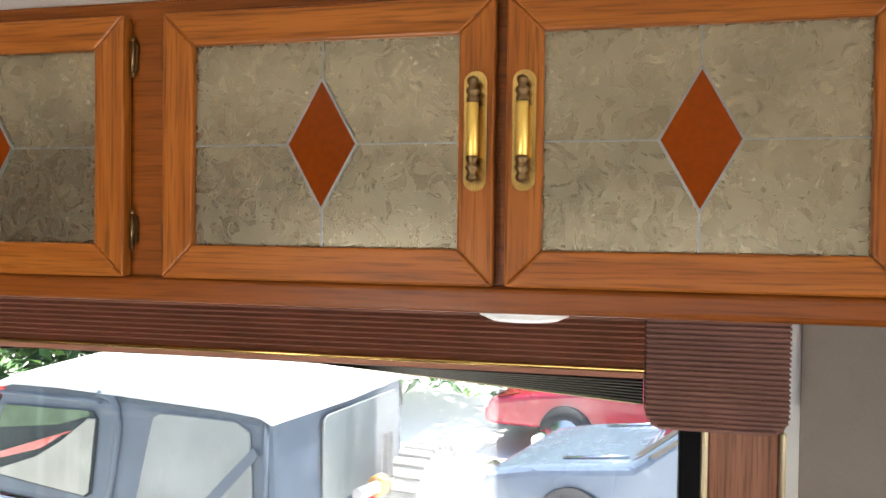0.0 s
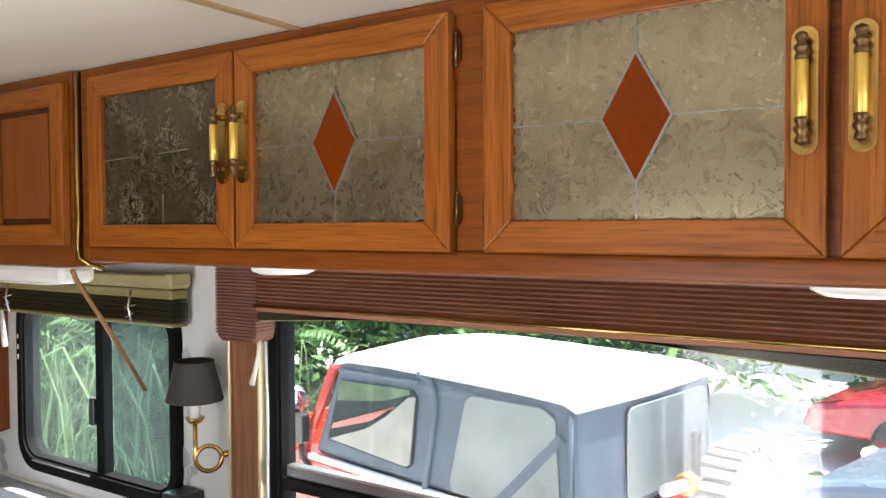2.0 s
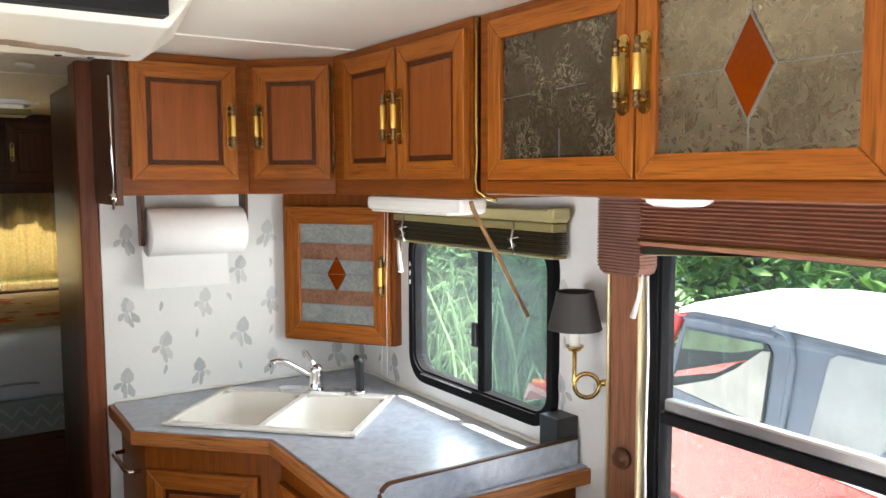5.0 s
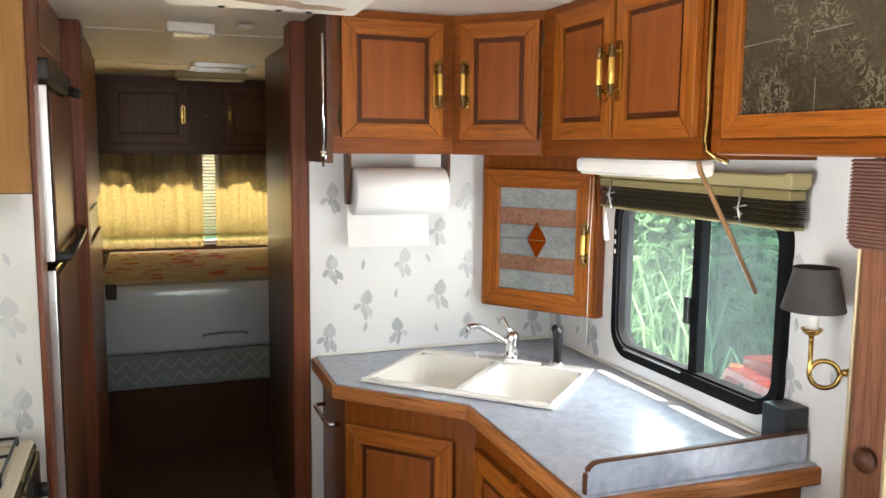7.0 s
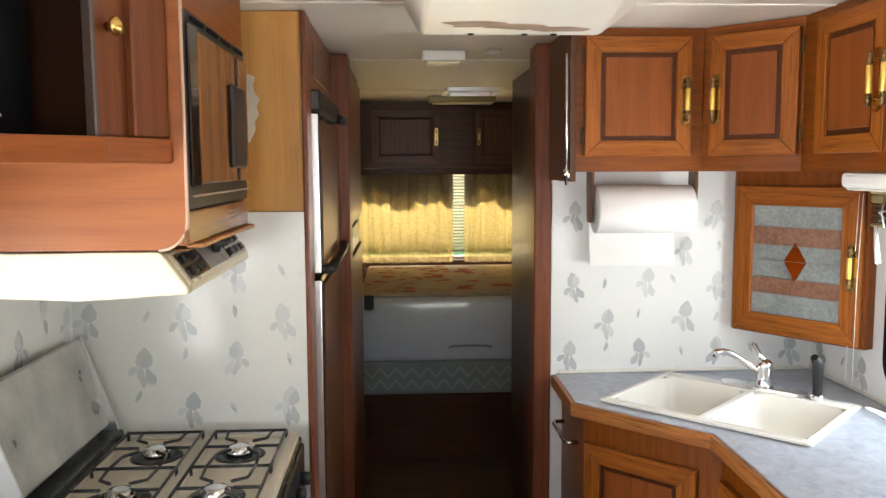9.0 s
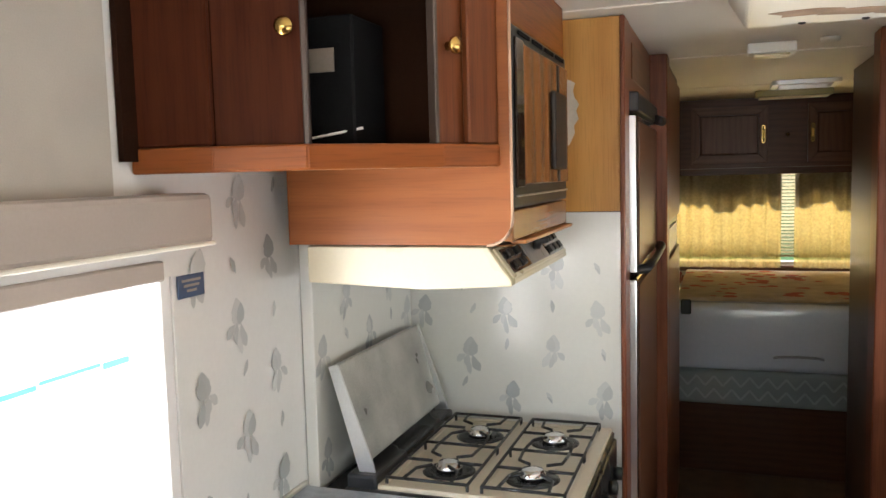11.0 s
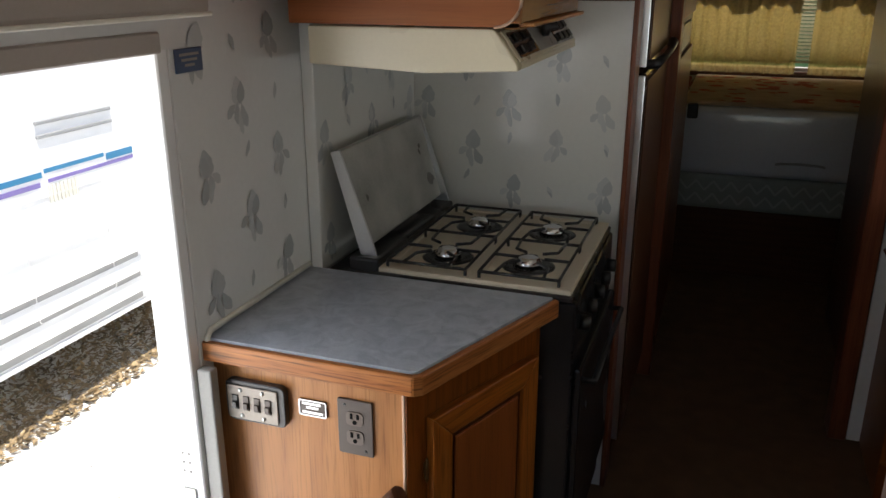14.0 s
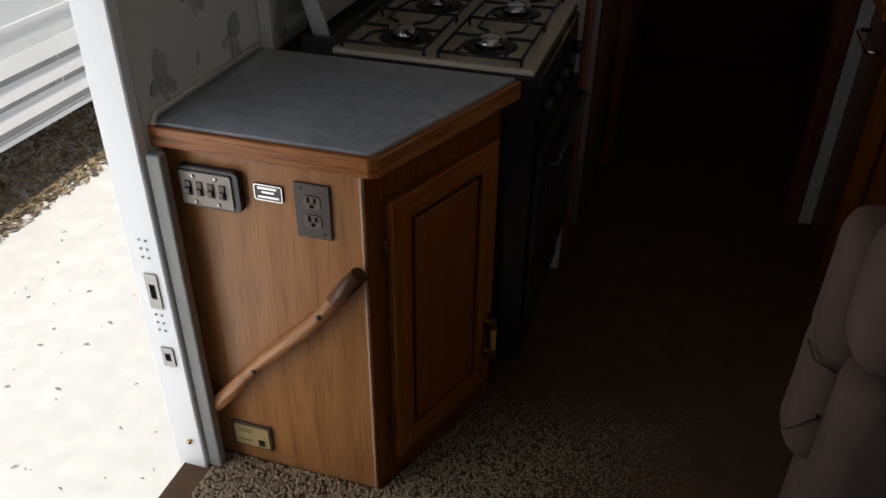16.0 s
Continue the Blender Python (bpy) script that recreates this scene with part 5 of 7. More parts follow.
def range_hood():
    cab = thing("microwave_cabinet", (-0.85, 2.0, 1.4), "cherry wood cabinet holding the built-in microwave", "cabinet")
    m = facing((0, 1.752, 0), (1, 0, 0))
    poly = [(-1.085, 1.405), (-0.665, 1.405)] + [(-0.665 + 0.05 * math.sin(radians(a)), 1.455 - 0.05 * math.cos(radians(a))) for a in range(15, 91, 15)] + [(-0.615, TOP - 0.002), (-1.085, TOP - 0.002)]
    bm = B()
    prism(bm, poly, -0.016, 0.0, m, grain=(1, 0, 0))
    part("side_panel", bm, [CHERRY], cab)
    bm = B()
    tube(bm, [(x + 0.001, 1.749, y) for x, y in poly[1:9]], 0.003, 6)
    part("edge_strip", bm, [PINKISH], cab, "pale edge strip")
    bm = B()
    box(bm, (-1.08, 1.769, 1.45), (-0.635, 2.300, TOP - 0.002), grain=(0, 1, 0))
    part("body", bm, [OAK_DARK], cab)
    bm = B()
    box(bm, (-0.634, 1.755, 1.815), (-0.618, 2.296, TOP - 0.004), grain=(0, 1, 0), bevel=0.003)
    part("top_rail", bm, [OAK_DARK], cab)
    bm = B()
    box(bm, (-0.634, 1.755, 1.412), (-0.614, 2.292, 1.470), grain=(0, 1, 0), bevel=0.003)
    part("bottom_rail", bm, [TAN_DARK], cab)
    mw = thing("microwave", (-0.65, 2.02, 1.48), "dark built-in microwave with a wood-grain door", "microwave")
    bm = B()
    box(bm, (-0.633, 1.757, 1.473), (-0.612, 2.288, 1.813), bevel=0.005, segs=2)
    part("front_frame", bm, [BLACK], mw)
    bm = B()
    box(bm, (-0.6115, 1.768, 1.512), (-0.606, 1.826, 1.790), bevel=0.002)
    part("door_glass", bm, [GLOSS_DARK], mw, "glossy dark door edge")
    bm = B()
    box(bm, (-0.6115, 1.832, 1.516), (-0.605, 2.035, 1.784), grain=(0, 0, 1), bevel=0.003)
    part("door_panel", bm, [TAN_DARK], mw, "wood-grain door panel")
    bm = B()
    box(bm, (-0.6115, 2.045, 1.516), (-0.606, 2.280, 1.784), grain=(0, 0, 1), bevel=0.002)
    part("control_panel", bm, [TAN_DARK], mw, "wood-grain side panel")
    bm = B()
    box(bm, (-0.605, 2.060, 1.545), (-0.592, 2.195, 1.716), bevel=0.006, segs=2)
    part("handle", bm, [BLACK], mw)
    for z0, z1 in ((1.518, 1.545), (1.716, 1.775)):
        bm = B()
        tube(bm, [(-0.598, 2.12, z0), (-0.598, 2.12, z1)], 0.0035, 8)
        part("handle_rod", bm, [BLACK], mw)
    bm = B()
    box(bm, (-0.6118, 1.775, 1.494), (-0.6075, 2.275, 1.498), bevel=0.001)
    part("trim_line", bm, [ALU], mw, "thin bright trim line")
    for y in (1.80, 1.92, 2.04, 2.16):
        bm = B()
        box(bm, (-0.6118, y, 1.797), (-0.608, y + 0.09, 1.805), bevel=0.001)
        part("vent_slot", bm, [SOOT2], mw)
    hd = thing("range_hood", (-0.85, 2.0, 1.32), "cream metal range hood with a black control strip", "range hood")
    prof = [(-1.045, 1.402), (-0.668, 1.402), (-0.662, 1.399), (-0.618, 1.338), (-0.618, 1.328), (-0.80, 1.318), (-1.045, 1.328)]
    bm = B()
    prism(bm, prof, -2.308 + 1.752, 0.0, m, bevel=0.004, segs=2)
    part("shell", bm, [HOOD], hd)
    bm = B()
    S = Matrix.Translation((-0.640, 0, 1.3685)) @ Matrix.Rotation(radians(54.2), 4, 'Y')
    box(bm, (-0.034, 1.768, 0.0), (0.034, 2.302, 0.004), S, bevel=0.0015)
    strip = part("control_strip", bm, [HOOD], hd)
    for y0, y1, mat, lb in ((1.785, 1.935, GLOSS_DARK, "black switch inset"), (1.943, 2.11, GREY_LABEL, "grey worn label"), (2.118, 2.29, GLOSS_DARK, "black switch inset")):
        bm = B()
        box(bm, (-0.027, y0, 0.004), (0.027, y1, 0.006), S, bevel=0.001)
        part("inset", bm, [mat], strip, lb)
    for y in (1.81, 1.865, 2.135, 2.185, 2.235):
        for u in (-0.013, 0.012):
            bm = B()
            box(bm, (u - 0.009, y, 0.006), (u + 0.009, y + 0.032, 0.013), S, bevel=0.003, segs=2)
            part("switch", bm, [BLACK], strip)
    bm = B()
    box(bm, (-0.632, 1.80, 1.404), (-0.600, 2.30, 1.412), bevel=0.002)
    part("lip", bm, [TAN_PLY], hd)
    bm = B()
    lathe(bm, [(0.022, 0), (0.020, 0.012), (0.008, 0.016), (0.006, 0.03), (0.001, 0.031)], facing((-0.636, 2.03, 1.392), (0, 1, 0)), 14)
    part("hood_knob", bm, [BLACK], hd, "black control knob")
    bm = B()
    box(bm, (-0.660, 1.80, 1.3985), (-0.628, 2.30, 1.4025), bevel=0.001)
    part("lip", bm, [TAN_PLY], hd)


BOX6 = [(0, 1, 2, 3), (7, 6, 5, 4), (0, 4, 5, 1), (1, 5, 6, 2), (2, 6, 7, 3), (3, 7, 4, 0)]
TAN_DARK = wood("tan_door_panel", (0.15, 0.058, 0.018), (0.20, 0.080, 0.026), (0.24, 0.10, 0.034), rough=0.25, pores=0.08, figure=0.4)
SOOT2 = matte(plain("slot_black", (0.01, 0.01, 0.01), 0.9))
GREY_LABEL = plain("worn_label", (0.30, 0.30, 0.28), 0.3, vary=0.5, scale=120)
GLOSS_DARK = plain("smoked_glass", (0.03, 0.02, 0.015), 0.08, vary=0.2, coat=0.8)
HOOD = plain("cream_enamel", (0.60, 0.54, 0.39), 0.28, vary=0.06)
range_hood()


def tambour_cabinet():
    z0 = 1.555
    bow = [Vector((XL + 0.001, 1.357, 0)), Vector((-0.995, 1.378, 0)), Vector((-0.857, 1.423, 0)), Vector((-0.699, 1.608, 0)), Vector((-0.640, 1.749, 0))]
    plan = [(p.x, p.y) for p in bow] + [(XL + 0.001, 1.749)]
    cab = thing("bowed_cabinet", (-0.95, 1.6, z0), "bowed oak overhead cabinet with sliding doors half open", "cabinet")
    bm = B()
    prism(bm, plan, z0, z0 + 0.016, grain=(0, 1, 0))
    part("bottom_board", bm, [OAK_DARK], cab)
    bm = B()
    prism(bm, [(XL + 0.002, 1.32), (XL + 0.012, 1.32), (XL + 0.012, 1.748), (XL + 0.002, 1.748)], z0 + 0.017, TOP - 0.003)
    part("back_board", bm, [SHADED_INSIDE], cab, "cabinet inside, coloured near black for its shade")
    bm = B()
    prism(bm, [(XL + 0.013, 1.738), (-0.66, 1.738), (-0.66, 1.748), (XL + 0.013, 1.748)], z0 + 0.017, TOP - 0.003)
    part("end_board", bm, [SHADED_INSIDE], cab)
    for p, q in zip(bow, bow[1:]):
        m = facing(p, q - p)
        L = (q - p).length
        for lo, hi in ((z0 - 0.003, z0 + 0.038), (TOP - 0.045, TOP - 0.003)):
            bm = B()
            box(bm, (-0.003, lo, -0.014), (L + 0.003, hi, 0.006), m, 0, (1, 0, 0), 0.004, 2)
            part("rail", bm, [OAK_PANEL], cab)
    m0, m1, m2, m3 = [facing(p, q - p) for p, q in zip(bow, bow[1:])]
    L0, L1, L3 = (bow[1] - bow[0]).length, (bow[2] - bow[1]).length, (bow[4] - bow[3]).length
    bm = B()
    box(bm, (0.0, z0 + 0.039, -0.012), (L0 - 0.002, TOP - 0.046, 0.004), m0, 0, (0, 1, 0), 0.003)
    part("stile", bm, [MAHOGANY], cab)
    for m, a, c, e, kx in ((m1, 0.0, L1 + 0.004, L1 - 0.006, L1 - 0.028), (m3, 0.0, L3, -0.004, 0.034)):
        bm = B()
        box(bm, (a, z0 + 0.036, -0.024), (c, TOP - 0.045, -0.013), m, 0, (0, 1, 0))
        dr = part("sliding_door", bm, [MAHOGANY if kx > 0.1 else TAMBOUR], cab)
        bm = B()
        box(bm, (e, z0 + 0.036, -0.027), (e + 0.010, TOP - 0.046, -0.008), m, bevel=0.002)
        sub("edge_strip", bm, [BROWN_PLATE], dr)
        bm = B()
        lathe(bm, [(0.008, 0), (0.007, 0.008), (0.015, 0.016), (0.014, 0.023), (0.001, 0.026)], m @ pose(kx, 1.772 if kx > 0.1 else 1.76, -0.012), 16)
        sub("knob", bm, [BRASS], dr, "brass knob")
    bm = B()
    box(bm, (L3 * 0.45, z0 + 0.039, -0.012), (L3, TOP - 0.046, 0.004), m3, 0, (0, 1, 0), 0.003)
    part("stile", bm, [TAMBOUR], cab)
    bx = thing("label_box", (-0.95, 1.55, z0 + 0.02), "dark box with a pale label inside the open cabinet", "box")
    bm = B()
    box(bm, (-0.98, 1.565, z0 + 0.017), (-0.84, 1.70, z0 + 0.26), bevel=0.004)
    part("case", bm, [BOX_BLACK], bx)
    bm = B()
    box(bm, (-0.955, 1.562, z0 + 0.165), (-0.875, 1.5645, z0 + 0.205))
    part("label_card", bm, [GREY_PLATE], bx)
    bm = B()
    tube(bm, [(-0.93, 1.545, z0 + 0.05), (-0.83, 1.575, z0 + 0.068)], 0.0025, 6)
    part("loose_wire", bm, [WHITE], bx, "thin white wire")


# Near-black colour stands in for the shade inside the half-open cabinet.
SHADED_INSIDE = matte(plain("shaded_interior", (0.026, 0.011, 0.006), 0.8, vary=0.3))
BOX_BLACK = matte(plain("matt_box_black", (0.012, 0.012, 0.013), 0.8, vary=0.3))
tambour_cabinet()


# ---- entry door opening ----
def entry():
    y0, y1, z0, z1 = DOOR
    e = thing("entry_door_frame", (XL, y1, z0), "white aluminium entry door frame with strike plates", "door frame", kind="structure")
    bm = B()
    box(bm, (XL - 0.075, y1 - 0.03, z0), (XL - 0.002, y1 - 0.001, z1 + 0.03), grain=(0, 0, 1), bevel=0.003)
    part("jamb", bm, [TRAILER], e)
    bm = B()
    box(bm, (XL - 0.075, y0, z1 - 0.004), (XL + 0.012, y1 - 0.031, z1 + 0.03), bevel=0.003)
    part("head", bm, [TAUPE], e, "taupe vinyl door head")
    bm = B()
    box(bm, (XL - 0.075, y0 + 0.001, z0), (XL + 0.012, y0 + 0.03, z1), bevel=0.003)
    part("jamb", bm, [TRAILER], e)
    # Strip added at the wall edge: grey for its shade, and shadowing the panel.
    bm = B()
    box(bm, (XL + 0.001, 1.412, 0.001), (-1.098, 1.4355, 0.802), grain=(0, 0, 1), bevel=0.004, segs=2)
    part("shade_strip", bm, [SHADED_STRIP], e, "added wall-edge strip, greyed for the shade there")
    m = facing((XL - 0.035, y1 - 0.031, 0), (1, 0, 0))
    for z, h in ((0.50, 0.085), (0.33, 0.05)):
        bm = B()
        ring(bm, rounded(0.028, h, 0.002, 1, 0, z), rounded(0.014, h * 0.42, 0.001, 1, 0, z), 0.0, 0.003, m)
        sp = part("strike_plate", bm, [DULL_STEEL], e, "steel strike plate")
        bm = B()
        box(bm, (-0.0065, z - h * 0.2, 0.0003), (0.0065, z + h * 0.2, 0.001), m)
        part("slot", bm, [SOOT2], sp)
    bm = B()
    for z in (0.40, 0.42, 0.44, 0.58, 0.60, 0.62):
        for x in (-0.008, 0.006):
            lathe(bm, [(0.003, 0), (0.002, 0.002)], m @ pose(x, z, 0), 8)
    part("screw_heads", bm, [DULL_STEEL], e)
    bm = B()
    lathe(bm, [(0.006, 0), (0.005, 0.006), (0.001, 0.007)], m @ pose(0.004, 0.08, 0), 10)
    part("rubber_stop", bm, [BRASS], e)
    v = thing("door_valance", (-1.07, 1.2, 1.43), "taupe vinyl valance box over the entry door", "valance")
    bm = B()
    box(bm, (XL + 0.006, 0.45, 1.437), (XL + 0.085, 1.440, 1.520), bevel=0.01, segs=2)
    part("box", bm, [TAUPE], v)
    bm = B()
    box(bm, (XL + 0.081, 0.46, 1.434), (XL + 0.089, 1.438, 1.441), bevel=0.002)
    part("edge_bead", bm, [CREAM], v)
    s = thing("notice_plate", (XL, 1.48, 1.36), "small navy notice plate beside the door", "sign")
    mm = facing((XL + 0.001, 0, 0), (0, 1, 0))
    bm = B()
    box(bm, (1.442, 1.338, 0), (1.516, 1.378, 0.004), mm, bevel=0.001)
    part("plate", bm, [BLUE], s)
    bm = B()
    for z, a, c in ((1.368, 1.452, 1.505), (1.359, 1.457, 1.50), (1.350, 1.465, 1.492)):
        box(bm, (a, z - 0.0022, 0.004), (c, z + 0.0022, 0.0047), mm)
    part("print", bm, [GREY_PLATE], s)
    w = thing("window_3", (XL, 0.75, 1.47), "rounded black-framed mirror above the entry door", "mirror")
    mm = facing((XL + 0.002, 0.83, 1.70), (0, 1, 0))
    bm = B()
    ring(bm, rounded(0.44, 0.44, 0.09, 6), rounded(0.40, 0.40, 0.075, 6), 0.0, 0.025, mm)
    part("frame", bm, [BLACK], w)
    bm = B()
    ring(bm, rounded(0.40, 0.40, 0.075, 6), rounded(0.375, 0.375, 0.065, 6), 0.0, 0.016, mm)
    part("bead", bm, [BRASS], w)
    bm = B()
    prism(bm, rounded(0.376, 0.376, 0.065, 6), 0.002, 0.006, mm)
    part("glass", bm, [MIRROR], w)


TAUPE = plain("taupe_vinyl", (0.42, 0.37, 0.33), 0.5, vary=0.08)
MIRROR = plain("mirror_glass", (0.8, 0.8, 0.8), 0.02, 1.0, vary=0.01)
DULL_STEEL = plain("dull_steel", (0.33, 0.32, 0.30), 0.45, 0.7, vary=0.3)
SHADED_STRIP = plain("shaded_wall_strip", (0.28, 0.275, 0.26), 0.6, vary=0.15)
entry()
b = B()
slab_wall(b, -1.55, 1.30, 0.02, TOP - 0.003, [(WINL[0], WINL[1], WINL[2], WINL[3]), (DOOR[0] - 0.001, 1.301, 0.0, 1.52)], put_x, XL + 0.001, XL + 0.005)
solid("wall_covering", b, [WALL_CLOTH], "plain grey-beige wall covering above the door", "wall", kind="structure")


# ---- fridge, corridor, bedroom ----
SMEAR = plain("dried_filler", (0.62, 0.56, 0.46), 0.8, vary=0.3, scale=60, relief=0.4)


def fridge():
    x = -0.50
    p = thing("fridge_surround", (-0.8, 2.6, 0.0), "tall wood housing round the refrigerator with bare plywood end", "cabinet")
    bm = B()
    box(bm, (XL + 0.002, 2.464, 1.432), (x - 0.002, 2.489, TOP - 0.003), grain=(0, 0, 1))
    part("bare_plywood", bm, [BARE_PLY], p, "bare yellow plywood panel")
    bm = B()
    edge = [(x - 0.022, z) for x, z in ((-0.640, 1.790), (-0.606, 1.778), (-0.596, 1.772), (-0.602, 1.752), (-0.598, 1.735), (-0.586, 1.716), (-0.594, 1.700), (-0.588, 1.678), (-0.600, 1.660), (-0.598, 1.640), (-0.612, 1.612), (-0.641, 1.585))]
    prism(bm, edge, 0.0002, 0.0016, facing((0, 2.4635, 0), (1, 0, 0)))
    part("plaster_smear", bm, [SMEAR], p, "dried off-white filler smear")
    bm = B()
    box(bm, (x - 0.001, 2.452, 0.0), (x + 0.012, 2.555, TOP - 0.003), grain=(0, 0, 1), bevel=0.003)
    part("front_stile", bm, [POST_CHERRY], p)
    bm = B()
    box(bm, (x - 0.02, 2.557, 1.756), (x + 0.010, 3.23, TOP - 0.003), grain=(0, 1, 0), bevel=0.003)
    part("top_panel", bm, [POST_CHERRY], p)
    bm = B()
    box(bm, (x + 0.0105, 2.62, 1.79), (x + 0.014, 3.18, TOP - 0.05), grain=(0, 1, 0), bevel=0.001)
    part("recess_panel", bm, [WALNUT2], p)
    bm = B()
    box(bm, (XL + 0.002, 2.492, 0.0), (x - 0.021, 3.22, TOP - 0.003), grain=(0, 0, 1))
    part("carcass", bm, [WALNUT], p)
    f = thing("refrigerator", (-0.47, 2.65, 0.1), "dark two-door refrigerator with wood panels and bright metal edges", "refrigerator")
    for z0, z1 in ((0.10, 1.238), (1.252, 1.692)):
        bm = B()
        box(bm, (x - 0.019, 2.575, z0), (x + 0.030, 3.215, z1), bevel=0.005, segs=2)
        d = part("fridge_door", bm, [GLOSS_DARK], f)
        bm = B()
        box(bm, (x + 0.0305, 2.60, z0 + 0.02), (x + 0.034, 3.20, z1 - 0.02), grain=(0, 0, 1))
        sub("wood_insert", bm, [WALNUT2], d, "brown wood door insert")
        bm = B()
        box(bm, (x - 0.012, 2.566, z0 + 0.004), (x + 0.028, 2.5745, z1 - 0.004), bevel=0.002)
        sub("edge_trim", bm, [ALU], d, "bright aluminium edge")
    bm = B()
    tube(bm, [(x + 0.02, 2.585, 1.262), (x + 0.052, 2.60, 1.264), (x + 0.060, 2.75, 1.268), (x + 0.060, 3.02, 1.274), (x + 0.054, 3.10, 1.282)], 0.013, 10, 0, I4, [0.013, 0.014, 0.011, 0.011, 0.018])
    part("handle", bm, [BLACK], f, "long black door handle")
    bm = B()
    box(bm, (x - 0.019, 2.560, 1.696), (x + 0.036, 3.215, 1.752), bevel=0.006, segs=2)
    part("top_rail", bm, [BLACK], f, "black plastic top rail")
    bm = B()
    tube(bm, [(x + 0.038, 3.12, 1.705), (x + 0.058, 3.16, 1.700)], 0.016, 10)
    part("hinge_cap", bm, [BLACK], f)
    j = thing("corridor_doorway", (-0.1, 3.0, 0.0), "dark wood doorway posts at the corridor", "doorway", kind="structure")
    for a, c, t0, t1, mt in ((-0.500, -0.432, 3.24, 3.36, POST_CHERRY), (0.185, 0.241, 2.985, 3.10, POST_CHERRY)):
        bm = B()
        box(bm, (a, t0, 0.0), (c, t1, TOP - 0.003), grain=(0, 0, 1), bevel=0.004)
        part("post", bm, [mt], j)
    bm = B()
    box(bm, (XL + 0.002, 3.24, 0.0), (-0.501, 3.28, TOP - 0.003), grain=(0, 0, 1))
    part("left_panel", bm, [WALNUT2], j)
    for x0, x1, y0, y1 in ((0.272, 0.31, 3.102, 4.15), (-0.48, -0.447, 3.362, 4.15)):
        bm = B()
        box(bm, (x0, y0, 0.0), (x1, y1, TOP - 0.003), grain=(0, 0, 1))
        part("corridor_side", bm, [WALNUT], j)
    bm = B()
    box(bm, (-0.4468, 3.45, 1.222), (-0.4365, 3.92, 1.315), bevel=0.002)
    part("switch_plate", bm, [CREAM], j, "cream switch plate")
    bm = B()
    lathe(bm, [(0.014, 0), (0.012, 0.012), (0.001, 0.014)], facing((0.272, 3.30, 1.05), (0, -1, 0)), 12)
    part("door_catch", bm, [BRASS], j)
    for z0, z1 in ((0.08, 1.20), (1.34, 1.90)):
        bm = B()
        box(bm, (-0.4468, 3.39, z0), (-0.434, 4.12, z1), grain=(0, 0, 1), bevel=0.004, segs=2)
        part("closet_door", bm, [CHERRY], j, "cherry wood closet door")


POST_CHERRY = wood("cherry_post", (0.12, 0.034, 0.015), (0.17, 0.050, 0.022), (0.21, 0.066, 0.030), pores=0.2)
WALNUT2 = wood("walnut_light", (0.085, 0.032, 0.015), (0.125, 0.050, 0.025), (0.155, 0.063, 0.032), pores=0.15)
fridge()


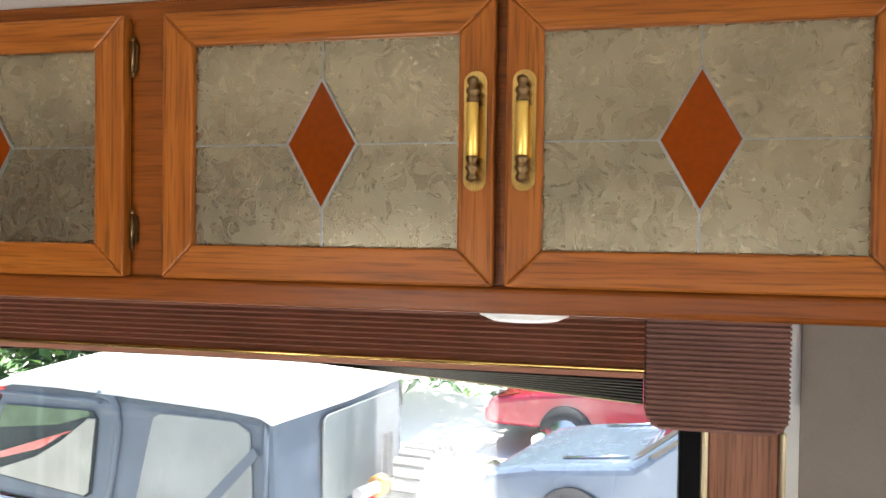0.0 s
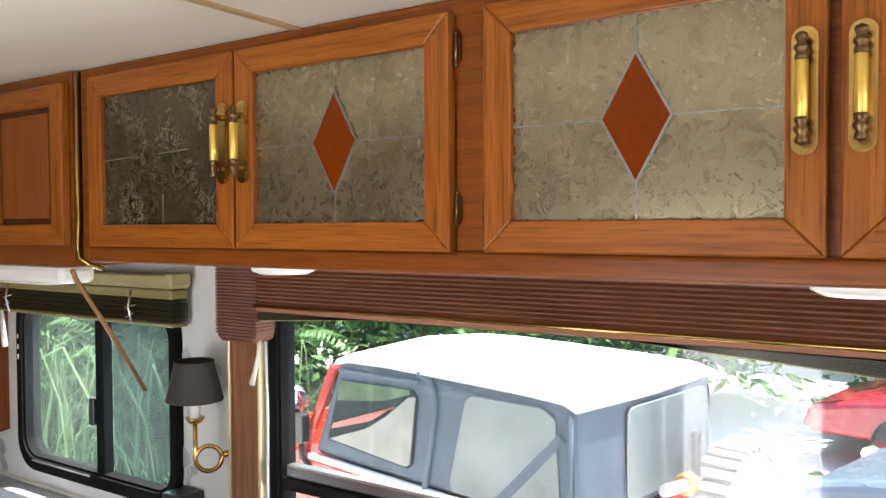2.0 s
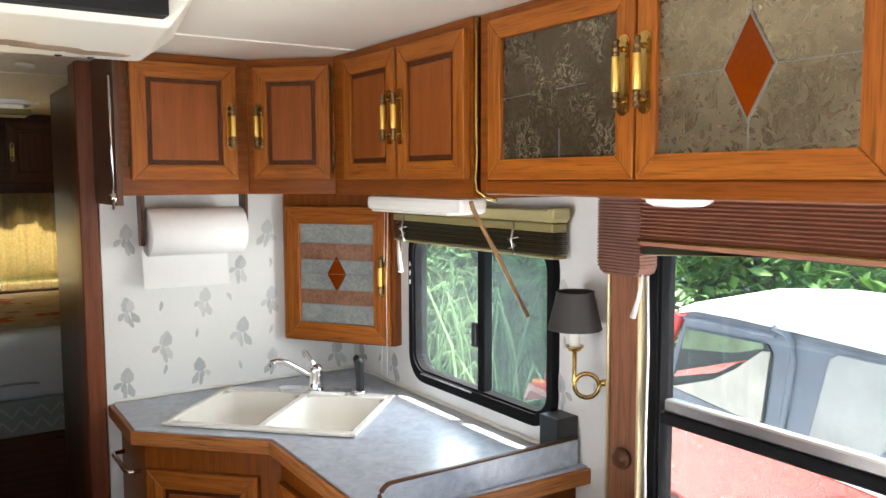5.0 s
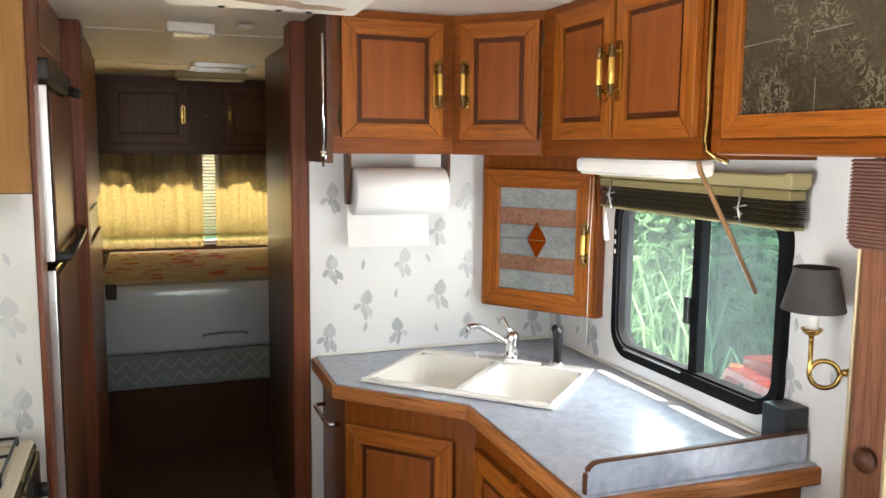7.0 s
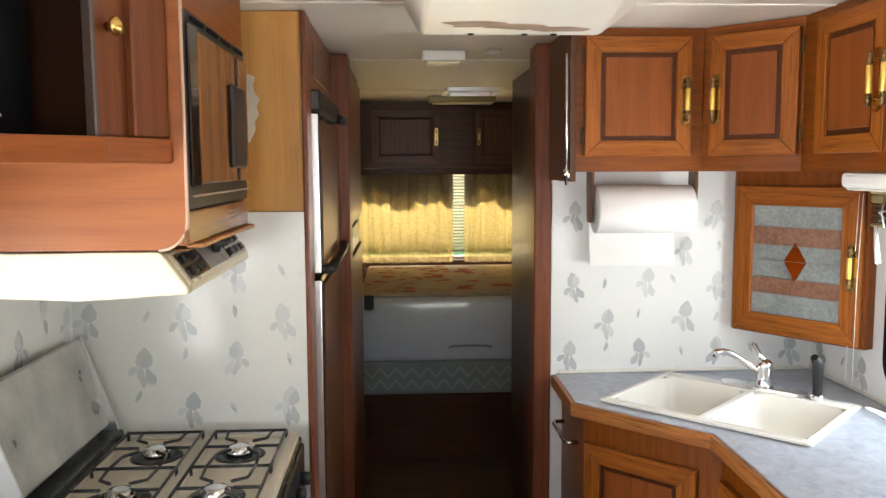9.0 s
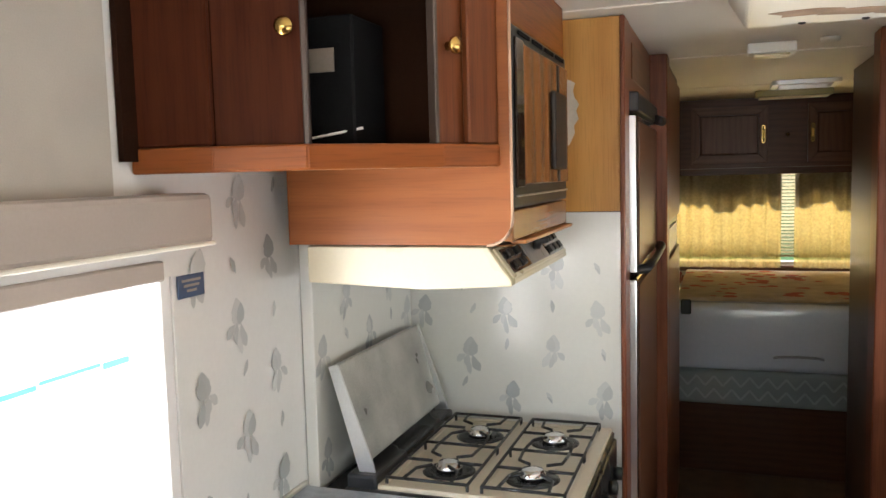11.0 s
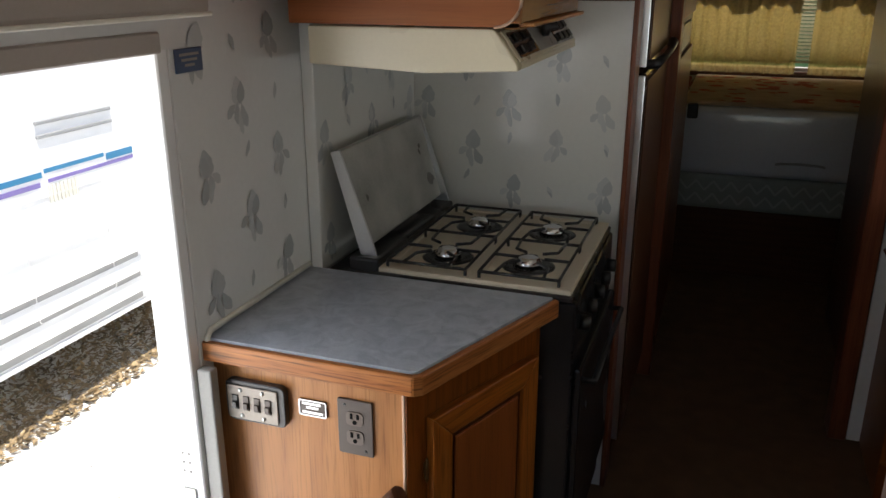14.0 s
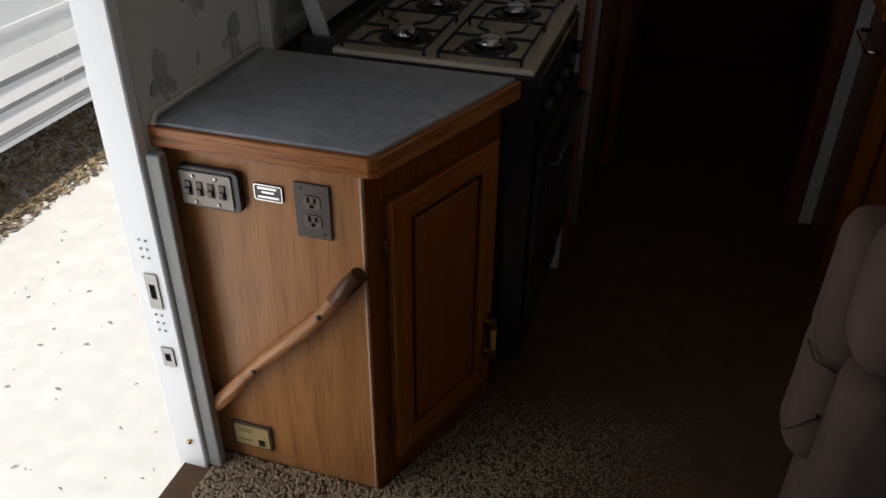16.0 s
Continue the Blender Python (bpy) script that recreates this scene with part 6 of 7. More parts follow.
def bedroom():
    bed = thing("bed", (0.0, 5.0, 0.0), "rear bed with a plastic-wrapped mattress on a patterned base", "bed")
    bm = B()
    box(bm, (XL + 0.01, 4.52, 0.0), (XR - 0.01, YB - 0.01, 0.353), grain=(1, 0, 0), bevel=0.005)
    part("base", bm, [WALNUT], bed, "dark wooden bed base")
    bm = B()
    box(bm, (XL + 0.01, 4.50, 0.354), (XR - 0.01, YB - 0.01, 0.534), bevel=0.02, segs=3)
    bx = part("box_spring", bm, [ZIG], bed, "grey-green zigzag cloth base")
    bm = B()
    for r in range(2):
        for i in range(24):
            x = -1.0 + i * 0.084
            z = 0.385 + r * 0.065
            pts = [(x, 4.497, z), (x + 0.042, 4.497, z + 0.05), (x + 0.084, 4.497, z)]
            for a, c in zip(pts, pts[1:]):
                a, c = Vector(a), Vector(c)
                box(bm, (0, -0.005, 0), ((c - a).length, 0.005, 0.002), Matrix.Translation(a) @ Matrix.Rotation(-math.atan2(c.z - a.z, c.x - a.x), 4, 'Y') @ Matrix.Rotation(radians(90), 4, 'X'))
    part("zigzag_weave", bm, [ZIG_LIGHT], bx)
    bm = B()
    box(bm, (-0.50, 4.47, 0.536), (XR - 0.02, YB - 0.02, 0.872), bevel=0.035, segs=4)
    for f in bm.faces:
        f.smooth = True
    mt = part("mattress", bm, [SHEET_PLASTIC], bed, "mattress wrapped in clear plastic")
    bm = B()
    tube(bm, [(-0.01, 4.468, 0.612), (0.01, 4.462, 0.618), (0.10, 4.462, 0.622), (0.19, 4.462, 0.618), (0.21, 4.468, 0.612)], 0.010, 8, flat=0.6)
    part("carry_strap", bm, [VENT_GREY], mt, "grey carry strap")
    bm = B()
    box(bm, (-0.445, 4.455, 0.815), (-0.395, 4.478, 0.890), bevel=0.006)
    part("corner_bracket", bm, [BLACK], mt)
    sp = thing("bedspread", (0.3, 5.1, 0.868), "folded floral bedspread lying on the mattress", "bedspread")
    bm = B()
    box(bm, (-0.47, 4.53, 0.873), (XR - 0.05, YB - 0.03, 0.892), bevel=0.01, segs=2)
    part("cloth", bm, [FLORAL], sp)
    bm = B()
    for i in range(70):
        m = pose(random.uniform(-0.45, 0.6), random.uniform(4.56, 5.65), 0.8925 + 0.0001 * (i % 8), 0, 0, random.uniform(0, 360))
        k2 = random.uniform(0.02, 0.05)
        prism(bm, [(k2 * math.cos(k * 1.05) * random.uniform(0.5, 1), 0.8 * k2 * math.sin(k * 1.05)) for k in range(6)], 0, 0.001, m)
    tagged(part("flower_print", bm, [RED_MARK], sp, "red flower print"), kind="stuff")
    hb = thing("headboard", (0, YB, 0.87), "floral cloth headboard under a wooden rail", "headboard")
    bm = B()
    box(bm, (XL + 0.01, YB - 0.018, 0.70), (XR - 0.01, YB - 0.001, 0.90), bevel=0.005)
    part("cloth_panel", bm, [FLORAL], hb)
    bm = B()
    for i in range(60):
        m = facing((random.uniform(-1.0, 1.0), YB - 0.019, random.uniform(0.74, 0.87)), (1, 0, 0)) @ Matrix.Rotation(random.uniform(0, 6.28), 4, 'Z')
        s = random.uniform(0.015, 0.042)
        prism(bm, [(s * math.cos(k * 1.05) * random.uniform(0.5, 1), 0.7 * s * math.sin(k * 1.05)) for k in range(6)], 0, 0.0015, m)
    tagged(part("flower_print", bm, [RED_MARK], hb, "red flower print"), kind="stuff")
    bm = B()
    box(bm, (XL + 0.01, YB - 0.045, 0.882), (XR - 0.01, YB - 0.019, 0.925), grain=(1, 0, 0), bevel=0.005, segs=2)
    part("rail", bm, [WALNUT2], hb)
    cab = thing("bedroom_cabinet", (0, 5.5, 1.53), "dark walnut overhead cabinets above the rear window", "cabinet")
    bm = B()
    box(bm, (XL + 0.005, 5.36, 1.535), (XR - 0.005, YB - 0.001, TOP - 0.003), grain=(1, 0, 0))
    part("body", bm, [WALNUT], cab)
    for a, c, hs in ((-0.43, -0.005, 1), (0.205, 0.63, -1), (-1.08, -0.5, 1)):
        w = c - a
        m = facing(((a + c) / 2, 5.359, 1.725), (1, 0, 0))
        bm = B()
        for poly, g in (([(-w / 2, -0.165), (w / 2, -0.165), (w / 2 - 0.05, -0.115), (-w / 2 + 0.05, -0.115)], (1, 0, 0)), ([(w / 2, 0.165), (-w / 2, 0.165), (-w / 2 + 0.05, 0.115), (w / 2 - 0.05, 0.115)], (1, 0, 0)),
                        ([(-w / 2, 0.165), (-w / 2, -0.165), (-w / 2 + 0.05, -0.115), (-w / 2 + 0.05, 0.115)], (0, 1, 0)), ([(w / 2, -0.165), (w / 2, 0.165), (w / 2 - 0.05, 0.115), (w / 2 - 0.05, -0.115)], (0, 1, 0))):
            prism(bm, poly, 0, 0.02, m, 0, g, 0.003)
        d = part("cabinet_door", bm, [WALNUT2], cab)
        bm = B()
        box(bm, (-w / 2 + 0.055, -0.11, 0.002), (w / 2 - 0.055, 0.11, 0.012), m, 0, (0, 1, 0), 0.005)
        part("raised_panel", bm, [WALNUT2], d)
        brass_pull(d, m @ Matrix.Translation((hs * (w / 2 - 0.025), 0.0, 0.02)), 0.75)
    bm = B()
    lathe(bm, [(0.008, 0), (0.01, 0.004), (0.002, 0.01)], facing((0.10, 5.359, 1.72), (1, 0, 0)), 10)
    part("catch", bm, [BRASS], cab)
    # Board added to stop window light leaking in above the curtains.
    bm = B()
    box(bm, (XL + 0.01, 5.628, 1.493), (XR - 0.01, 5.642, 1.534), grain=(1, 0, 0), bevel=0.003)
    part("leak_board", bm, [WALNUT], cab, "added dark walnut board stopping light above the curtains")
    cu = thing("bedroom_curtain", (0, 5.7, 0.93), "gathered gold curtains over the rear window", "curtain")
    for a, c in ((-0.82, 0.092), (0.165, 0.95)):
        # The two upper layers are added to darken the top of the curtain.
        for name, top, low, y0, mat in (("drape", 1.50, 0.912, 5.676, CURTAIN), ("upper_drape", 1.505, 1.355, 5.662, DARKENING_CLOTH), ("darkening_drape", 1.505, 1.285, 5.648, DARKENING_CLOTH)):
            bm = B()
            n = int((c - a) / 0.008)
            v, fcs = [], []
            for i in range(n + 1):
                x = a + (c - a) * i / n
                fold = math.sin(x * 74 + 1.4 * math.sin(x * 13)) + 0.4 * math.sin(x * 171)
                wave = math.sin(x * 74 + 1.4 * math.sin(x * 13) + 0.6)
                end = low + (0.0 if name == "drape" else 0.012 * wave + 0.026 * math.sin(x * 17 + low * 90) + 0.012 * math.sin(x * 37 + low * 40))
                for k in range(5):
                    z = top + (end - top) * k / 4
                    v.append((x, y0 + 0.013 * fold * (0.5 + 0.12 * k), z))
            for i in range(n):
                for k in range(4):
                    q = i * 5 + k
                    fcs.append((q, q + 5, q + 6, q + 1))
            for face in add_faces(bm, v, fcs):
                face.smooth = True
            part(name, bm, [mat], cu)
    bm = B()
    tube(bm, [(-1.0, 5.665, 1.512), (1.0, 5.665, 1.512)], 0.012, 8)
    part("rod", bm, [WALNUT2], cu)
    bl = thing("bedroom_blind", (0, 5.72, 1.0), "white slatted blind behind the bedroom curtains", "blind")
    for i in range(27):
        bm = B()
        box(bm, (-0.76, -0.012, -0.0009), (0.76, 0.012, 0.0009), pose(0, 5.715, 0.985 + i * 0.021, -38))
        part("slat", bm, [SLAT], bl)


def thin_cloth(name, colour, share, sheer=0.0):
    m, t, b0 = material(name, 0.9)
    v = coords(t)
    n = noise_of(t, v, 60, 4)
    c = ramp(t, n, [(0.3, tuple(q * 0.75 for q in colour)), (0.7, colour)])
    t.links.new(c, b0.inputs["Base Color"])
    tr = t.nodes.new("ShaderNodeBsdfTranslucent")
    t.links.new(c, tr.inputs[0])
    mx = t.nodes.new("ShaderNodeMixShader")
    mx.inputs[0].default_value = share
    out = t.nodes["Material Output"]
    t.links.new(b0.outputs[0], mx.inputs[1])
    t.links.new(tr.outputs[0], mx.inputs[2])
    if sheer:
        see = t.nodes.new("ShaderNodeBsdfTransparent")
        see.inputs[0].default_value = (*colour, 1)
        m2 = t.nodes.new("ShaderNodeMixShader")
        m2.inputs[0].default_value = sheer
        t.links.new(mx.outputs[0], m2.inputs[1])
        t.links.new(see.outputs[0], m2.inputs[2])
        mx = m2
    t.links.new(mx.outputs[0], out.inputs[0])
    return m


CURTAIN = thin_cloth("thin_gold_cloth", (0.72, 0.53, 0.21), 0.50, 0.52)
DARKENING_CLOTH = thin_cloth("darkening_gold_cloth", (0.34, 0.31, 0.23), 0.24, 0.05)
SLAT = thin_cloth("white_slat", (0.55, 0.48, 0.34), 0.12)
bedroom()


# ---- ceiling fittings ----
def ceiling_things():
    ac = thing("air_conditioner", (-0.1, 2.0, TOP), "cream ceiling air conditioner box with rust stains", "air conditioner")
    bm = B()
    lo = [(-0.20, 1.86), (0.18, 1.865), (0.235, 2.36), (-0.20, 2.36)]
    hi = [(-0.24, 1.80), (0.228, 1.815), (0.34, 2.42), (-0.24, 2.42)]
    v = [(x, y, 1.862) for x, y in lo] + [(x, y, TOP - 0.001) for x, y in hi]
    add_faces(bm, v, [(3, 2, 1, 0), (4, 5, 6, 7)] + [(i, (i + 1) % 4, 4 + (i + 1) % 4, 4 + i) for i in range(4)], bevel=0.008, segs=2)
    part("shroud", bm, [CREAM], ac)
    bm = B()
    box(bm, (-0.17, 1.812, 1.876), (0.165, 1.865, 1.910))
    vent = part("side_vent", bm, [SOOT], ac, "black vent slot")
    bm = B()
    for i in range(3):
        prism(bm, [(0.09 * math.cos(k * 0.7) * random.uniform(0.5, 1.1), 0.045 * math.sin(k * 0.7) * random.uniform(0.6, 1.1)) for k in range(9)], -0.0012, 0.0, pose(-0.08 + 0.10 * i, 2.20 + 0.03 * i, 1.8618))
    part("rust_stain", bm, [RUST], ac, "brown rust stains")
    for x in (-0.08, 0.05, 0.12):
        bm = B()
        lathe(bm, [(0.009, 0), (0.007, -0.003), (0.001, -0.004)], pose(x, 2.335, 1.8615), 8)
        part("screw", bm, [BLACK], ac)
    for x, y, w, d, nm in ((-0.10, 3.20, 0.15, 0.09, "small square cream ceiling fan vent"), (0.10, 5.0, 0.38, 0.10, "cream strip lamp on the bedroom ceiling")):
        l = thing("ceiling_light", (x, y, TOP), nm, "ceiling lamp")
        bm = B()
        box(bm, (x - w / 2, y - d / 2, TOP - 0.035), (x + w / 2, y + d / 2, TOP - 0.001), bevel=0.006, segs=2)
        part("frame", bm, [CREAM if w < 0.2 else BRASS_DULL], l)
        bm = B()
        box(bm, (x - w / 2 + 0.02, y - d / 2 + 0.01, TOP - 0.045), (x + w / 2 - 0.02, y + d / 2 - 0.01, TOP - 0.036), bevel=0.003)
        part("diffuser", bm, [CREAM_GLOW], l)
    bm = B()
    ring(bm, rounded(0.30, 0.30, 0.03, 4, 0.12, 4.60), rounded(0.24, 0.24, 0.02, 4, 0.12, 4.60), TOP - 0.02, TOP - 0.001)
    hatch = solid("roof_vent", bm, [ALU], "bright metal roof vent ring on the bedroom ceiling", "vent")
    bm = B()
    lathe(bm, [(0.03, 0), (0.028, -0.012), (0.001, -0.016)], pose(0.07, 3.15, TOP - 0.001), 14)
    solid("smoke_detector", bm, [CREAM], "small round cream detector on the ceiling", "detector")


SOOT = plain("dull_black", (0.006, 0.006, 0.006), 0.9, vary=0.3)
RUST = plain("rust_mark", (0.42, 0.29, 0.20), 0.7, vary=0.5, scale=90)
ceiling_things()


# ---- sofa back by the counter ----
def sofa():
    s = thing("love_seat", (0.42, 1.2, 0.0), "mauve velour love seat with puffy back cushions", "sofa")

    def cushion(name, lo, hi, bev, tilt=0.0, label=""):
        bm = B()
        c = [(lo[i] + hi[i]) / 2 for i in range(3)]
        m = Matrix.Translation(c) @ Matrix.Rotation(radians(tilt), 4, 'X')
        h = [(hi[i] - lo[i]) / 2 for i in range(3)]
        box(bm, (-h[0], -h[1], -h[2]), h, m, bevel=bev, segs=5)
        for f in bm.faces:
            f.smooth = True
        bmesh.ops.subdivide_edges(bm, edges=list(bm.edges), cuts=1, use_grid_fill=True)
        for v in bm.verts:
            v.co += Vector(noise.noise_vector(v.co * 9)) * 0.006
        part(name, bm, [SEAT], s, label)

    cushion("seat", (0.16, 0.80, 0.24), (0.95, 1.36, 0.44), 0.06)
    cushion("backrest", (0.092, 1.47, 0.08), (0.97, 1.60, 0.42), 0.05, 0)
    cushion("middle_shell", (0.046, 1.46, 0.34), (0.97, 1.60, 0.62), 0.05, 0)
    cushion("upper_shell", (0.042, 1.45, 0.575), (0.97, 1.575, 0.845), 0.05, -3)
    cushion("head_cushion", (0.062, 1.335, 0.655), (0.95, 1.475, 0.895), 0.055, -4)
    cushion("lower_back", (0.082, 1.34, 0.24), (0.95, 1.475, 0.650), 0.05)
    for line in ([(0.040, 1.50, 0.60), (0.050, 1.465, 0.585), (0.085, 1.452, 0.58)], [(0.045, 1.50, 0.40), (0.055, 1.468, 0.44), (0.080, 1.456, 0.48)]):
        bm = B()
        tube(bm, line, 0.003, 6)
        part("seam_piping", bm, [SEAT], s)
    bm = B()
    lathe(bm, [(0.22, 0.0), (0.22, 0.02), (0.05, 0.04), (0.05, 0.24)], pose(0.45, 1.2, 0.001), 20)
    part("pedestal", bm, [BLACK], s)


sofa()

# ---- outside ----
GZ = -0.97
b = B()
box(b, (-60, -60, GZ - 0.3), (60, 60, GZ))
ground = solid("ground", b, [GRAVEL], "pale sunlit gravel ground", "ground", kind="structure")


def trailer():
    x = -3.75
    t = thing("camper_trailer", (x - 1.1, 3.0, GZ), "white camper trailer with blue stripes and louvred vents", "trailer")
    bm = B()
    box(bm, (x - 2.3, -3.5, -0.58), (x, 8.5, 2.2), bevel=0.04, segs=2)
    part("body", bm, [TRAILER], t)
    m = facing((x, 0, 0), (0, 1, 0))
    bm = B()
    box(bm, (-3.4, 0.435, 0.0), (3.62, 0.466, 0.004), m)
    box(bm, (3.64, 0.455, 0.0), (4.10, 0.478, 0.004), m)
    box(bm, (4.12, 0.430, 0.0), (8.4, 0.470, 0.004), m)
    part("stripe", bm, [STRIPE], t, "blue stripe")
    bm = B()
    box(bm, (-3.4, 0.385, 0.0), (3.60, 0.412, 0.004), m)
    box(bm, (3.66, 0.398, 0.0), (8.4, 0.418, 0.004), m)
    part("stripe", bm, [STRIPE_P], t, "violet stripe")
    bm = B()
    ring(bm, rounded(1.9, 0.62, 0.03, 2, 3.5, -0.25), rounded(1.84, 0.56, 0.02, 2, 3.5, -0.25), 0.0, 0.012, m)
    part("hatch_frame", bm, [TRAILER], t)
    for i in range(3):
        z = -0.14 - i * 0.135
        bm = B()
        add_faces(bm, [(2.7, z - 0.055, 0.002), (4.3, z - 0.055, 0.002), (4.3, z + 0.04, 0.002), (2.7, z + 0.04, 0.002), (2.7, z - 0.05, 0.03), (4.3, z - 0.05, 0.03), (4.3, z + 0.04, 0.006), (2.7, z + 0.04, 0.006)], BOX6, m)
        lv = part("louvre", bm, [TRAILER], t)
        bm = B()
        box(bm, (2.72, z - 0.105, 0.0), (4.28, z - 0.056, 0.004), m)
        part("vent_gap", bm, [VENT_GREY], lv)
    bm = B()
    for i in range(8):
        box(bm, (3.65 + i * 0.028, 0.285, 0.0), (3.665 + i * 0.028, 0.385, 0.01), m)
    part("small_grille", bm, [CREAM], t)
    bm = B()
    ring(bm, rounded(0.62, 0.70, 0.02, 2, 3.75, -0.02), rounded(0.61, 0.69, 0.018, 2, 3.75, -0.02), 0.0, 0.006, m)
    part("panel_seam", bm, [TRAILER], t)
    for i in range(2):
        bm = B()
        box(bm, (3.62, 0.645 + i * 0.075, 0.0), (4.2, 0.665 + i * 0.075, 0.012), m, bevel=0.003)
        part("upper_louvre", bm, [VENT_GREY], t)
    for y in (0.6, 1.5):
        bm = B()
        lathe(bm, [(0.33, -0.1), (0.36, -0.06), (0.36, 0.06), (0.33, 0.1)], pose(x - 0.3, y - 1.5, GZ + 0.36, 0, 90), 28)
        part("wheel", bm, [TYRE], t)
    for y in (7.5,):
        bm = B()
        box(bm, (x - 0.35, y, GZ), (x - 0.25, y + 0.1, -0.5))
        part("jack_post", bm, [VENT_GREY], t)


trailer()


def add_leaf(bm, m, s):
    vs = [bm.verts.new(m @ Vector(p)) for p in ((0, -s, 0), (s * 0.42, -s * 0.1, s * 0.08), (0, s, 0), (-s * 0.42, -s * 0.1, s * 0.08))]
    bm.faces.new(vs)


def litter():
    bm, bits = B(), B()
    for i in range(16000):
        x = -3.70 - 0.95 * random.random() ** 1.2 + 0.06 * math.sin(i)
        y = random.uniform(1.0, 7.5)
        s = random.uniform(0.010, 0.036)
        m = Matrix.Translation((x, y, GZ + 0.002)) @ Matrix.Rotation(random.uniform(0, 6.28), 4, 'Z') @ Matrix.Rotation(random.uniform(-0.6, 0.6), 4, 'X')
        add_leaf(bm, m @ Matrix.Translation((0, 0, s * 0.5)), s)
    for i in range(350):
        s = random.uniform(0.006, 0.022)
        m = Matrix.Translation((random.uniform(-3.4, -1.3), random.uniform(0.6, 5.0), GZ + 0.003)) @ Matrix.Rotation(random.uniform(-0.9, 0.9), 4, 'Z')
        add_faces(bits, [(-s, 0, 0), (0, -s * 0.3, 0.003), (s, 0, 0.002), (0, s * 0.3, 0.006)], [(0, 1, 2, 3)], m)
    solid("leaf_litter", bm, [LITTER], "dry brown leaf litter under the trailer edge", "leaves", kind="stuff")
    solid("gravel_chips", bits, [CHIPS], "scattered grey stone chips on pale gravel", "gravel", kind="stuff")


CHIPS = leafy("stone_chips", (0.22, 0.22, 0.21), (0.45, 0.44, 0.42))
LITTER = leafy("dry_leaves", (0.07, 0.045, 0.02), (0.40, 0.29, 0.16))
litter()


def jeep():
    x = 3.53
    z0 = GZ
    belt = z0 + 1.10
    j = thing("soft_top_jeep", (0, 0, z0), "red off-road car with a white and grey canvas top", "car")
    M = Matrix(((0, 0, 1, x), (1, 0, 0, 0), (0, 1, 0, 0), (0, 0, 0, 1)))
    bm = B()
    prism(bm, [(1.22, z0 + 0.52), (4.72, z0 + 0.55), (4.75, z0 + 0.98), (3.42, z0 + 1.13), (3.36, belt - 0.02), (1.22, belt - 0.02)], 0.0, 1.42, M, bevel=0.03, segs=2)
    part("body", bm, [CAR_RED], j, "red body")
    bm = B()
    box(bm, (x - 0.014, 1.24, belt - 0.035), (x + 0.02, 3.36, belt + 0.005), bevel=0.005)
    part("side_rail", bm, [CAR_WHITE], j)
    bm = B()
    for y0, y1 in ((3.9, 4.75), (1.3, 2.1)):
        prism(bm, [(y0 - 0.05, z0 + 0.62), (y0 + 0.1, z0 + 0.86), (y1 - 0.1, z0 + 0.86), (y1, z0 + 0.74), (y1, z0 + 0.80), (y1 - 0.08, z0 + 0.91), (y0 + 0.08, z0 + 0.91), (y0 - 0.09, z0 + 0.66)], -0.17, 0.0, M)
    part("fender_flare", bm, [CAR_RED], j)
    bm = B()
    box(bm, (x - 0.10, 4.66, z0 + 0.84), (x - 0.02, 4.755, z0 + 0.92), bevel=0.01)
    part("turn_lamp", bm, [ORANGE], j, "orange turn lamp")
    # canvas sides and tail
    bm = B()
    prism(bm, [(1.24, belt), (3.34, belt), (3.06, z0 + 1.735), (1.27, z0 + 1.725)], 0.015, 1.40, M, bevel=0.05, segs=3)
    part("canvas_side", bm, [CAR_GREY], j, "grey canvas side curtains")
    prof = [(1.245, 1.735), (1.32, 1.765), (1.55, 1.778), (1.75, 1.782), (2.2, 1.790), (2.6, 1.795), (2.95, 1.785), (3.08, 1.755)]
    v = []
    for y, z in prof:
        v += [(x - 0.012, y, z0 + z - 0.045), (x + 0.015, y, z0 + z - 0.012), (x + 0.12, y, z0 + z + 0.01), (x + 0.70, y, z0 + z + 0.05), (x + 1.28, y, z0 + z + 0.01), (x + 1.40, y, z0 + z - 0.02), (x + 1.43, y, z0 + z - 0.045), (x + 0.70, y, z0 + z - 0.06)]
    n = len(prof)
    f = [(i * 8 + k, i * 8 + (k + 1) % 8, i * 8 + 8 + (k + 1) % 8, i * 8 + 8 + k) for i in range(n - 1) for k in range(8)]
    f += [tuple(range(8)), tuple(range(8 * n - 8, 8 * n))]
    bm = B()
    for face in add_faces(bm, v, f):
        face.smooth = True
    part("canvas_roof", bm, [CAR_WHITE], j, "white canvas roof")
    door_win = [(3.165, z0 + 1.225), (2.42, z0 + 1.185), (2.385, z0 + 1.21), (2.335, z0 + 1.60), (2.37, z0 + 1.645), (3.04, z0 + 1.61)]
    rear_win = [(2.07, z0 + 1.13), (2.09, z0 + 1.18), (1.97, z0 + 1.65), (1.92, z0 + 1.68), (1.46, z0 + 1.685), (1.38, z0 + 1.64), (1.35, z0 + 1.14)]
    for poly, mat, label in ((door_win, CAR_DARK, "dark vinyl door window"), (rear_win, CAR_WINDOW, "hazy vinyl window")):
        bm = B()
        prism(bm, poly, 0.002, 0.014, M, bevel=0.004)
        part("side_window", bm, [mat], j, label)
    bm = B()
    prism(bm, [(3.14, z0 + 1.235), (2.43, z0 + 1.195), (2.395, z0 + 1.22), (2.345, z0 + 1.61), (2.40, z0 + 1.605), (2.60, z0 + 1.46), (2.78, z0 + 1.36)], -0.006, 0.001, M, bevel=0.002)
    part("loose_flap", bm, [FLAP], j, "loose hazy vinyl flap")
    bm = B()
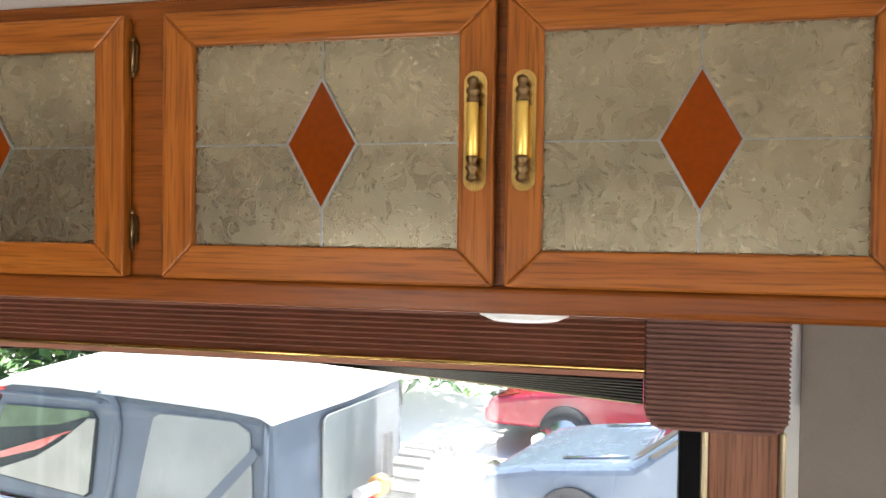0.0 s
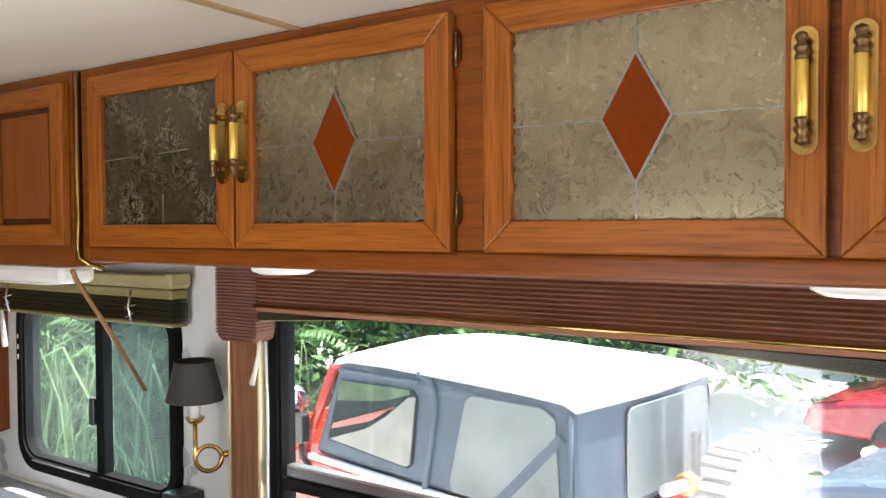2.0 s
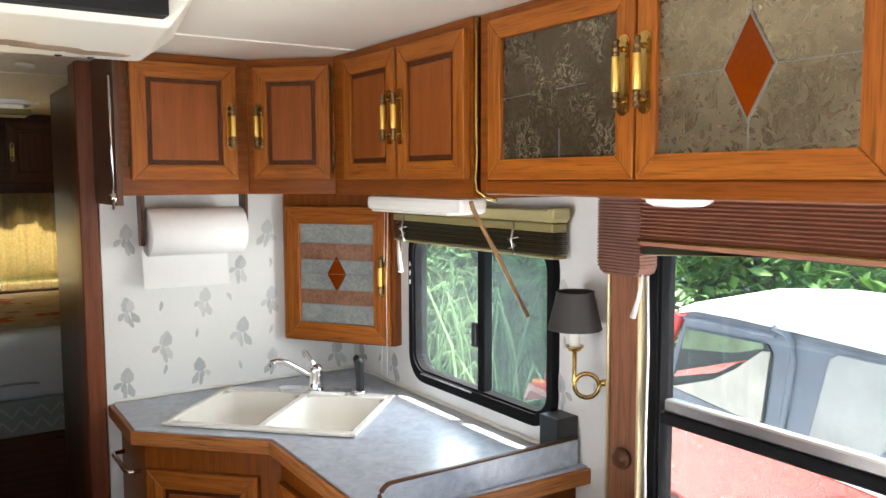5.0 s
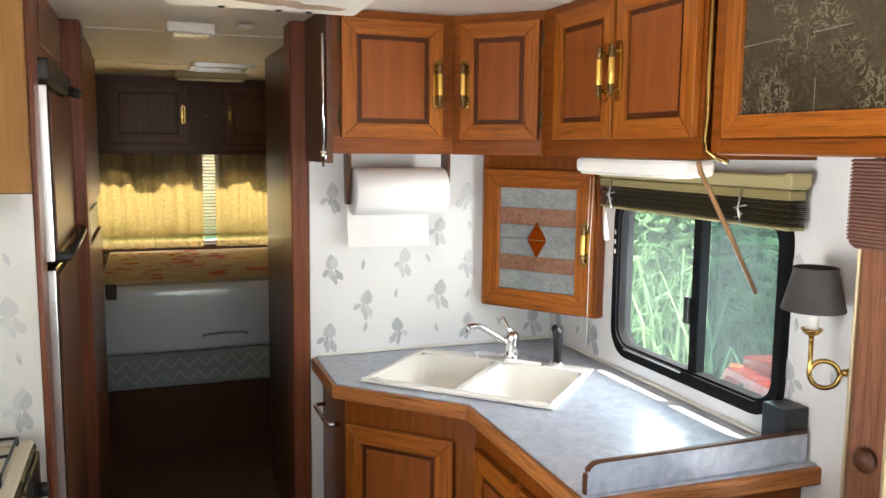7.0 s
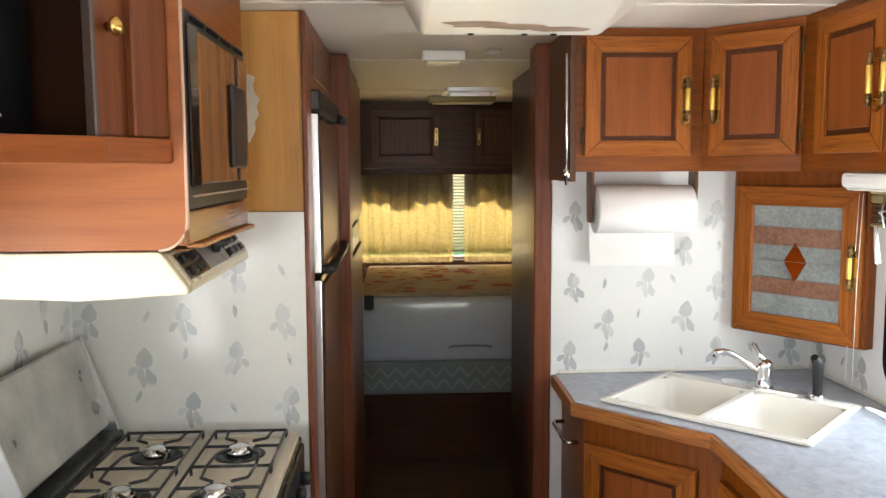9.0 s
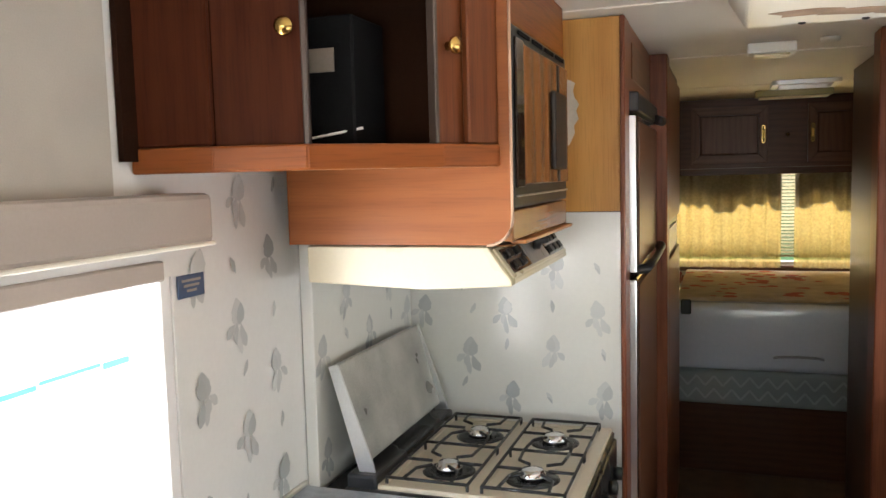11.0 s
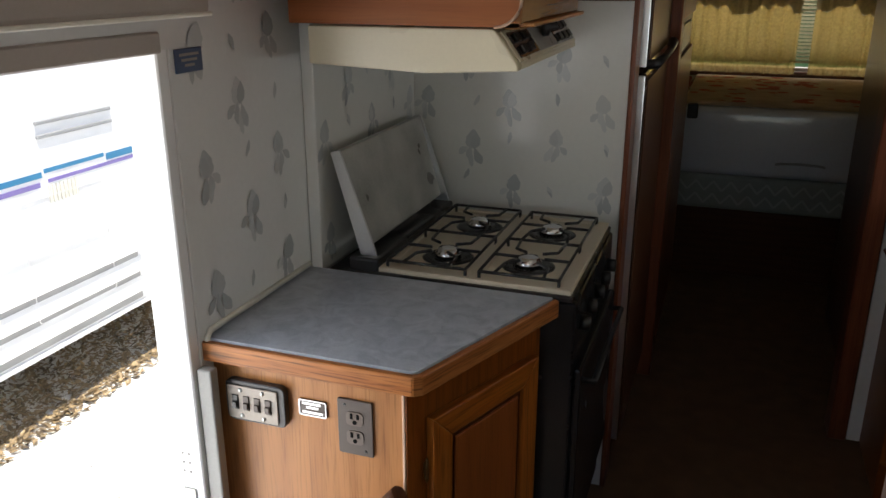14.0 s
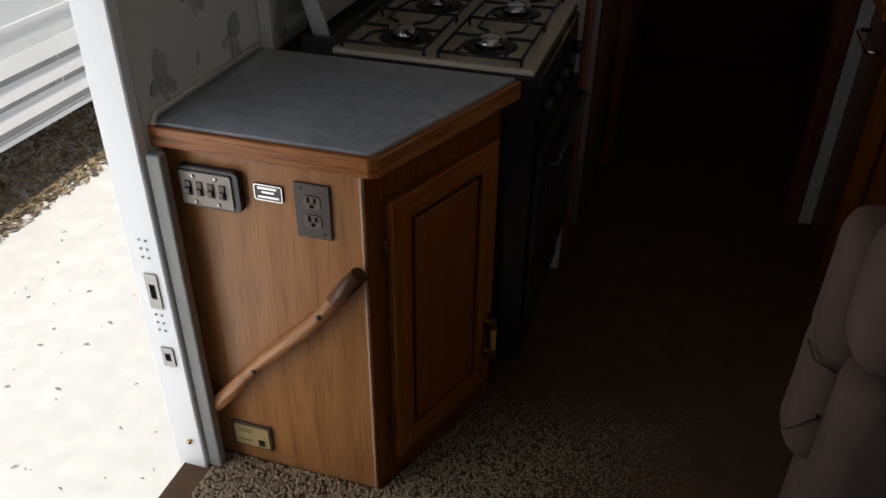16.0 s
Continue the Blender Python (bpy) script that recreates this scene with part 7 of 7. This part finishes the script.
    prism(bm, [(3.12, z0 + 1.30), (2.74, z0 + 1.41), (2.55, z0 + 1.52), (2.50, z0 + 1.53), (2.70, z0 + 1.47), (3.10, z0 + 1.34)], -0.003, 0.001, M)
    part("door_sash", bm, [CAR_RED], j, "red dashboard edge behind the window")
    bm = B()
    prism(bm, [(3.03, z0 + 1.62), (2.40, z0 + 1.645), (2.39, z0 + 1.62), (2.62, z0 + 1.55), (3.06, z0 + 1.49)], -0.002, 0.0015, M)
    part("clear_upper", bm, [LEAF_GLASS], j, "clear upper part of the door window")
    bm = B()
    seam = [(2.29, z0 + 1.06), (2.235, z0 + 1.35), (2.195, z0 + 1.60), (2.205, z0 + 1.68), (2.245, z0 + 1.725), (2.33, z0 + 1.745)]
    tube(bm, [(x + 0.006, a, c) for a, c in seam], 0.020, 8)
    tube(bm, [(x + 0.008, 2.33, z0 + 1.70), (x + 0.008, 3.05, z0 + 1.685)], 0.014, 6)
    tube(bm, [(x + 0.008, 1.30, z0 + 1.10), (x + 0.008, 1.285, z0 + 1.70)], 0.014, 6)
    part("canvas_seam", bm, [CAR_GREY], j)
    bm = B()
    prism(bm, [(1.325, z0 + 1.535), (1.355, z0 + 1.575), (1.77, z0 + 1.16), (1.72, z0 + 1.13)], -0.002, 0.001, M)
    part("diagonal_strap", bm, [CAR_GREY], j, "grey canvas strap across the window")
    bm = B()
    R = facing((x, 1.246, z0), (1, 0, 0))
    prism(bm, rounded(0.86, 0.49, 0.06, 4, 0.86, 1.40), 0.0, 0.014, R, bevel=0.004)
    part("tail_window", bm, [CAR_WINDOW], j, "hazy vinyl tail window")
    bm = B()
    tube(bm, [(x + 0.01, 3.42, belt), (x + 0.02, 3.10, z0 + 1.70)], 0.035, 8)
    tube(bm, [(x + 1.40, 3.42, belt), (x + 1.40, 3.10, z0 + 1.70)], 0.035, 8)
    tube(bm, [(x + 0.02, 3.12, z0 + 1.69), (x + 1.40, 3.12, z0 + 1.69)], 0.03, 8)
    part("windscreen_frame", bm, [CAR_RED], j)
    bm = B()
    lathe(bm, [(0.01, -0.05), (0.06, -0.04), (0.088, -0.01), (0.090, 0.02), (0.06, 0.05), (0.01, 0.06)], pose(x - 0.05, 3.43, z0 + 1.46, 90), 18)
    part("mirror", bm, [CHROME], j, "round chrome mirror")
    bm = B()
    prism(bm, rounded(0.13, 0.20, 0.03, 4, 3.36, z0 + 1.28), -0.10, -0.04, M, bevel=0.01, segs=2)
    tube(bm, [(x - 0.06, 3.36, z0 + 1.20), (x - 0.05, 3.37, z0 + 1.08), (x + 0.0, 3.36, z0 + 1.02)], 0.02, 8)
    tube(bm, [(x - 0.05, 3.42, z0 + 1.38), (x - 0.03, 3.40, z0 + 1.22)], 0.012, 8)
    part("side_mirror", bm, [BLACK], j, "black door mirror on its bracket")
    for y in (1.72, 4.28):
        for dx in (0.02, 1.40):
            bm = B()
            lathe(bm, [(0.2, -0.11), (0.36, -0.1), (0.38, -0.06), (0.38, 0.06), (0.36, 0.1), (0.2, 0.11)], pose(x + dx, y, z0 + 0.381, 0, 90), 28)
            part("wheel", bm, [TYRE], j)
    m = pose(x + 1.10, 0.97, z0 + 0.99, 90)
    bm = B()
    lathe(bm, [(0.19, -0.11), (0.33, -0.115), (0.365, -0.08), (0.37, 0.08), (0.33, 0.115), (0.19, 0.11)], m, 36)
    for i in range(30):
        a = 2 * math.pi * i / 30
        box(bm, (-0.026, -0.014, -0.10), (0.026, 0.014, 0.10), m @ pose(0.372 * math.cos(a), 0.372 * math.sin(a), 0, 0, 0, math.degrees(a) + 90), bevel=0.004)
    part("spare_wheel", bm, [TREAD_SUNLIT], j, "knobbly spare tyre")
    bm = B()
    box(bm, (x + 0.77, 1.03, z0 + 0.75), (x + 0.83, 1.08, z0 + 1.50), bevel=0.01)
    part("tail_post", bm, [BLACK], j)
    bm = B()
    tube(bm, [(x + 0.46, 1.05, z0 + 1.255), (x + 0.86, 1.05, z0 + 1.225)], 0.032, 12)
    part("tail_tube", bm, [ALU], j)
    bm = B()
    lathe(bm, [(0.035, -0.03), (0.058, -0.03), (0.058, 0.03), (0.035, 0.03)], pose(x + 0.70, 1.05, z0 + 1.237, 0, 90), 18)
    part("tube_clamp", bm, [ORANGE_METAL], j, "ochre clamp on the tail tube")
    turn = Matrix.Translation((3.36, 1.83, 0)) @ Matrix.Rotation(radians(-10.2), 4, 'Z') @ Matrix.Translation((-x, -1.30, 0))
    for ob in j.children:
        ob.data.transform(turn)


LEAF_GLASS = matte(plain("clear_green_vinyl", (0.11, 0.16, 0.10), 0.3, vary=0.6, scale=25))
ORANGE_METAL = plain("ochre_metal", (0.55, 0.27, 0.05), 0.35, 0.4, vary=0.2)
ORANGE = plain("orange_lens", (0.75, 0.16, 0.02), 0.2, vary=0.1, coat=0.5)
jeep()


def car(at, colour, label, heading, length=4.3):
    m = pose(*at, 0, 0, heading)
    c = thing("parked_car", at, label, "car")
    L = length / 2
    side = [(-L, 0.35), (L, 0.35), (L + 0.02, 0.50), (L - 0.05, 0.66), (L * 0.78, 0.76), (L * 0.42, 0.88), (L * 0.15, 1.34), (L * 0.02, 1.41), (-L * 0.42, 1.41), (-L * 0.72, 0.98), (-L + 0.05, 0.90)]
    K = Matrix(((1, 0, 0, 0), (0, 0, -1, 0.85), (0, 1, 0, 0), (0, 0, 0, 1)))
    bm = B()
    prism(bm, side, 0.0, 1.7, m @ K, bevel=0.09, segs=3)
    part("body", bm, [colour], c)
    bm = B()
    prism(bm, [(L * 0.395, 0.925), (L * 0.180, 1.290), (L * 0.200, 1.300), (L * 0.415, 0.935)], 0.12, 1.58, m @ K)
    part("windscreen", bm, [GLOSS_DARK], c, "dark windscreen")
    for wy in (-0.62, 0.62):
        bm = B()
        tube(bm, [(L * 0.70, wy, 0.80), (L * 0.45, wy, 0.885)], 0.012, 6, 0, m)
        tube(bm, [(L + 0.01, wy - 0.14, 0.60), (L + 0.01, wy + 0.14, 0.60)], 0.06, 10, 0, m)
        part("headlight", bm, [CHROME], c, "bright headlight")
    for y in (-0.86, 0.83):
        bm = B()
        prism(bm, [(L * 0.36, 0.96), (L * 0.15, 1.30), (-L * 0.40, 1.35), (-L * 0.60, 1.0)], -0.015, 0.015, m @ pose(0, y, 0) @ Matrix(((1, 0, 0, 0), (0, 0, -1, 0), (0, 1, 0, 0), (0, 0, 0, 1))))
        part("side_glass", bm, [GLOSS_DARK], c)
    for wx in (-L * 0.62, L * 0.62):
        for wy in (-0.80, 0.80):
            bm = B()
            lathe(bm, [(0.18, -0.1), (0.31, -0.09), (0.33, 0.0), (0.31, 0.09), (0.18, 0.1)], m @ pose(wx, wy, 0.33, 90), 24)
            w = part("wheel", bm, [TYRE], c)
            bm = B()
            lathe(bm, [(0.02, -0.105), (0.17, -0.1), (0.18, 0.1), (0.02, 0.105)], m @ pose(wx, wy, 0.33, 90), 16)
            part("rim", bm, [ALU], w)


car((9.6, -0.90, GZ), TRUCK_RED, "red pickup truck parked beyond the jeep", 80, 5.2)
car((6.6, -0.95, GZ), CAR_BLUE, "pale blue car parked behind the jeep", 75)


def leaf_cloud(name, label, centre, size, count, mat, leaf=(0.05, 0.14), parent=None, droop=0.0):
    bm = B()
    for i in range(count):
        p = Vector((random.gauss(0, 0.42) * size[0], random.gauss(0, 0.42) * size[1], random.uniform(-0.5, 0.5) * size[2]))
        p += Vector(noise.noise_vector(p * 0.8)) * 0.5 + Vector(centre)
        if p.z < GZ + 0.03:
            p.z = GZ + 0.03 + random.random() * 0.5
        s = random.uniform(*leaf)
        m = Matrix.Translation(p) @ Euler((random.uniform(-1, 1) - droop, random.uniform(-0.8, 0.8), random.uniform(0, 6.28))).to_matrix().to_4x4()
        add_leaf(bm, m, s)
    return bm


def tree(at, height, spread, count, mat, label, leaf=(0.06, 0.16)):
    t = thing("tree", at, label, "tree", "trees along the lot")
    base = Vector(at)
    bm = B()
    tube(bm, [base, base + Vector((0.05, 0.1, height * 0.3)), base + Vector((-0.1, 0.05, height * 0.6)), base + Vector((0, 0, height * 0.9))], 0.1, 8, 0, I4, [0.16, 0.12, 0.08, 0.03])
    for k in range(7):
        a = k * 0.9
        s = base + Vector((0, 0, height * (0.25 + 0.09 * k)))
        tube(bm, [s, s + Vector((math.cos(a) * spread * 0.4, math.sin(a) * spread * 0.4, 0.4)), s + Vector((math.cos(a) * spread * 0.8, math.sin(a) * spread * 0.8, 0.6))], 0.04, 6, 0, I4, [0.05, 0.035, 0.015])
    part("trunk", bm, [BARK], t)
    bm = leaf_cloud("crown", "", base + Vector((0, 0, height * 0.55)), (spread, spread, height * 0.95), count, mat, leaf)
    part("crown", bm, [mat], t, "leafy crown with gaps")


BARK = plain("bark", (0.10, 0.075, 0.055), 0.9, vary=0.4, relief=0.6)
for i, (x, y, h, s, n, mt) in enumerate(((8.6, 6.4, 6.0, 1.9, 7000, LEAF), (9.8, 9.6, 7.0, 2.2, 7000, LEAF), (11.5, 3.6, 7.0, 2.3, 7000, LEAF), (7.2, 9.0, 5.0, 1.6, 6000, LEAF), (7.6, 12.6, 6.5, 2.2, 6000, LEAF),
                                         (5.2, 12.0, 5.0, 1.7, 6000, LEAF), (12.5, 0.0, 7.0, 2.4, 5000, LEAF), (13.5, -3.5, 7.5, 2.4, 5000, LEAF))):
    tree((x, y, GZ), h, s, n, mt, "leafy green tree at the edge of the lot")
b = leaf_cloud("shrub", "", (5.6, 8.6, 0.4), (1.3, 2.2, 2.4), 9000, LEAF_LIGHT, (0.05, 0.15))
solid("shrub", b, [LEAF_LIGHT], "bright green shrub outside the kitchen window", "shrub", kind="stuff")


def reeds():
    bm = B()
    for i in range(420):
        p = Vector((random.uniform(3.6, 5.6), random.uniform(5.6, 9.0), GZ))
        h = random.uniform(0.7, 1.9)
        a = random.uniform(0, 6.28)
        lean = random.uniform(0.3, 0.9)
        d = Vector((math.cos(a), math.sin(a), 0))
        w = Vector((-d.y, d.x, 0)) * random.uniform(0.008, 0.018)
        pts = [p, p + d * lean * 0.25 + Vector((0, 0, h * 0.6)), p + d * lean * 0.7 + Vector((0, 0, h * 0.92)), p + d * lean * 1.1 + Vector((0, 0, h * 0.88)), p + d * lean * 1.5 + Vector((0, 0, h * 0.66))]
        vs = [bm.verts.new(q + w * (1 - k / 4.2) * s) for k, q in enumerate(pts) for s in (-1, 1)]
        for k in range(4):
            bm.faces.new((vs[2 * k], vs[2 * k + 1], vs[2 * k + 3], vs[2 * k + 2]))
    solid("tall_grass", bm, [LEAF_LIGHT], "tall arching green grass outside the kitchen window", "grass", kind="stuff")


def fronds():
    """Feathery compound leaves: an arching stem with paired leaflets."""
    bm = B()
    for i in range(420):
        p = Vector((random.uniform(3.9, 6.2), random.uniform(5.6, 9.4), random.uniform(-0.75, 1.7)))
        a = random.uniform(0, 6.28)
        d = Vector((math.cos(a), math.sin(a), 0))
        side = Vector((-d.y, d.x, 0))
        size = random.uniform(0.35, 0.75)
        n = 13
        for k in range(n):
            s = (k + 1) / n
            c = p + d * size * s + Vector((0, 0, size * (0.45 * s - 0.75 * s * s)))
            reach = 0.30 * size * math.sin(math.pi * (0.15 + 0.8 * s)) + 0.02
            for e in (-1, 1):
                tip = c + side * e * reach + d * reach * 0.35 - Vector((0, 0, reach * 0.25))
                w = d * size * 0.022
                mid = (c + tip) / 2
                bm.faces.new([bm.verts.new(q) for q in (c, mid - w, tip, mid + w)])
    solid("fern_bush", bm, [FROND], "feathery light green bush outside the kitchen window", "bush", kind="stuff")


FROND = leafy("frond_leaflets", (0.09, 0.21, 0.07), (0.26, 0.45, 0.18), 0.4)
reeds()
fronds()
b = B()
box(b, (16, -30, GZ), (16.6, 40, 7.5))
box(b, (-20, 18, GZ), (16, 18.6, 7.0))
solid("backdrop_woods", b, [HEDGE], "dark distant woods behind the lot", "woods", kind="structure")


# ---- printed flowers of the wallpaper ----
def leaf_shape(bm, m, w, h, bend=0.0, peak=1.0):
    """One printed petal; its widest place lies near the tip where peak is over 1."""
    n = 7
    left, right = [], []
    for i in range(n + 1):
        k = i / n
        ww = w * (math.sin(math.pi * (0.02 + 0.96 * k) ** peak) ** 0.75) * (1 + 0.10 * math.sin(k * 17 + w * 900))
        c = bend * math.sin(math.pi * k)
        left.append((c - ww, h * k))
        right.append((c + ww, h * k))
    lift = 0.0002 * (len(bm.faces) % 9)
    vs = [bm.verts.new(m @ Vector((x, y, lift))) for x, y in right + left[::-1]]
    bm.faces.new(vs)


def sprig(bm, m, s, rnd):
    """One printed iris: a pointed standard over drooping falls and a small side leaf."""
    flip = rnd.choice((-1, 1, 1))
    f = m @ Matrix.Diagonal((flip * s, s, 1, 1))
    leaf_shape(bm, f @ pose(0.002, -0.002, 0, 0, 0, rnd.uniform(-12, 4)), 0.0185, 0.046, 0.001, 0.7)
    leaf_shape(bm, f @ pose(0.004, 0.0, 0, 0, 0, -14), 0.011, 0.036, 0.002, 0.8)
    for x, y, a, w, h, pk in ((-0.002, 0.004, 178, 0.0085, 0.034, 1.3), (0.008, 0.002, 200, 0.0105, 0.046, 1.6), (0.001, -0.006, 184, 0.0065, 0.042, 1.5), (-0.008, 0.001, 128, 0.0080, 0.030, 1.3)):
        leaf_shape(bm, f @ pose(x, y, 0, 0, 0, a + rnd.uniform(-6, 6)), w, h * rnd.uniform(0.9, 1.1), 0.002, pk)


def bud(bm, m, s, rnd):
    t = rnd.uniform(-30, 30)
    leaf_shape(bm, m @ pose(0, 0, 0, 0, 0, t) @ Matrix.Scale(s, 4), 0.0055, 0.03, 0.002)
    leaf_shape(bm, m @ pose(0.002, -0.002, 0, 0, 0, t + 14) @ Matrix.Scale(s, 4), 0.003, 0.022, 0.002)


def paper_print(parent, plane, u0, u1, v0, v1, blocks, seed):
    rnd = random.Random(seed)
    bm = B()
    row, v = 0, v0 + 0.05
    while v < v1 - 0.03:
        u = u0 + 0.06 + (0.125 if row % 2 else 0.0)
        while u < u1 - 0.03:
            if not any(a < u < c and d < v < e for a, c, d, e in blocks):
                sprig(bm, plane @ pose(u + rnd.uniform(-0.012, 0.012), v + rnd.uniform(-0.012, 0.012), 0.0015, 0, 0, rnd.uniform(-14, 14)), rnd.uniform(1.05, 1.2), rnd)
            if u + 0.12 < u1 - 0.02 and not any(a < u + 0.12 < c and d < v + 0.03 < e for a, c, d, e in blocks):
                bud(bm, plane @ pose(u + 0.12 + rnd.uniform(-0.02, 0.02), v + rnd.uniform(-0.02, 0.02), 0.0015), 1.1, rnd)
            u += 0.25
        v += 0.118
        row += 1
    ob = part("flower_print", bm, [MOTIF], parent, "grey-blue printed flower sprigs")
    tagged(ob, kind="stuff")


paper_print(wall_partition, facing((0, YP, 0), (1, 0, 0)), 0.25, 1.13, 0.86, 1.52, [(0.84, 1.2, 1.0, 1.6)], 3)
paper_print(wall_stove, facing((0, 2.46, 0), (1, 0, 0)), -1.12, -0.51, 0.87, 1.42, [], 4)
paper_print(wall_left, facing((XL, 0, 0), (0, 1, 0)), 1.44, 1.85, 0.86, 1.55, [], 5)
paper_print(wall_board, facing((-1.10, 0, 0), (0, 1, 0)), 1.85, 2.45, 0.86, 1.40, [], 7)
paper_print(wall_right, facing((XR, 0, 0), (0, -1, 0)), -3.0, -1.66, 0.86, 1.50, [(-2.58, -1.83, 0.86, 1.5)], 6)


def tufts():
    """Looped carpet pile beside the entry, coloured paler for the door light."""
    bm = B()
    for i in range(32000):
        x, y = random.uniform(-1.12, 0.0), random.uniform(1.02, 1.95)
        # Loops shrink away from the door so the paler, lit tone fades out.
        size = 1.0 - max(0.0, (x + 0.70) / 0.75, (y - 1.45) / 0.55)
        if size < 0.12:
            continue
        if y > 1.460 and (x < -0.725 + (y - 1.46) * 0.44 or y > 1.84 and x < -0.44):
            continue
        h, r = size * random.uniform(0.004, 0.008), size * random.uniform(0.0032, 0.0054)
        a = random.uniform(0, 6.28)
        low = [bm.verts.new((x + r * math.cos(a + k * 1.257), y + r * math.sin(a + k * 1.257), 0.0)) for k in range(5)]
        mid = [bm.verts.new((x + r * 1.05 * math.cos(a + k * 1.257 + 0.3), y + r * 1.05 * math.sin(a + k * 1.257 + 0.3), h * 0.6)) for k in range(5)]
        tip = bm.verts.new((x + random.uniform(-0.001, 0.001), y, h))
        for k in range(5):
            n = (k + 1) % 5
            for face in (bm.faces.new((low[k], low[n], mid[n], mid[k])), bm.faces.new((mid[k], mid[n], tip))):
                face.smooth = True
    tagged(part("pile_loop", bm, [DAYLIT_TUFT], floor, "tan looped carpet pile, paler for the door light"), kind="stuff")


DAYLIT_TUFT = leafy("daylit_carpet_loop", (0.18, 0.135, 0.085), (0.36, 0.285, 0.18))
tufts()
